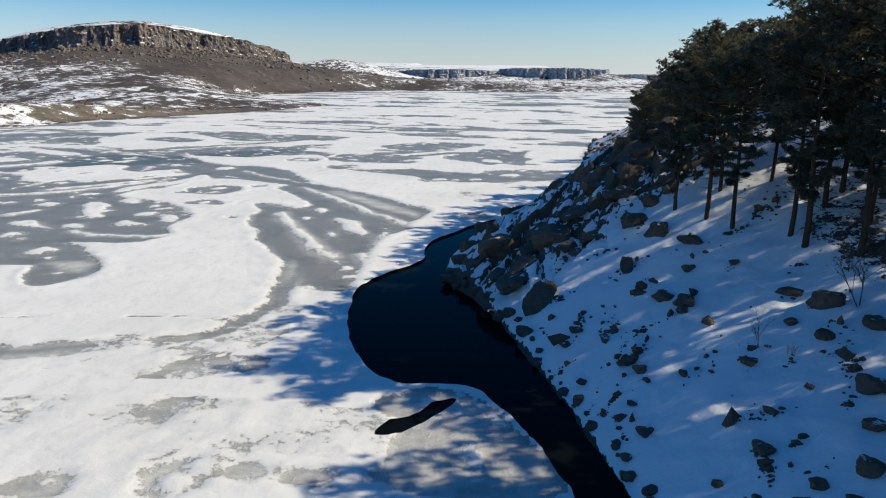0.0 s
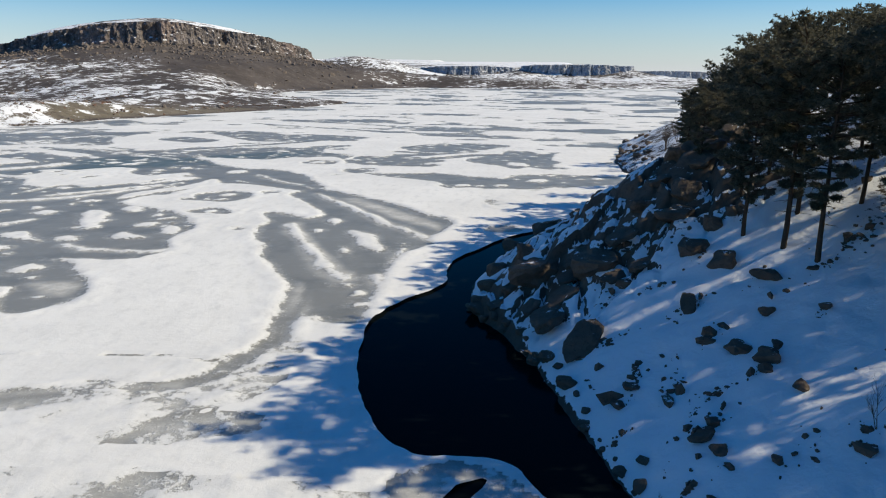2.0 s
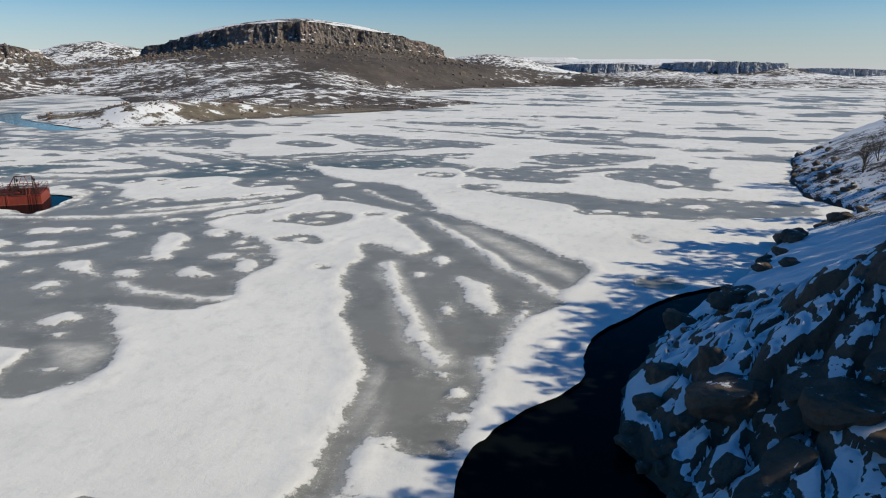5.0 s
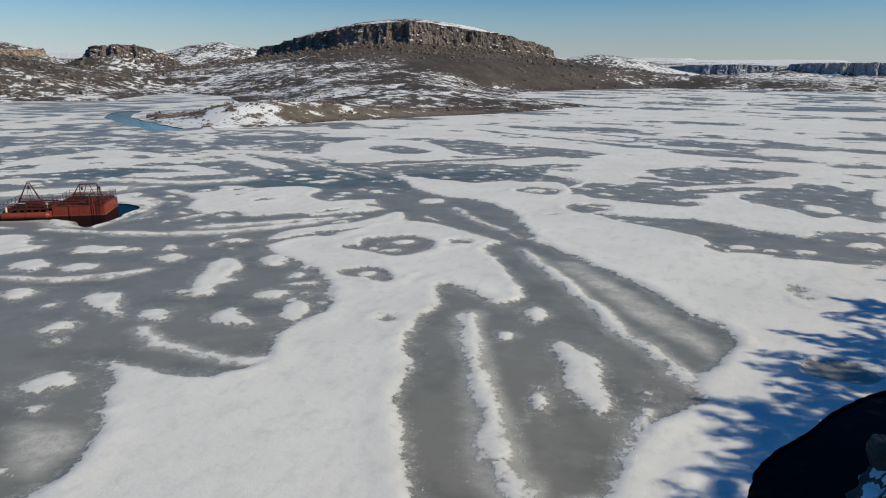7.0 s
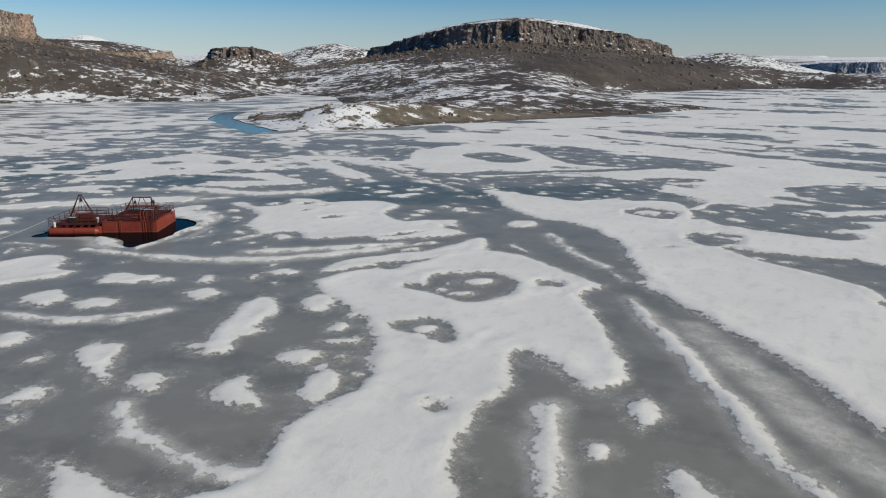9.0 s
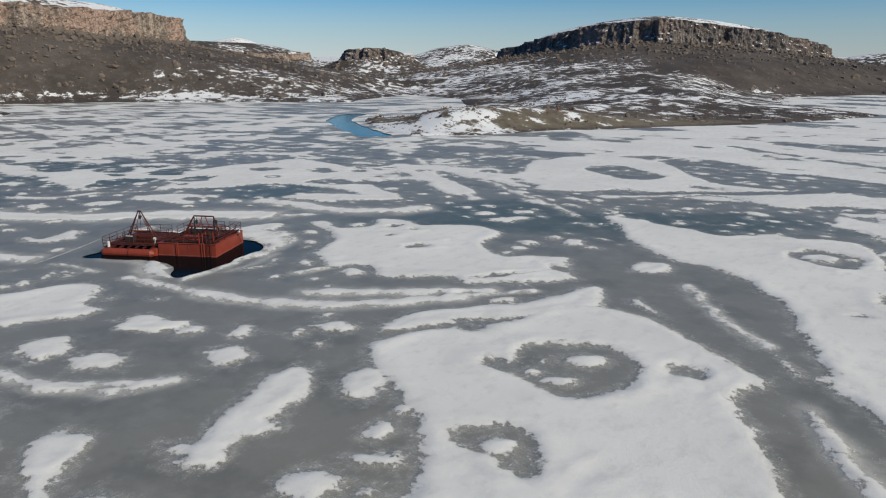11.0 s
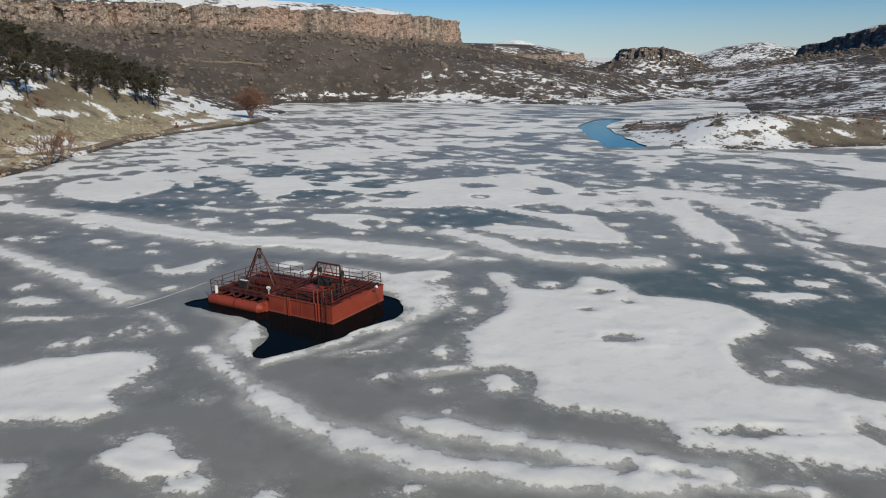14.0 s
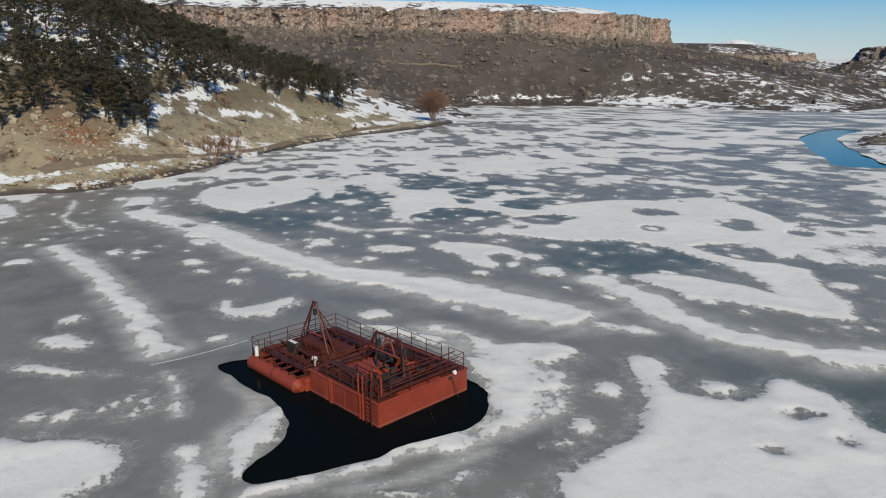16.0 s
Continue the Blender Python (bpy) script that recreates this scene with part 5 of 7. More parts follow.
    plan.add(plan.oval(-24.5, 116.1, 0.4, 1.4, 40))
    plan.add(plan.oval(-40.9, 133.6, 2.3, 2.1, 40))
    plan.cut(plan.patch(-40.4, 104.6, -39.9, 106.2, -38.4, 105.6, -39.5, 108.5, -37.5, 110.8, -34.6, 112.2, -32.3, 110.2, -31.2, 106.8, -32.4, 103.9, -34.0, 103.5, -36.5, 104.4, -38.3, 104.6))
    plan.add(plan.oval(-36.5, 105.3, 0.6, 0.6, 40))
    plan.add(plan.oval(-34.4, 105.5, 1.1, 0.7, 40))
    plan.add(plan.oval(-35.1, 108.8, 1.1, 0.9, 40))
    plan.add(plan.oval(-37.0, 107.4, 0.4, 0.4, 40))
    plan.cut(plan.patch(-35.7, 95.7, -35.3, 97.2, -34.6, 98.7, -33.0, 99.0, -31.2, 97.7, -30.6, 95.3, -31.6, 95.4, -33.1, 96.1, -33.9, 95.4))
    plan.add(plan.oval(-33.1, 96.8, 1.0, 0.8, 40))
    plan.add(plan.oval(-31.8, 96.9, 0.4, 0.4, 40))
    plan.cut(plan.patch(-30.8, 110.9, -30.5, 112.2, -28.7, 112.3, -28.4, 110.8, -29.4, 111.0, -30.5, 110.4))
    plan.cut(plan.patch(-46.6, 109.7, -45.2, 109.9, -43.8, 109.9, -43.4, 108.7, -44.7, 108.3))
    plan.pool(plan.patch(-69.4, 159.0, -60.5, 166.6, -46.5, 173.7, -39.0, 173.5, -31.1, 182.8, -30.8, 166.3, -30.5, 158.8, -36.2, 157.7, -41.2, 151.5, -48.2, 153.7, -57.4, 156.8, -64.1, 156.4))
    plan.cut(plan.oval(-29.5, 146.8, 2.8, 2.8, 40))
    plan.add(plan.oval(-29.5, 146.8, 1.9, 1.5, 40))
    plan.cut(plan.oval(-21.8, 128.9, 1.0, 1.7, 40))
    # sheets and pools across the middle of the lake
    plan.add(plan.patch(-141.9, 118.8, -150.1, 130.7, -143.2, 130.9, -133.9, 124.1, -133.2, 130.7, -133.5, 140.5, -136.2, 148.1, -134.3, 158.2, -127.1, 156.5, -113.7, 159.5, -104.3, 157.0, -101.5, 149.8, -100.6, 143.8, -108.2, 141.9, -114.8, 133.4, -119.0, 122.1, -127.4, 120.0))
    plan.pool(plan.oval(-127.6, 127.2, 4.8, 6.7, 61))
    plan.pool(plan.oval(-117.1, 156.7, 2.9, 2.7, 61))
    plan.pool(plan.oval(-106.0, 149.0, 3.0, 2.5, 61))
    plan.pool(plan.oval(-124.9, 150.8, 2.3, 2.3, 61))
    plan.pool(plan.oval(-124.1, 135.2, 2.2, 2.0, 61))
    plan.add(plan.patch(-158.5, 92.2, -166.6, 99.3, -162.1, 109.9, -150.8, 105.5, -141.4, 102.9, -139.4, 99.0, -145.3, 94.1))
    plan.cut(plan.patch(-132.0, 98.4, -136.4, 102.4, -146.9, 106.8, -140.5, 109.6, -130.7, 109.0, -125.0, 104.5, -126.0, 100.6))
    plan.add(plan.patch(-99.8, 132.7, -99.6, 138.1, -93.4, 143.4, -87.5, 146.2, -83.0, 144.5, -86.2, 141.5, -90.3, 137.9))
    plan.add(plan.oval(-110.9, 123.7, 4.1, 4.0, 61))
    # sheets and pools north of the old track
    plan.add(plan.patch(-28.9, 131.2, -24.3, 129.8, -17.5, 132.6, -13.5, 128.6, -4.8, 124.0, -3.6, 116.4, 3.8, 116.9, 8.9, 117.6, 3.3, 110.3, 0.7, 105.6, 2.1, 101.3, -1.8, 94.2, -5.4, 95.4, -10.1, 103.2, -16.0, 111.4, -23.4, 121.2))
    plan.cut(plan.patch(-16.8, 132.5, -7.7, 132.7, -1.1, 131.8, 9.9, 124.3, 9.6, 119.3, 2.8, 117.7, -3.0, 117.8, -4.9, 125.5, -13.5, 128.9))
    plan.add(plan.oval(-0.8, 120.0, 1.2, 1.1, 21))
    plan.add(plan.oval(1.9, 119.8, 1.0, 0.8, 21))
    plan.add(plan.oval(5.2, 120.4, 1.2, 1.1, 21))
    plan.pool(plan.patch(-25.2, 153.4, -23.7, 161.0, -18.0, 160.1, -8.8, 154.9, -6.2, 150.6, -9.1, 145.5, -17.6, 143.5, -20.6, 147.3))
    plan.pool(plan.patch(-15.9, 176.8, -10.3, 185.0, 3.9, 187.6, 7.3, 181.0, -0.5, 167.3, -11.2, 166.2))
    plan.pool(plan.patch(5.8, 159.8, 15.8, 165.0, 21.9, 173.5, 17.1, 146.6, 8.7, 137.6, 5.2, 145.9))
    plan.add(plan.oval(10.1, 147.1, 2.8, 3.7, 21))
    plan.rime(plan.patch(2.1, 107.6, 8.1, 112.3, 10.3, 109.4, 8.9, 102.5, 4.4, 100.5, 2.1, 101.1), 1.35)
    plan.add(plan.patch(-2.9, 86.7, -1.9, 91.5, 2.8, 91.7, 1.6, 83.7, 0.3, 78.2, -1.2, 79.6, -4.7, 81.8, -4.2, 84.6))
    plan.ridge(plan.band(0.3, -6.5, 78.6, -7.3, 75.2, -7.6, 71.7), 0.9)
    plan.rime(plan.patch(-5.5, 74.5, -4.4, 75.2, -3.2, 72.4, -4.9, 71.3), 1.4)
    plan.cut(plan.patch(-45.7, 70.2, -43.4, 72.3, -39.3, 72.4, -36.3, 69.6, -37.5, 67.5, -38.4, 66.4, -40.2, 65.8))
    plan.add(plan.oval(-40.3, 68.8, 1.7, 1.3, 21))
    plan.rime(plan.patch(-37.6, 63.8, -36.7, 65.0, -33.6, 65.3, -31.9, 64.5, -32.0, 62.2, -32.0, 60.7, -33.5, 60.6), 1.05)
    # fine dashes of snow and small bare spots all over the distance
    far = smooth(42, 75, np.hypot(x + 60, y - 85)) * smooth(10, -10, x)
    plan.add(np.where(far > 0.35, np.maximum(plan.speckle(3.3, 0.62, 0.25, 1.15, 110, 1.2), plan.speckle(6.5, 0.5, 0.4, 2.1, 120, 1.3)), -9.0))
    plan.pool(np.where((far > 0.5) & (west > 0.3), plan.speckle(7.5, 0.55, 0.4, 2.2, 130, 1.3), -9.0))


def open_water(x, y):
    """Metres inside open water."""
    plan = IcePlan(x, y, 0.5)
    d = inland(x, y)
    cove = plan.patch(-7.2, 51.3, -7.0, 56.9, -5.6, 60.5, -2.0, 65.7, -1.9, 71.0, -1.2, 74.3, 1.2, 78.5, 3.4, 82.4, 6.7, 86.3, 9.6, 88.5, 12.4, 90.4, 16, 92, 8, 75, 6, 60, 9, 45, 12, 30, 14, -40,
                      8, -40, 6.2, 10, 5.6, 26.8, 5.2, 28.6, 4.9, 31.1, 4.3, 33.1, 3.1, 36.0, 1.6, 37.9, -0.7, 37.7, -2.7, 37.8, -4.1, 39.1, -5.7, 42.4, -6.6, 45.3)
    cove = np.maximum(cove, plan.patch(-3.7, 31.9, -2.7, 33.6, -1.3, 34.3, -0.1, 35.8, 1.2, 36.5, 0.5, 35.2, -1.2, 33.2, -2.3, 32.3))
    cove = np.where(d > -18, cove, -5)
    hole = plan.patch(-86.2, 99.7, -87.0, 100.9, -86.8, 101.7, -90.3, 107.2, -85.5, 110.8, -81.8, 114.2, -79.2, 115.8, -76.0, 114.3, -74.4, 112.1, -73.9, 109.5, -72.8, 106.4, -72.4, 103.9, -72.5, 102.0, -73.6, 101.8, -75.1, 103.1, -77.0, 104.4, -80.1, 104.0, -82.8, 102.0)
    lead = np.where((x < -120) & (y > 190), plan.band(4.5, -232, 275, -212, 248, -188, 230, -160, 214), -5)
    return np.maximum.reduce([cove, hole, lead]) + 0.16 * fbm(x, y, 1.1, 3, 28)


def lake():
    xs, ys = graded(-132, 14, 0.3, -900, 700, 1.03), graded(20, 160, 0.3, -320, 1000, 1.026)
    x, y = np.meshgrid(xs, ys)
    wet = open_water(x, y)
    plan = IcePlan(x, y)
    lay_pattern(plan)
    snow = np.clip(plan.snow, -6, 6)
    z = 0.10 * smooth(-0.2, 0.9, snow) + 0.012 * fbm(x, y, 3, 2, 4)
    # drifts and islets stand up lumpy where the wind has piled them
    z = z + 0.13 * smooth(-0.1, 0.5, snow) * smooth(2.6, 0.9, snow) * (0.45 + 0.55 * fbm(x, y, 1.5, 3, 24)) * smooth(140, 60, np.hypot(x + 45, y - 80))
    quads = grid_quads(*x.shape)
    land = inland(x, y)
    quads = quads[(land.ravel()[quads] < 3).any(1)]
    rows = np.stack([x, y, z, snow, plan.clear, plan.frost], -1).reshape(-1, 6)
    level = wet.ravel()
    afloat = level[quads] > 0
    whole, split = quads[~afloat.any(1)], quads[afloat.any(1) & ~afloat.all(1)]
    tris = [whole[:, (0, 1, 2)], whole[:, (0, 2, 3)]]
    # where the rim of a hole crosses a square, the square is cut along it
    fresh, known, cut_tris = [], {}, []
    for quad in split.tolist():
        ring = []
        for a, b in zip(quad, quad[1:] + quad[:1]):
            if level[a] <= 0:
                ring.append(a)
            if (level[a] <= 0) != (level[b] <= 0):
                key = (min(a, b), max(a, b))
                if key not in known:
                    known[key] = len(rows) + len(fresh)
                    f = level[a] / (level[a] - level[b])
                    fresh.append(rows[a] + f * (rows[b] - rows[a]))
                ring.append(known[key])
        cut_tris += [(ring[0], ring[k], ring[k + 1]) for k in range(1, len(ring) - 1)]
    rows = np.concatenate([rows, np.array(fresh)])
    tris = np.concatenate([*tris, np.array(cut_tris)])
    ice = sheet("lake_ice", rows[:, :3], tris, ICE, (("snow", rows[:, 3]), ("clear", rows[:, 4]), ("frost", rows[:, 5])))
    tagged(ice, "frozen lake of grey ice with white snow patches", "ice", kind="structure")
    deep = sheet("water", [(-140, -60, -0.07), (60, -60, -0.07), (60, 170, -0.07), (-140, 170, -0.07)], [(0, 1, 2, 3)], WATER)
    tagged(deep, "black open water in holes of the ice", "water", kind="structure")
    lead = sheet("water_lead", [(-280, 190, -0.07), (-141, 190, -0.07), (-141, 300, -0.07), (-280, 300, -0.07)], [(0, 1, 2, 3)], CHANNEL)
    tagged(lead, "blue open water beside the peninsula", "water", kind="structure")


lake()


# ---- pines ----
def pine_meshes(seed, tall, crown_low, spread, limbs, clumps, blades, sides=8, tuft=0.46, wide=0.22):
    """Trunk and crown of a pine: whorls of limbs that carry flat tufts of needles."""
    rng = random.Random(seed)
    trunk = bmesh.new()
    p, lean = Vector((0, 0, -0.4)), Vector((rng.uniform(-0.05, 0.05), rng.uniform(-0.05, 0.05), 1))
    base_r, stops = tall * 0.0105 + 0.03, []
    n = 7
    for k in range(n + 1):
        t = k / n
        stops.append((p.copy(), base_r * (1 - 0.9 * t) + 0.015))
        p = p + (lean + Vector((rng.uniform(-0.05, 0.05), rng.uniform(-0.05, 0.05), 0))) * ((tall + 0.4) / n)
    for (a, ra), (b, rb) in zip(stops, stops[1:]):
        tube(trunk, a, b, ra, rb, sides, caps=False)

    def on_trunk(z):
        t = max(0.0, min(0.999, (z + 0.4) / (tall + 0.4))) * n
        k = int(t)
        return stops[k][0].lerp(stops[k + 1][0], t - k)

    tufts = []
    for k in range(limbs):
        # limbs stand in loose whorls, with air between them
        t = (4 * (k // 4) + 1.6 * rng.random()) / limbs + 0.01
        z = tall * (crown_low + (0.985 - crown_low) * t)
        reach = spread * (math.sin(math.pi * min(1, 0.18 + 0.80 * (1 - t) ** 0.85)) ** 0.8) * rng.uniform(0.55, 1.12)
        a = rng.uniform(0, 2 * math.pi)
        start = on_trunk(z)
        rise = rng.uniform(-0.12, 0.25) + 0.5 * t
        end = start + Vector((math.cos(a) * reach, math.sin(a) * reach, reach * rise))
        mid = start.lerp(end, 0.5) + Vector((0, 0, -0.06 * reach))
        r = 0.018 + 0.016 * reach
        tube(trunk, start, mid, r, r * 0.6, 4, caps=False)
        tube(trunk, mid, end, r * 0.6, 0.01, 4, caps=False)
        for c in range(clumps):
            f = min(1.05, rng.uniform(0.34, 1.0) ** 0.75 + 0.05)
            q = (start.lerp(mid, f * 2) if f < 0.5 else mid.lerp(end, f * 2 - 1))
            w = 0.36 * reach * (1.15 - 0.6 * f)
            tufts.append(q + Vector((rng.gauss(0, w * 0.5), rng.gauss(0, w * 0.5), rng.uniform(-0.03, 0.17))))
    for _ in range(2 + limbs // 8):
        tufts.append(on_trunk(tall) + Vector((rng.gauss(0, 0.12), rng.gauss(0, 0.12), rng.uniform(-0.5, 0.15))))
    # dead lower limbs
    for _ in range(limbs // 4):
        z = tall * rng.uniform(0.18, crown_low + 0.1)
        a, reach = rng.uniform(0, 6.283), rng.uniform(0.5, 1.5)
        s = on_trunk(z)
        tube(trunk, s, s + Vector((math.cos(a) * reach, math.sin(a) * reach, rng.uniform(-0.3, 0.15))), 0.022, 0.006, 3, caps=False)
    # every tuft is a burst of narrow needles
    gen = np.random.default_rng(seed)
    q = np.repeat(np.array([t[:] for t in tufts]), blades, 0)
    g = np.repeat(tuft * gen.uniform(0.7, 1.35, len(tufts)), blades)[:, None]
    d = gen.normal((0, 0, 0.4), (1, 1, 0.6), q.shape)
    d /= np.linalg.norm(d, axis=1)[:, None]
    side = np.cross(d, gen.normal(0, 1, q.shape))
    side *= g * wide * gen.uniform(0.7, 1.3, (len(q), 1)) / np.linalg.norm(side, axis=1)[:, None]
    root = q + d * g * 0.12
    tri = np.stack([root + side, q + d * g * gen.uniform(0.8, 1.25, (len(q), 1)), root - side], 1).reshape(-1, 3)
    return trunk, tri


def pine(seed, tall, label, group, **kw):
    trunk, crown = pine_meshes(seed, tall, **kw)
    root = new("pine_tree")
    t = part("trunk", trunk, BARK, root, "dark cracked bark")
    t.data.polygons.foreach_set("use_smooth", [True] * len(t.data.polygons))
    leaves = sheet("crown", crown, np.arange(len(crown)).reshape(-1, 3), NEEDLES, smooth_shade=False)
    leaves.parent = root
    tagged(leaves, "dark green needles")
    return tagged(root, label, "tree", group)


def stand(ob, x, y, turn, scale, sink=0.1):
    ob.matrix_basis = pose(x, y, fz(x, y) - sink, 0, 0, turn) @ Matrix.Scale(scale, 4)
    return ob


def plant(kinds, spots):
    """Stand one of the kinds at each spot (x, y, kind, scale)."""
    used = set()
    for n, (x, y, k, s) in enumerate(spots):
        proto = kinds[k]
        if k in used:
            ob = copy_thing(proto, pose(0, 0, 0))
        else:
            ob, _ = proto, used.add(k)
        stand(ob, x, y, (n * 137) % 360, s)


def grove():
    label = "tall dark green pine with bare lower trunk on the snowy bank"
    kinds = [pine(11, 13.5, label, "pines on the rocky bank", crown_low=0.24, spread=3.1, limbs=62, clumps=32, blades=17, tuft=0.25, wide=0.125),
             pine(12, 12.0, label, "pines on the rocky bank", crown_low=0.2, spread=2.9, limbs=58, clumps=32, blades=17, tuft=0.25, wide=0.125),
             pine(13, 14.5, label, "pines on the rocky bank", crown_low=0.27, spread=3.3, limbs=64, clumps=32, blades=17, tuft=0.25, wide=0.125),
             pine(14, 9.0, "bushy dark green pine with low branches on rocks", "pines on the rocky bank", crown_low=0.12, spread=2.6, limbs=50, clumps=32, blades=17, tuft=0.25, wide=0.125)]
    kinds += [pine(15 + k, 13.0, label, "pines on the rocky bank", crown_low=0.22, spread=3.0, limbs=48, clumps=14, blades=9, sides=6, tuft=0.38, wide=0.2) for k in range(2)]
    rng = random.Random(5)
    tall = (13.5, 12.0, 14.5, 9.0, 13.0, 13.0)
    front = [(24, 84, 0), (26, 86, 0), (28, 80.5, 2), (28.5, 74, 0), (17.4, 52.4, 1), (18.8, 49.8, 0), (19.8, 47.5, 0), (22.3, 44.5, 2), (22.5, 42.9, 1), (25.4, 46.5, 0), (24.4, 40.2, 2), (24.9, 38.6, 0), (23.8, 51.2, 2), (20.7, 52.6, 1), (26.9, 47.4, 1),
             (20, 70, 0), (22.5, 74, 1), (18.6, 69.5, 3), (24, 68, 2), (24.5, 71.5, 0), (25.5, 76.5, 2), (21.5, 78, 0), (25, 80, 1), (16.9, 60.5, 3), (20.5, 57, 0), (19.0, 66, 3), (23, 62, 1), (26, 56, 2), (18.4, 56.0, 1)]

    def outline(x, y):
        """The wood's upper edge falls towards the point: height of the tips by bearing."""
        edge = np.interp(x / y, [0.22, 0.28, 0.32, 0.35, 0.38, 0.42, 0.465, 0.505, 0.53, 0.60], [-0.03, -0.018, 0.012, 0.040, 0.053, 0.064, 0.064, 0.07, 0.10, 0.13])
        return 17.5 + math.hypot(x, y) * float(edge)

    spots = [(x, y, k, (outline(x, y) - fz(x, y)) / tall[k] * rng.uniform(0.9, 1.0)) for x, y, k in front]
    for _ in range(90):
        x, y = rng.uniform(24, 50), rng.uniform(20, 104)
        if all((x - a) ** 2 + (y - b) ** 2 > 6 for a, b, *_ in spots) and x > 25.5 - 0.03 * (y - 40) and x > 30 - 0.25 * (y - 22):
            k = 4 + rng.randrange(2)
            s = min(rng.uniform(0.8, 1.05), (outline(x, y) - fz(x, y)) / tall[k])
            if s > 0.42:
                spots.append((x, y, k, s))
    south = len(spots) + 34
    while len(spots) < south:
        x, y = rng.uniform(21, 40), rng.uniform(-2, 34)
        if all((x - a) ** 2 + (y - b) ** 2 > 5 for a, b, *_ in spots) and x > 0.62 * y + 8:
            spots.append((x, y, 4 + rng.randrange(2), rng.uniform(0.85, 1.1)))
    spots += [(x, y, 4 + n % 2, 1.05) for n, (x, y) in enumerate(((23.5, 12.5), (25, 16), (26.5, 19.5), (27.5, 23), (28.5, 26.5), (24.5, 9.5), (29.5, 29.5), (26, 22)))]
    for x, y, k, s in ((42, 146, 0, 0.6), (44, 132, 1, 0.7), (50, 150, 2, 0.65), (40, 120, 1, 0.8), (36, 112, 0, 0.8), (31, 104, 3, 0.9)):
        spots.append((x, y, k, s))
    plant(kinds, spots)


def west_forest():
    label = "dark green pine in the wood on the far bank"
    kinds = [pine(21 + k, 10.5, label, "pine wood on the far bank", crown_low=0.2 + 0.08 * k, spread=2.5, limbs=36, clumps=8, blades=8, sides=5, tuft=0.5, wide=0.18) for k in range(4)]
    rng = np.random.default_rng(8)
    x, y = rng.uniform(-318, -172, 9000), rng.uniform(-20, 122, 9000)
    edge = np.interp(x, [-330, -310, -299, -278, -250, -231, -216, -190, -172], [148, 136, 127, 111, 94, 84, 77, 65, 60])
    ok = (y < edge) & (y > 108 + 0.344 * (x + 43) - 14) & (height(x, y) > 6.8)
    spots = []
    for px, py in zip(x[ok].tolist(), y[ok].tolist()):
        if len(spots) < 400 and all((px - a) ** 2 + (py - b) ** 2 > 5 for a, b, *_ in spots):
            spots.append((px, py, int(rng.integers(4)), float(rng.uniform(0.62, 0.98))))
    # a clump that stands forward on the bank
    for k in range(46):
        px, py = -200 + float(rng.normal(0, 3.5)), 67.5 + float(rng.normal(0, 4.5))
        if all((px - a) ** 2 + (py - b) ** 2 > 5 for a, b, *_ in spots):
            spots.append((px, py, k % 4, float(rng.uniform(0.75, 1.0))))
    # the last pines at the end of the bank
    for k in range(40):
        px, py = -298 + float(rng.normal(0, 13)), 118 + float(rng.normal(0, 6))
        if all((px - a) ** 2 + (py - b) ** 2 > 5 for a, b, *_ in spots) and inland(np.array([px]), np.array([py]))[0] > 16:
            spots.append((px, py, k % 4, float(rng.uniform(0.65, 0.95))))
    spots.sort(key=lambda p: math.hypot(p[0] + 43, p[1] - 105))
    rear = spots[185:]
    wood = new("pine_wood")
    for c, (name, mat) in enumerate((("trunks", BARK), ("crowns", NEEDLES))):
        verts, faces, base = [], [], 0
        for n, (x, y, k, s) in enumerate(rear):
            m = pose(x, y, fz(x, y) - 0.1, 0, 0, (n * 137) % 360) @ Matrix.Scale(s, 4)
            data = sorted(kinds[k].children, key=lambda o: o.name, reverse=True)[c].data
            co, ix = np.empty(len(data.vertices) * 3, np.float32), np.empty(len(data.loops), np.int32)
            data.vertices.foreach_get("co", co)
            data.loops.foreach_get("vertex_index", ix)
            verts.append(co.reshape(-1, 3) @ np.array(m.to_3x3()).T + np.array(m.translation))
            faces.append(ix.reshape(-1, 4 - c) + base)
            base += len(verts[-1])
        sheet(name, np.concatenate(verts), np.concatenate(faces), mat, smooth_shade=False).parent = wood
    tagged(wood, "dense dark pine wood covering the far hill", "wood", kind="stuff")
    plant(kinds, spots[:185])


grove()
west_forest()


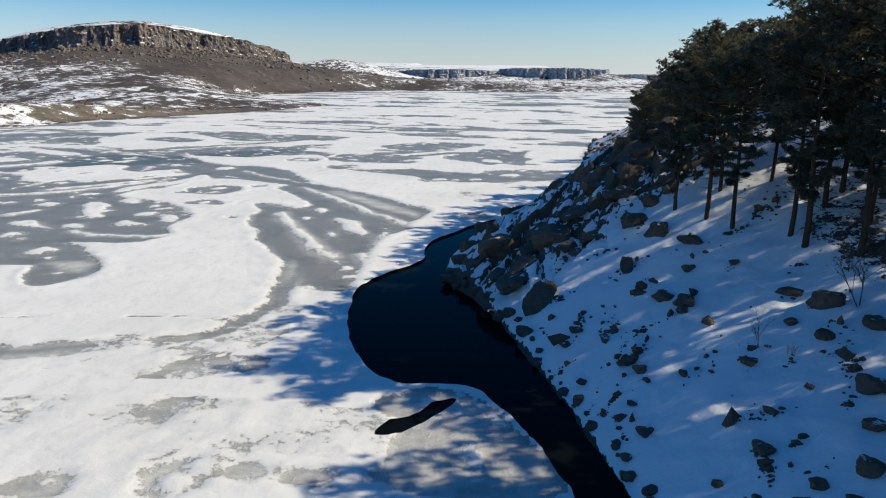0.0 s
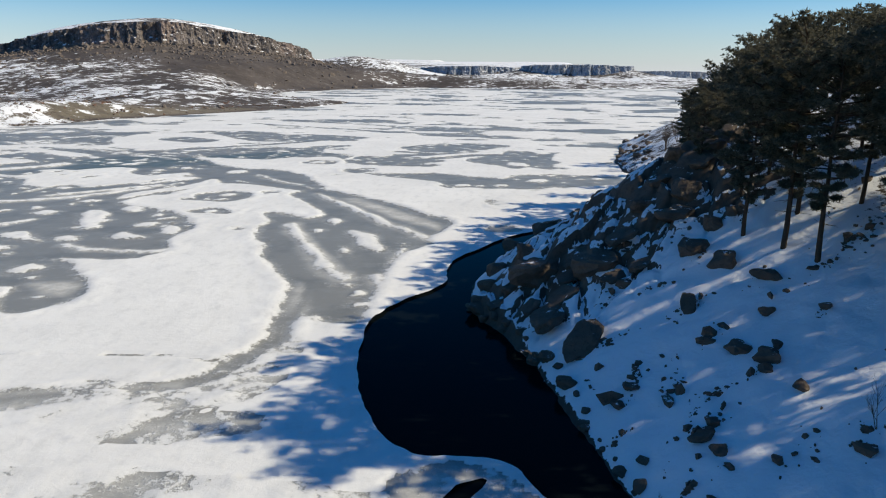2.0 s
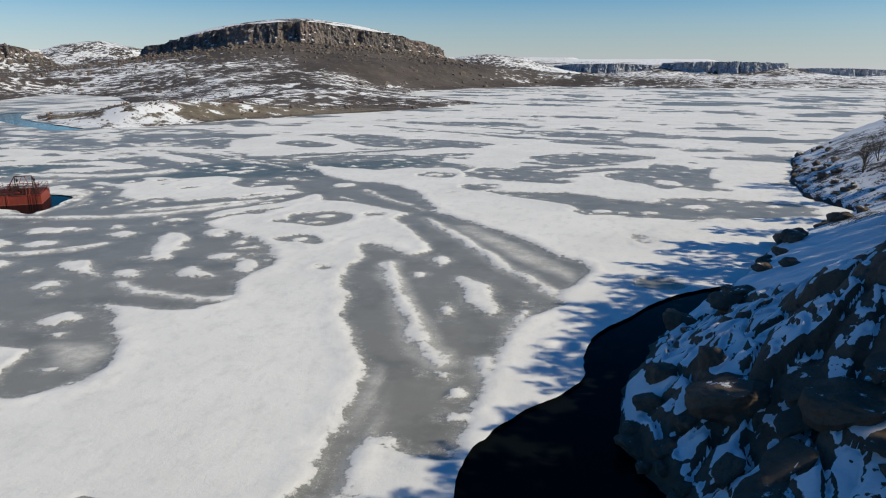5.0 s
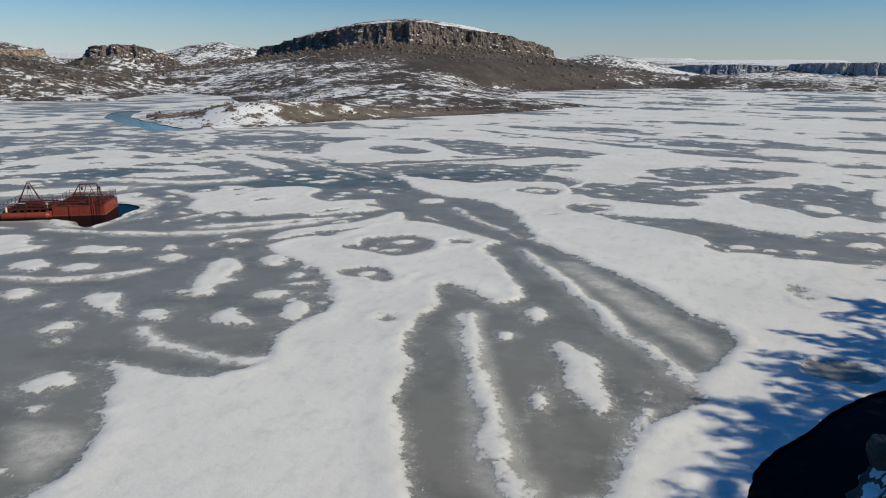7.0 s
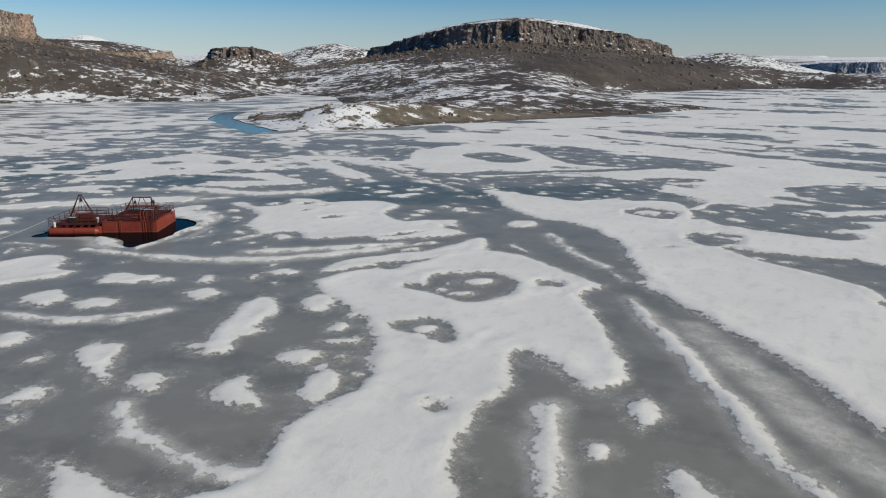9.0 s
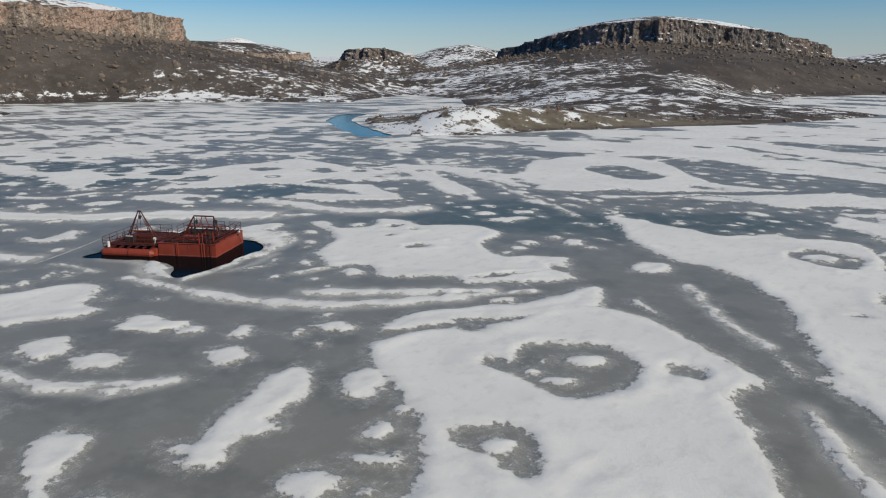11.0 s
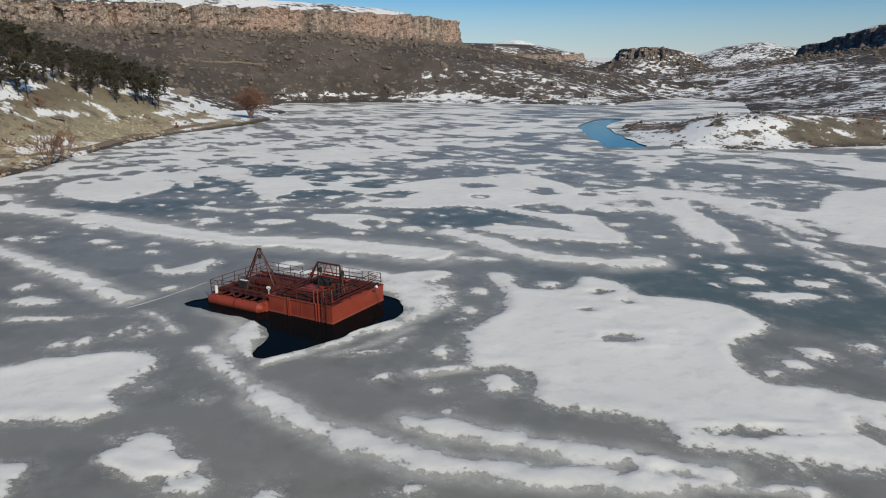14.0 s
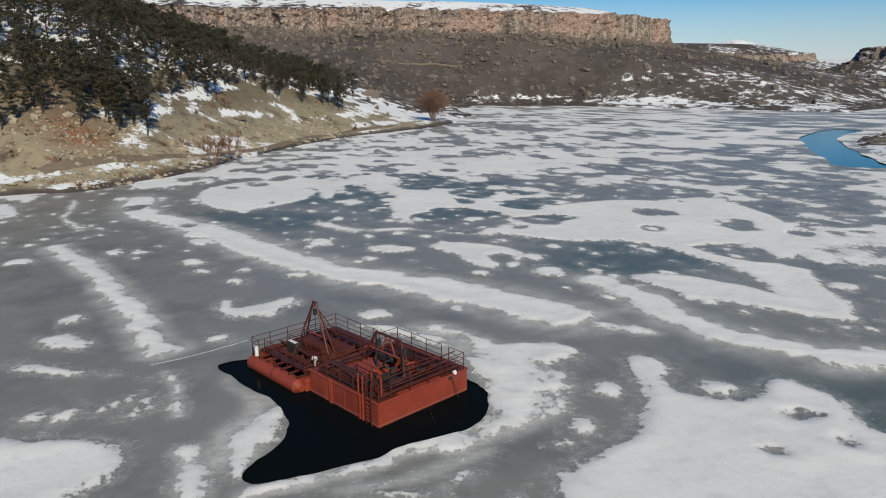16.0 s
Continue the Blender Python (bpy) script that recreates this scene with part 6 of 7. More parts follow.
# ---- rocks ----
def boulder_mesh(seed, detail=2, long=1.0, flat=0.75):
    """A weathered angular block: the hull of a few scattered corners, worn a little and roughened."""
    rng = random.Random(seed)
    bm = bmesh.new()
    for _ in range(20):
        p = Vector((rng.gauss(0, 1), rng.gauss(0, 1), rng.gauss(0, 1))).normalized() * rng.uniform(0.8, 1.15)
        bm.verts.new(Vector([max(-0.8, min(0.8 if k < 2 else 0.5, c)) * 1.15 for k, c in enumerate(p)]))
    hull = bmesh.ops.convex_hull(bm, input=bm.verts[:])
    bmesh.ops.delete(bm, geom=[v for v in hull["geom_interior"] if isinstance(v, bmesh.types.BMVert)], context="VERTS")
    for _ in range(detail):
        bmesh.ops.subdivide_edges(bm, edges=bm.edges[:], cuts=1, use_grid_fill=True)
        bmesh.ops.triangulate(bm, faces=bm.faces[:])
        bmesh.ops.smooth_vert(bm, verts=bm.verts[:], factor=0.24, use_axis_x=True, use_axis_y=True, use_axis_z=True)
    for v in bm.verts:
        v.co += v.co.normalized() * (0.2 * noise.noise(v.co * 1.5 + Vector((seed, 0, 0))) + 0.11 * noise.noise(v.co * 4.2 + Vector((0, seed, 0))))
        v.co = Vector((v.co.x * long, v.co.y, v.co.z * flat))
    me = bpy.data.meshes.new("boulder")
    bm.to_mesh(me)
    bm.free()
    me.materials.append(ROCK)
    return me


def shore_rocks():
    rng = random.Random(3)
    blocks = [boulder_mesh(60 + k) for k in range(5)]
    pebbles = [boulder_mesh(70 + k, 1) for k in range(4)]
    slabs = [boulder_mesh(80 + k, long=1.75, flat=0.5) for k in range(4)]

    def lay(x, y, r, slab=False, turn=None, tip=0.0, sunk=0.2, label="", group="boulders on the snowy bank"):
        ob = new("boulder", rng.choice(slabs if slab else pebbles if r < 0.4 else blocks))
        turn = rng.uniform(0, 360) if turn is None else turn
        s = r * (0.72 if slab else 1.0)
        ob.matrix_basis = pose(x, y, max(fz(x, y), -0.25) + r * (0.45 - sunk), rng.uniform(-14, 14), tip + rng.uniform(-12, 12), turn) @ Matrix.Diagonal((s, s * rng.uniform(0.8, 1.1), s * rng.uniform(0.8, 1.15), 1))
        tagged(ob, label or "dark brown granite boulder half sunk in snow", "boulder", group)

    # the large ones on the open slope
    for x, y, r in ((14.4, 52.9, 1.05), (15.7, 50.5, 1.1), (17.0, 47.8, 0.9), (13.8, 42.3, 0.66), (14.7, 40.7, 0.8), (18.5, 43.5, 0.35), (20.6, 36.3, 0.95), (18.4, 35.5, 0.37), (13.3, 26.6, 0.55),
                    (21.4, 33.2, 0.65), (18.9, 28.8, 0.87), (17.4, 25.9, 0.54), (15.9, 23.4, 0.6), (13.1, 22.7, 0.59), (14.6, 22.1, 0.36), (14.0, 23.4, 0.37), (12.0, 23.9, 0.24)):
        lay(x, y, r)
    for x, y, r in ((11.1, 25.4, 0.25), (9.6, 30.3, 0.45), (9.6, 32.9, 0.27), (7.8, 36.7, 0.33), (7.6, 32.6, 0.4), (10.2, 36.6, 0.6), (10.7, 35.4, 0.48), (11.0, 37.4, 0.35), (7.6, 41.3, 0.42), (8.4, 42.2, 0.5),
                    (5.6, 45.2, 0.7), (15.1, 38.1, 0.5), (16.1, 44.7, 0.49), (19.1, 33.4, 0.48), (15.4, 41.6, 0.4), (14.2, 39.9, 0.4), (12.4, 34.0, 0.3), (16.8, 30.0, 0.22)):
        lay(x, y, r)
    # leaning slabs and blocks of the rocky point
    for x, y, r, turn in ((5.4, 52.5, 1.8, 60), (6.8, 48.0, 1.45, 55), (12.9, 47.8, 0.8, 80), (6.5, 54.1, 1.3, 40), (4.4, 54.8, 0.9, 50), (8.4, 58.4, 1.6, 35), (10.8, 56.7, 1.4, 30), (11.7, 53.8, 1.1, 20), (7.2, 56.2, 1.2, 40), (9.6, 53.5, 0.9, 35)):
        lay(x, y, r, True, turn, -20, 0.15, "tilted dark granite slab on the rocky point", "rocks of the point")
    for x, y, r in ((4.9, 58.7, 2.2), (9.1, 55.8, 2.0), (3.2, 58.7, 1.0), (0.8, 58.8, 0.95), (2.0, 57.4, 0.9), (12.6, 59.2, 1.0), (14.3, 56.9, 1.4), (14.0, 60.4, 1.0), (18.2, 61.4, 1.0), (16.4, 54.6, 0.9), (15.6, 58.6, 1.4),
                    (16.8, 60.2, 1.2), (16.0, 63.5, 1.2), (4.6, 61.5, 1.0), (1.6, 61.5, 0.9), (2.4, 64, 1.0), (18.5, 64.4, 1.2)):
        lay(x, y, r, label="large dark weathered granite block of the point", group="rocks of the point", sunk=0.28)
    # blocks along the waterline
    for k in range(44):
        y = rng.uniform(22, 62)
        x = float(np.interp(y, [18, 27, 35, 41.5, 49.5, 55, 59.5, 66], [8.6, 8.1, 7.0, 5.8, 4.2, 2.4, 0.2, 0.6])) + rng.uniform(-0.1, 0.75)
        lay(x, y, rng.uniform(0.14, 0.42) * (1.5 if y > 48 else 1.0), label="wet dark stone at the water's edge", group="stones along the waterline")
    # shards poking out of the snow, in ragged clusters that run down the slope
    spots = []
    while len(spots) < 1400:
        cx, cy, size, way = rng.uniform(7, 27), rng.uniform(20, 58), rng.uniform(0.3, 1.0) ** 1.5, radians(rng.gauss(40, 25))
        for _ in range(int(rng.lognormvariate(2.3, 0.8))):
            u, v = rng.gauss(0, 1.0 * size), rng.gauss(0, 0.35 * size)
            x, y = cx + u * math.cos(way) - v * math.sin(way), cy + u * math.sin(way) + v * math.cos(way)
            z, r = fz(x, y), min(0.42, rng.lognormvariate(-2.75, 0.75)) * (0.6 + 0.6 * size)
            if z > 0.35:
                spots.append((x, y, z + 0.1 * r, r))
    strewn("slope_stones", "dark shards of rock poking out of the snow", np.array(spots), ROCK, 21, 0.38)
    # the second headland to the north
    for _ in range(40):
        y = rng.uniform(118, 190)
        x = float(np.interp(y, [113, 127, 137, 151, 186, 248], [23, 32, 28.5, 30, 38, 66])) + rng.uniform(0.2, 7)
        lay(x, y, rng.uniform(0.35, 1.0), label="dark rock on the snowy headland", group="rocks of the far headland")
    for _ in range(24):
        y = rng.uniform(72, 118)
        x = float(np.interp(y, [73, 82, 91, 104, 113, 127], [2.6, 6.4, 11.5, 17, 23, 32])) + rng.uniform(0.2, 5)
        lay(x, y, rng.uniform(0.5, 1.4), label="dark rock on the snowy headland", group="rocks of the far headland")


def strewn(name, label, spots, material, seed, rough=0.24):
    """Many blocks as one joined body; spots are rows of x, y, z, radius."""
    rng = np.random.default_rng(seed)
    bm = bmesh.new()
    bmesh.ops.create_icosphere(bm, subdivisions=1, radius=1.0)
    bmesh.ops.triangulate(bm, faces=bm.faces[:])
    base, tri = np.array([v.co[:] for v in bm.verts]), np.array([[v.index for v in f.verts] for f in bm.faces])
    bm.free()
    n = len(spots)
    jag = 1 + rng.uniform(-rough, rough, (n, len(base), 1))
    stretch = np.exp(rng.normal(0, 0.34, (n, 1, 3))) * np.array([1, 1, 0.8])
    a = rng.uniform(0, 6.283, n)[:, None]
    v = base[None] * jag * stretch
    x, y = v[..., 0] * np.cos(a) - v[..., 1] * np.sin(a), v[..., 0] * np.sin(a) + v[..., 1] * np.cos(a)
    v = np.stack([x, y, v[..., 2]], -1) * spots[:, None, 3:4] + spots[:, None, :3]
    faces = (tri[None] + (np.arange(n) * len(base))[:, None, None]).reshape(-1, 3)
    me = bpy.data.meshes.new(name)
    me.from_pydata(v.reshape(-1, 3).tolist(), [], faces.tolist())
    me.materials.append(material)
    tagged(new(name, me), label, "rocks", kind="stuff")


def scree():
    rng = np.random.default_rng(41)
    for table, count, seed, reach, sides in (("mesa", 1500, 1, 75, (170, 372)), ("mesa", 1300, 5, 26, (170, 372)), ("bluff", 5200, 2, 80, (-75, 75)), ("bluff", 2600, 6, 24, (-75, 75)), ("butte", 150, 3, 30, (150, 400)), ("second_bluff", 200, 4, 60, (-150, 60))):
        cx, cy, a, b, turn, power, *_ = TABLES[table]
        th = np.radians(rng.uniform(*sides, count))
        k = (np.abs(np.cos(th) / a) ** power + np.abs(np.sin(th) / b) ** power) ** (-1 / power)
        r = k + rng.exponential(reach, count) + 2
        x, y = cx + r * np.cos(th + radians(turn)), cy + r * np.sin(th + radians(turn))
        size = np.clip(rng.lognormal(0.1, 0.55, count), 0.5, 2.7) * np.where(r - k < 30, 1.0, 0.8) * (0.72 if reach < 30 else 1.0)
        ok = inland(x, y) > 4
        x, y, size = x[ok], y[ok], size[ok]
        spots = np.stack([x, y, height(x, y) + 0.15 * size, size], -1)
        strewn("scree_" + table, "grey fallen blocks scattered below the cliff", spots, SCREE, seed)
    # stones on the west bank and along the peninsula
    x, y = rng.uniform(-260, -155, 9000), rng.uniform(40, 125, 9000)
    d = inland(x, y)
    ok = (d > 0.3) & (d < np.where(x > -205, 30, 16)) & (fbm(x, y, 9, 3, 88) > -0.15)
    x, y = x[ok], y[ok]
    size = np.clip(rng.lognormal(-1.55, 0.55, len(x)), 0.1, 0.8)
    strewn("bank_stones", "pale stones strewn along the muddy west bank", np.stack([x, y, height(x, y), size], -1), PALE_STONE, 9)
    x, y = rng.uniform(-215, -60, 2200), rng.uniform(215, 420, 2200)
    d = inland(x, y)
    ok = (d > 0.5) & (d < 30)
    x, y = x[ok], y[ok]
    size = np.clip(rng.lognormal(-1.35, 0.5, len(x)), 0.12, 0.8)
    strewn("peninsula_stones", "dark stones strewn over the low peninsula", np.stack([x, y, height(x, y), size], -1), SCREE, 10)


shore_rocks()
scree()


# ---- bare shrubs and willows ----
def bare_tree(seed, tall, stems, depth, material, spread=0.5, thick=0.03, fine=0.55):
    rng = random.Random(seed)
    bm = bmesh.new()

    def grow(p, way, length, r, level):
        end = p + way * length
        tube(bm, p, end, r, r * 0.6, 4 if level == 0 else 3, caps=False)
        if level >= depth:
            return
        for _ in range(rng.randrange(3, 5)):
            f = rng.uniform(0.35, 1.0)
            side = Vector((rng.gauss(0, 1), rng.gauss(0, 1), rng.gauss(0.25, 0.5))).normalized()
            grow(p.lerp(end, f), (way + side * spread * rng.uniform(0.7, 1.5)).normalized(), length * rng.uniform(0.5, 0.75), r * fine, level + 1)

    for _ in range(stems):
        way = Vector((rng.gauss(0, 0.28), rng.gauss(0, 0.28), 1)).normalized()
        grow(Vector((rng.gauss(0, 0.05), rng.gauss(0, 0.05), -0.15)), way, tall * 0.45, thick * tall / 3, 0)
    me = bpy.data.meshes.new("branches")
    bm.to_mesh(me)
    bm.free()
    me.materials.append(material)
    return me


def shrubs():
    for k, (x, y, tall, stems, depth, mat, label) in enumerate((
            (16.2, 34.1, 2.6, 2, 3, TWIG, "thin leafless sapling on the snowy slope"), (21.7, 35.1, 3.8, 2, 4, TWIG, "leafless small tree with spreading twigs on snow"),
            (17.2, 32.8, 1.0, 3, 3, TWIG, "low leafless shrub beside small stones"), (23.0, 38.7, 2.6, 3, 3, TWIG, "leafless bush below the pines"),
            (9.0, 62.6, 1.3, 2, 3, TWIG, "thin leafless shrub on the rocky crest"), (36.3, 139.7, 6.0, 7, 4, TWIG, "wide leafless bush on the snowy headland"), (39.5, 143.5, 5.0, 5, 4, TWIG, "wide leafless bush on the snowy headland"),
            (9.3, 31.6, 0.5, 3, 2, TWIG, "tuft of dry stalks in the snow"), (7.9, 34.0, 0.6, 3, 2, TWIG, "tuft of dry stalks in the snow"),
            (-188.3, 91.3, 7.6, 4, 5, RUSSET, "leafless tree leaning over the west shore"), (-194.6, 93.8, 7.4, 4, 5, RUSSET, "leafless tree leaning over the west shore"), (-237, 91, 4.2, 5, 4, RUSSET, "leafless reddish bush on the west bank"),
            (-293, 157.0, 12.5, 17, 5, RUSSET, "large russet leafless willow at the end of the bank"))):
        ob = new("bare_tree" if tall > 2 else "bare_shrub", bare_tree(300 + k, tall, stems, depth, mat, spread=0.8 if tall > 12 else 0.5, thick=0.026, fine=0.7 if x < 0 else 0.55))
        ob.matrix_basis = pose(x, y, max(fz(x, y), 0) - 0.02)
        tagged(ob, label, "tree" if tall > 2 else "shrub")


def dry_tufts():
    """Low brown brush dotted over the west bank and the peninsula, as one body of thin stalks."""
    gen = np.random.default_rng(77)
    x, y = np.concatenate([gen.uniform(-290, -160, 1500), gen.uniform(-215, -70, 700)]), np.concatenate([gen.uniform(40, 150, 1500), gen.uniform(220, 380, 700)])
    d = inland(x, y)
    ok = (d > 2) & (d < 60) & (fbm(x, y, 14, 3, 89) > -0.05)
    x, y = x[ok], y[ok]
    q = np.repeat(np.stack([x, y, height(x, y) - 0.05], -1), 14, 0)
    g = np.repeat(np.clip(gen.lognormal(-0.85, 0.45, len(x)), 0.2, 1.2), 14)[:, None]
    way = gen.normal((0, 0, 0.9), (0.7, 0.7, 0.3), q.shape)
    side = np.cross(way, gen.normal(0, 1, q.shape)) * 0.09 * g
    root = q + gen.normal(0, 0.25, q.shape) * (1, 1, 0) * g
    tri = np.stack([root + side, root + way * g, root - side], 1).reshape(-1, 3)
    ob = sheet("dry_brush", tri, np.arange(len(tri)).reshape(-1, 3), RUSSET, smooth_shade=False)
    tagged(ob, "low dry brown brush dotted over the bank", "brush", kind="stuff")


shrubs()
dry_tufts()


# ---- barge ----
def barge():
    """Two joined work floats: a square box hull and an open frame on pipe floats, both railed, each with a lifting frame."""
    root = new("work_barge")
    root.matrix_basis = pose(-76.26, 108.7, 0, 0, 0, 121.4)
    tagged(root, "rusty red steel work barge frozen into the lake", "barge")

    def one(name, build, material=RED_DARK, parent=root, label=""):
        bm = bmesh.new()
        build(bm)
        return part(name, bm, material, parent, label)

    def pipe(*stops, r=0.026):
        return lambda bm: [tube(bm, a, b, r, sides=6) for a, b in zip(stops, stops[1:])]

    W, L, D = 6.5, 6.2, 1.25
    deck_mid = (1.5, 4.6, 1.0, 4.9)

    def hull(bm):
        # a box with an open well in the middle
        x0, x1, y0, y1 = deck_mid
        box(bm, (0, 0, -0.45), (x0, L, D), 0.03)
        box(bm, (x1, 0, -0.45), (W, L, D), 0.03)
        box(bm, (x0 - 0.02, 0.004, -0.45), (x1 + 0.02, y0, D - 0.004), 0.03)
        box(bm, (x0 - 0.02, y1, -0.45), (x1 + 0.02, L - 0.004, D - 0.004), 0.03)

    main = one("hull", hull, RED, label="faded red box hull with rust streaks")
    one("rubbing_strake", lambda bm: [tube(bm, a, b, 0.05, sides=6) for a, b in (((0, -0.02, D), (W, -0.02, D)), ((-0.02, 0, D), (-0.02, L, D)), ((W + 0.02, 0, D), (W + 0.02, L, D)))], RED, main)
    for lo, hi in (((-0.004, 0.02, 0.0), (0.0, L, 0.055)), ((0.02, -0.004, 0.0), (W, 0.0, 0.055))):
        one("waterline_mark", lambda bm, lo=lo, hi=hi: box(bm, lo, hi), WORN_PINK, main, "pale worn line above the water")
    for y in (0.9, 2.9, 4.6):
        one("hull_seam", lambda bm, y=y: box(bm, (-0.025, y, -0.4), (0.0, y + 0.07, D - 0.06)), RED, main)
    one("pump_deck", lambda bm: box(bm, (1.55, 3.2, 0.75), (3.4, 4.85, 1.42), 0.03), RED, label="flat red deck plate")
    for n, (x, y0, y1, r, h) in enumerate(((0.35, 0.4, 5.6, 0.07, 0.09), (0.62, 0.4, 5.6, 0.05, 0.08), (1.2, 0.4, 5.5, 0.06, 0.35), (5.0, 0.3, 5.6, 0.11, 0.14), (5.45, 0.3, 5.6, 0.08, 0.1), (5.85, 0.3, 5.6, 0.08, 0.1))):
        one("deck_pipe", lambda bm, x=x, y0=y0, y1=y1, r=r, h=h: tube(bm, (x, y0, D + h), (x, y1, D + h), r, sides=8), RED_DARK if n % 2 else STEEL)
    for y in (0.28, 0.75, 5.2, 5.62):
        one("deck_pipe", lambda bm, y=y: tube(bm, (0.3, y, D + 0.2), (6.1, y, D + 0.2), 0.06, sides=8), RED_DARK)
    # plating colour is darkened for the shadows among the deck gear
    one("deck_plate", lambda bm: box(bm, (0.12, 0.12, D + 0.003), (1.48, 5.8, D + 0.012)), RED_DARK, label="worn deck plating darkened for deck shade")
    one("deck_plate", lambda bm: box(bm, (4.62, 0.12, D + 0.003), (6.28, 5.8, D + 0.012)), RED_DARK, label="worn deck plating darkened for deck shade")
    one("well_plate", lambda bm: box(bm, (1.52, 1.05, 1.02), (2.55, 4.85, 1.10), 0.02), RED, label="broad flat red steel plate")
    for z, y in ((0.34, 0.5), (0.62, 0.34), (0.9, 0.62)):
        one("stowed_pipe", lambda bm, z=z, y=y: tube(bm, (0.9, y, D + z), (6.2, y + 0.1, D + z + 0.03), 0.034, sides=6), RED_DARK, label="long steel pipe tied to the railing")
    for n, (x0, y0, x1, y1) in enumerate(((0.5, 1.9, 0.9, 5.4), (0.95, 1.6, 0.7, 5.2), (4.8, 1.2, 5.1, 5.3), (5.5, 1.0, 5.35, 5.0))):
        one("stowed_pipe", lambda bm, x0=x0, y0=y0, x1=x1, y1=y1, n=n: tube(bm, (x0, y0, D + 0.45 + 0.06 * n), (x1, y1, D + 0.5 + 0.05 * n), 0.045, sides=6), RED_DARK)
    for x in (0.7, 5.2):
        one("pipe_rack", lambda bm, x=x: [tube(bm, (x - 0.35, y, D), (x - 0.35, y, D + 0.62), 0.03, sides=6) for y in (1.9, 4.9)] + [tube(bm, (x + 0.35, y, D), (x + 0.35, y, D + 0.62), 0.03, sides=6) for y in (1.9, 4.9)] + [tube(bm, (x - 0.4, y, D + 0.4), (x + 0.4, y, D + 0.4), 0.03, sides=6) for y in (1.9, 4.9)], RED_DARK)
    for x, y in ((1.75, 1.3), (4.1, 1.4), (4.2, 2.7), (1.8, 2.6)):
        one("valve_body", lambda bm, x=x, y=y: (tube(bm, (x, y, 0.6), (x, y, 1.5), 0.13, sides=10), tube(bm, (x, y, 1.5), (x, y, 1.56), 0.24, sides=12), tube(bm, (x - 0.3, y, 1.1), (x + 0.3, y, 1.1), 0.09, sides=8)), STEEL)
    one("pump_body", lambda bm: (tube(bm, (2.6, 1.2, 1.0), (2.6, 2.6, 1.0), 0.42, sides=14), tube(bm, (3.5, 1.3, 0.9), (3.5, 2.5, 0.9), 0.36, sides=14), tube(bm, (2.6, 1.9, 1.3), (2.6, 1.9, 1.9), 0.16, sides=10)), STEEL, label="dark greasy pump casing")
    one("motor", lambda bm: (tube(bm, (3.9, 3.3, 1.62), (3.9, 4.5, 1.62), 0.28, sides=14), box(bm, (3.6, 3.5, 1.4), (4.2, 4.3, 1.5))), STEEL)
    one("hose", lambda bm: [tube(bm, (2.5 + 0.25 * math.cos(a), 1.9 + 0.5 * math.sin(a * 0.7), 1.5 + 0.12 * k), (2.5 + 0.25 * math.cos(a + 0.6), 1.9 + 0.5 * math.sin((a + 0.6) * 0.7), 1.62 + 0.12 * k), 0.06, sides=6) for k, a in enumerate([0.6 * n for n in range(8)])], STEEL, label="black rubber hose")
    for y in (0.55, 5.35):
        one("cross_beam", lambda bm, y=y: box(bm, (0.25, y - 0.08, D + 0.002), (W - 0.25, y + 0.08, D + 0.16), 0.01), RED_DARK)
    for x in (0.9, 5.2):
        one("deck_pipe", lambda bm, x=x: tube(bm, (x, 0.5, D + 0.12), (x, L - 0.4, D + 0.12), 0.10, sides=8), RED_DARK)

    def railing(name, stops, base, high=1.0, bars=(1.0, 0.66, 0.33), gap=1.2):
        def bar(h):
            def build(bm):
                for a, b in zip(stops, stops[1:]):
                    tube(bm, (*a, base + high * h), (*b, base + high * h), 0.025, sides=6)
                bmesh.ops.remove_doubles(bm, verts=bm.verts[:], dist=0.031)
            return build
        rail = one(name, bar(bars[0]), RED_DARK)
        for h in bars[1:]:
            one("rail_bar", bar(h), RED_DARK, rail)
        for n, (a, b) in enumerate(zip(stops, stops[1:])):
            count = max(1, round(math.dist(a, b) / gap))
            for k in range(count + (n == len(stops) - 2)):
                p = (a[0] + (b[0] - a[0]) * k / count, a[1] + (b[1] - a[1]) * k / count)
                one("post", lambda bm, p=p: tube(bm, (*p, base - 0.02), (*p, base + high), 0.028, sides=6), RED_DARK, rail)
        return rail

    railing("railing", ((0.9, 0.08), (6.3, 0.08), (6.3, 1.3)), D)
    railing("railing", ((6.3, 1.9), (6.3, 5.85), (3.4, 5.85)), D)
    railing("railing", ((0.08, 1.0), (0.08, 5.85), (2.4, 5.85)), D)
    railing("railing", ((0.08, 0.08), (0.08, 0.6)), D)
    railing("inner_railing", ((1.45, 1.0), (4.65, 1.0), (4.65, 4.9)), D, 0.95)
    railing("inner_railing", ((1.45, 1.0), (1.45, 4.9)), D, 0.95)

    # lifting frame over the well: two leaning legs a side, a top beam and braces
    apex = ((2.75, 3.5, 3.55), (2.75, 1.35, 3.55))
    # the darker paint puts the frame's backlit shade into its colour
    frame_a = one("gantry", lambda bm: tube(bm, apex[0], apex[1], 0.075, sides=8), RED_DARK)
    for ax, ay, az in apex:
        side = 1 if ay > 2.4 else -1
        for x in (2.5, 3.0):
            one("gantry_leg", lambda bm, x=x, ax=ax, ay=ay, az=az, side=side: tube(bm, (x, ay + (1.35 if side > 0 else 0.62) * side, D), (ax, ay, az), 0.062, 0.055, sides=8), RED_DARK, frame_a)
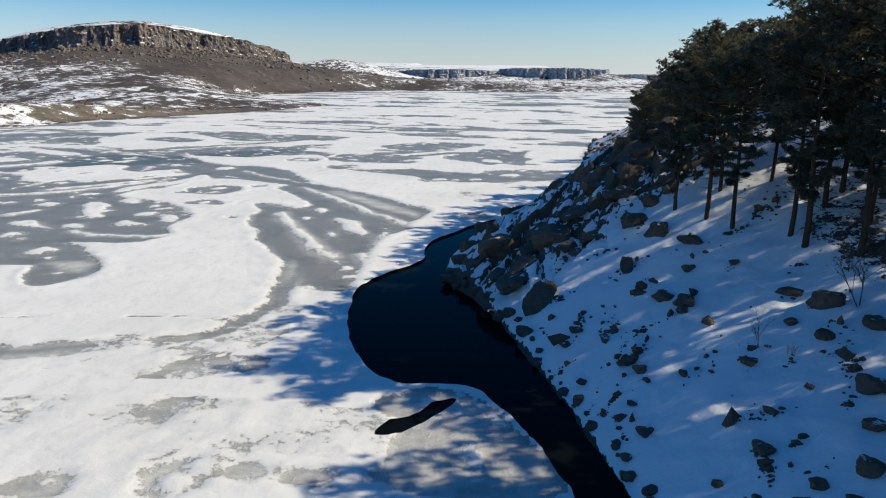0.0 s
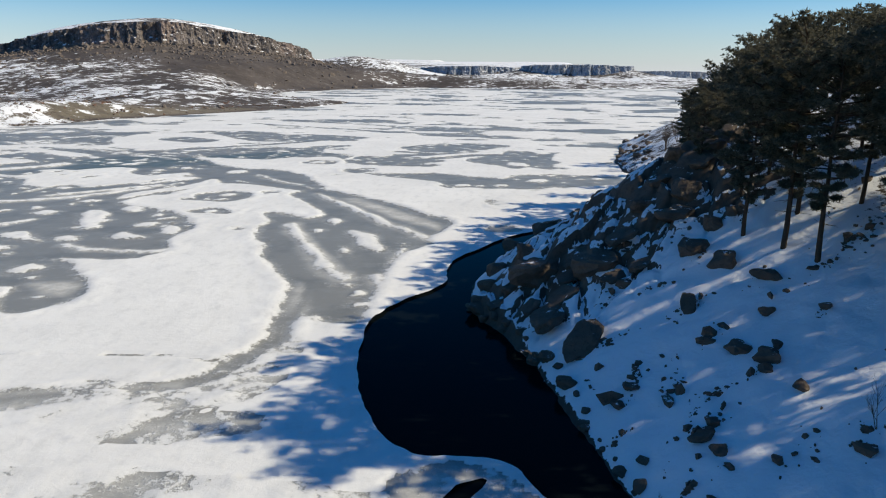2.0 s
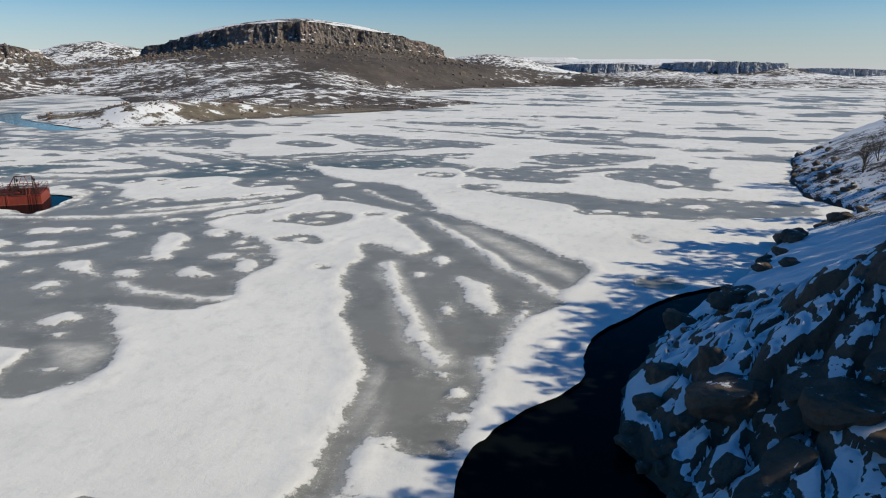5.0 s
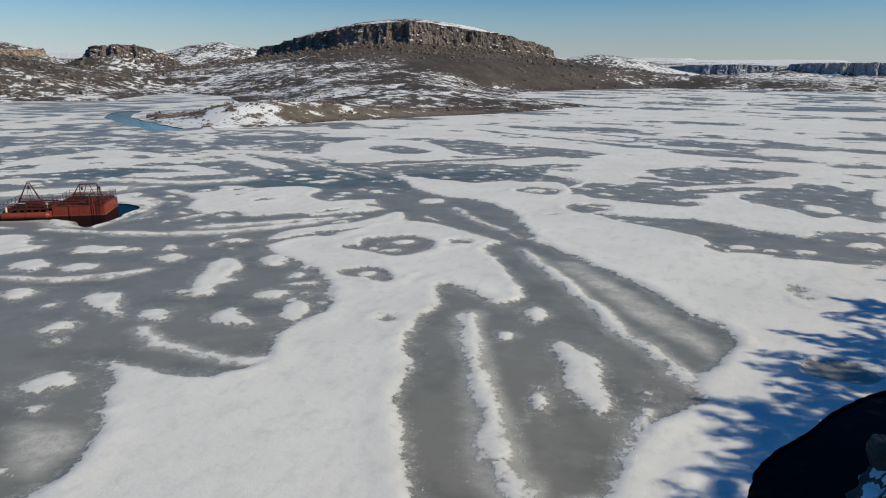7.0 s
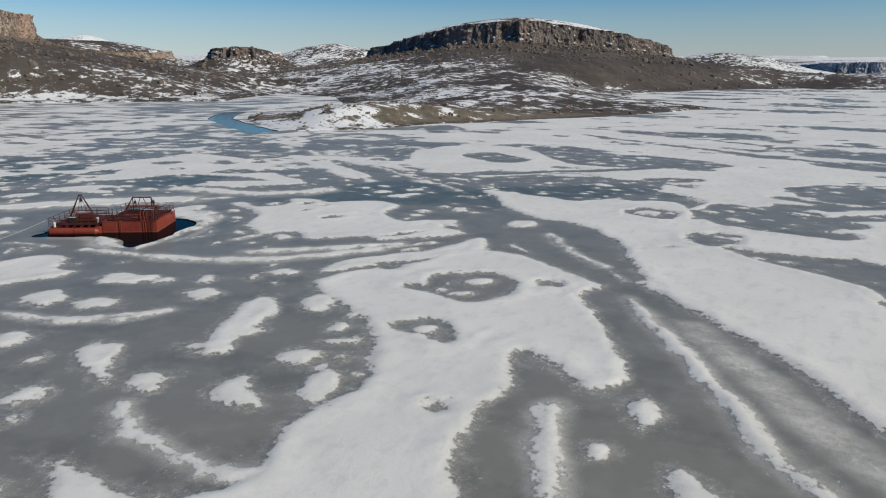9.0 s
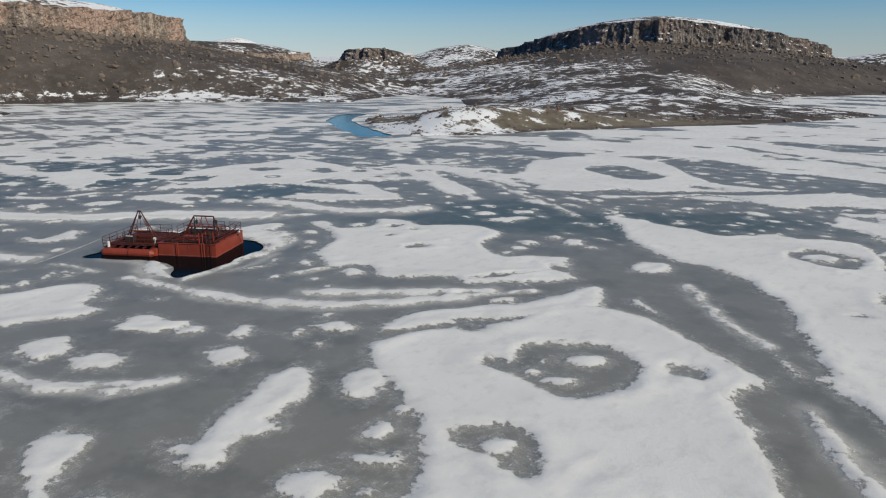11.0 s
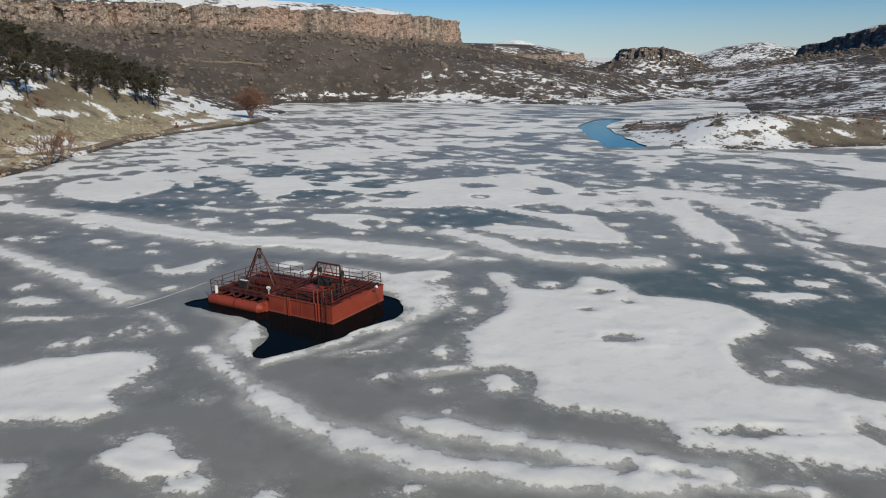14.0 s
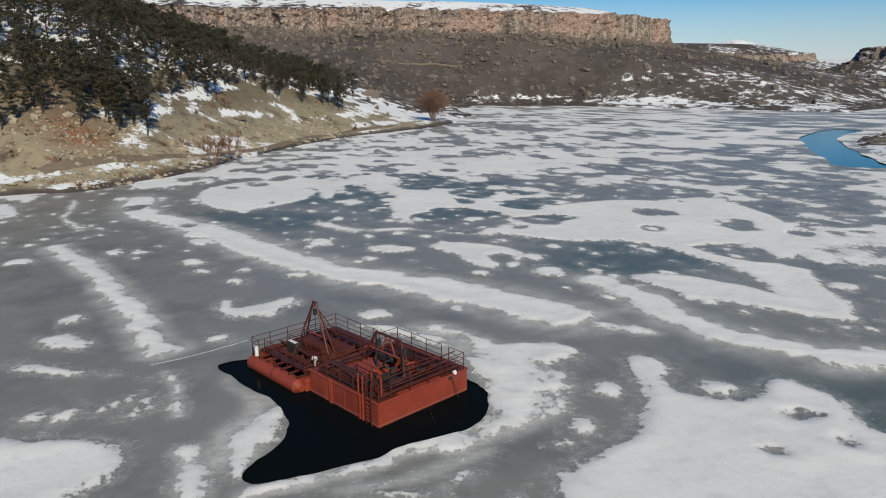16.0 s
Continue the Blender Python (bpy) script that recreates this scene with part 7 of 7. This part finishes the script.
        one("gantry_brace", lambda bm, ay=ay, side=side: tube(bm, (2.45, ay + 0.72 * side, 2.5), (3.05, ay + 0.72 * side, 2.5), 0.05, sides=6), RED, frame_a)
        one("guide_post", lambda bm, ay=ay: tube(bm, (2.75, ay, 0.6), (2.75, ay, 3.5), 0.06, sides=8), STEEL, frame_a, "dark steel guide post")
        one("chain_hoist", lambda bm, ax=ax, ay=ay, az=az: (tube(bm, (ax, ay - 0.25, az - 0.06), (ax, ay - 0.25, 1.3), 0.02, sides=5), tube(bm, (ax, ay - 0.25, az - 0.75), (ax, ay - 0.25, az - 0.4), 0.13, sides=8)), STEEL, frame_a, "dark chain hoist")
    for ya, yb in ((3.0, 2.6), (1.9, 2.3)):
        one("gantry_brace", lambda bm, ya=ya, yb=yb: tube(bm, (2.75, ya, 2.5), (2.75, yb, 3.55), 0.045, sides=6), RED, frame_a)
    one("gantry_brace", lambda bm: tube(bm, (2.75, 4.2, 2.5), (2.75, 0.65, 2.5), 0.055, sides=6), RED, frame_a)

    # boarding ladder on the side by the corner, and the timber-like fender posts beside it
    lad = one("ladder", lambda bm: [tube(bm, (-0.14, y, -0.35), (-0.14, y, D + 0.95), 0.028, sides=6) for y in (0.42, 0.86)], RED_DARK)
    for k in range(7):
        one("rung", lambda bm, k=k: tube(bm, (-0.14, 0.42, -0.1 + 0.24 * k), (-0.14, 0.86, -0.1 + 0.24 * k), 0.018, sides=5), RED_DARK, lad)
    for y in (0.42, 0.86):
        one("grab_hoop", lambda bm, y=y: [tube(bm, a, b, 0.024, sides=6) for a, b in (((-0.14, y, D + 0.95), (0.02, y, D + 1.05)), ((0.02, y, D + 1.05), (0.3, y, D + 1.05)), ((0.3, y, D + 1.05), (0.3, y, D)))], RED_DARK, lad)
    for y in (1.25, 1.5, 4.05, 4.2):
        one("fender_post", lambda bm, y=y: box(bm, (-0.09, y - 0.045, -0.4), (-0.001, y + 0.045, D + 0.12), 0.012), RED)
    for x, y in ((0.08, 1.38), (0.08, 1.75), (0.62, 1.3), (0.62, 0.5)):
        one("bollard_post", lambda bm, x=x, y=y: tube(bm, (x, y, D), (x, y, D + 1.15), 0.05, sides=8), RED)
    one("spotlight", lambda bm: (tube(bm, (5.35, -0.06, D + 0.12), (5.35, -0.18, D + 0.18), 0.10, 0.13, sides=12), tube(bm, (5.35, 0.02, D), (5.35, 0.02, D + 0.2), 0.03)), WHITE_PAINT, label="white lamp housing")
    one("mooring_cleat", lambda bm: (box(bm, (5.0, -0.1, D - 0.22), (5.22, 0.0, D - 0.02), 0.02), tube(bm, (5.2, -0.1, D - 0.1), (5.45, -0.35, -0.1), 0.02)), STEEL)
    one("trailing_line", pipe((3.0, -0.03, D - 0.05), (2.75, -0.8, 0.55), (2.35, -1.75, -0.1), r=0.002), TWIG, label="thin pale line hanging into the water")

    # the open frame on pipe floats
    E0, E1, F0, F1, K = -0.45, 6.1, 6.25, 12.1, 0.72

    def pontoon(a, b, r=0.46):
        def build(bm):
            a0, b0 = Vector(a), Vector(b)
            way = (b0 - a0).normalized()
            tube(bm, a0, b0, r, sides=18, caps=False)
            tube(bm, a0 - way * 0.35, a0, r * 0.45, r, sides=18)
            tube(bm, b0, b0 + way * 0.35, r, r * 0.45, sides=18)
        return build

    for n, (a, b) in enumerate((((E0, F0 + 0.45, 0.18), (E0, F1 - 0.3, 0.18)), ((E1 - 0.4, F0 + 0.45, 0.18), (E1 - 0.4, F1 - 0.3, 0.18)))):
        f = one("pipe_float", pontoon(a, b), RED, label="red pipe float with rounded ends")
        one("float_band", lambda bm, a=a: tube(bm, (a[0], 9.0, 0.18), (a[0], 9.08, 0.18), 0.475, sides=18), RED_DARK, f)
    one("end_float", lambda bm: box(bm, (E0 + 0.2, F0 + 0.02, -0.3), (E1 - 0.6, F0 + 0.75, K - 0.06), 0.12), RED)
    one("end_float", lambda bm: box(bm, (E0 + 0.2, F1 - 0.9, -0.3), (E1 - 0.6, F1 - 0.3, K - 0.06), 0.12), RED)
    for k in range(7):
        y = F0 + 0.5 + k * 0.83
        one("deck_beam", lambda bm, y=y: box(bm, (E0 - 0.1, y - 0.06, K - 0.05), (E1, y + 0.06, K + 0.07), 0.01), RED_DARK)
    for y in (6.9, 7.3, 11.3, 11.6):
        one("deck_pipe", lambda bm, y=y: tube(bm, (0.0, y, K + 0.2), (5.6, y, K + 0.2), 0.07, sides=8), RED_DARK)
    for x in (1.35, 4.75):
        one("deck_pipe", lambda bm, x=x: tube(bm, (x, 6.8, K + 0.45), (x, 11.6, K + 0.45), 0.06, sides=8), RED_DARK)
    for x in (0.15, 0.8, 4.9, 5.5):
        one("walkway_plank", lambda bm, x=x: box(bm, (x, F0 + 0.3, K + 0.074), (x + 0.5, F1 - 0.2, K + 0.11), 0.01), RED_DARK)
    one("pump_deck", lambda bm: box(bm, (1.9, 7.7, 0.35), (4.4, 10.9, 0.98), 0.03), RED_DARK, label="dark red deck plate stained with rust")
    one("pump_body", lambda bm: (tube(bm, (2.5, 8.2, 1.2), (2.5, 9.6, 1.2), 0.36, sides=14), tube(bm, (3.5, 8.4, 1.15), (3.5, 10.2, 1.15), 0.26, sides=14), box(bm, (2.1, 9.9, 0.98), (3.0, 10.6, 1.4), 0.03)), RED_DARK, label="dark red pump casing stained with rust")
    one("control_box", lambda bm: box(bm, (1.2, 9.6, K + 0.11), (1.75, 10.5, 1.45), 0.03), STEEL)
    one("lid", lambda bm: box(bm, (1.3, 9.75, 1.452), (1.52, 10.5, 1.49), 0.01), WHITE_PAINT, label="pale sheet metal lid")
    railing("railing", ((-0.35, 12.0), (6.0, 12.0), (6.0, 7.9)), K, 1.0)
    railing("railing", ((-0.35, 12.0), (-0.35, 11.2)), K, 1.0)
    railing("inner_railing", ((0.0, 6.7), (0.0, 8.6)), K, 0.95)
    railing("inner_railing", ((1.75, 7.5), (1.75, 11.1), (4.5, 11.1), (4.5, 7.5)), K, 0.9)
    railing("inner_railing", ((0.05, 9.3), (0.05, 11.2)), K, 0.95)
    frame_b = one("gantry", lambda bm: tube(bm, (2.75, 9.35, 3.85), (2.75, 9.75, 3.85), 0.08, sides=8), RED_DARK)
    for x, y in ((2.5, 7.85), (3.0, 7.85), (2.5, 11.25), (3.0, 11.25)):
        one("gantry_leg", lambda bm, x=x, y=y: tube(bm, (x, y, K), (2.75, 9.55 + 0.15 * (y - 9.55) / 1.7, 3.85), 0.058, 0.05, sides=8), RED_DARK, frame_b)
    one("gantry_brace", lambda bm: tube(bm, (2.75, 8.4, 1.75), (2.75, 10.7, 1.75), 0.05, sides=6), RED, frame_b)
    for x in (1.0, 4.6):
        one("gantry_stay", lambda bm, x=x: tube(bm, (x, 9.55, K + 0.1), (2.75, 9.55, 3.75), 0.03, sides=6), RED_DARK, frame_b)
    one("chain_hoist", lambda bm: (tube(bm, (2.75, 9.55, 3.8), (2.75, 9.55, 1.2), 0.02, sides=5), tube(bm, (2.75, 9.55, 3.05), (2.75, 9.55, 3.4), 0.14, sides=8)), STEEL, frame_b, "dark chain hoist")
    one("fender", lambda bm: tube(bm, (-0.45, 11.3, K), (-0.45, 11.3, K + 0.62), 0.13, sides=10), WHITE_PAINT, label="white plastic fender")
    one("valve", lambda bm: (tube(bm, (0.9, 7.0, K + 0.11), (0.9, 7.0, K + 0.7), 0.06), tube(bm, (0.9, 6.9, K + 0.7), (0.9, 7.12, K + 0.7), 0.14, sides=10)), WHITE_PAINT, label="white valve wheel")
    bm = bmesh.new()
    a, b = Vector((-82.9 - 3.4, 101.9, 1.55)), Vector((-87.3, 95.9, 0.05))
    q = [a.lerp(b, t) - Vector((0, 0, 0.35 * t * (1 - t))) for t in [k / 10 for k in range(11)]]
    for p0, p1 in zip(q, q[1:]):
        tube(bm, p0, p1, 0.013, sides=5)
    tagged(link("mooring_rope", bm, WHITE_PAINT), "pale rope running from the barge to the ice", "rope")


barge()
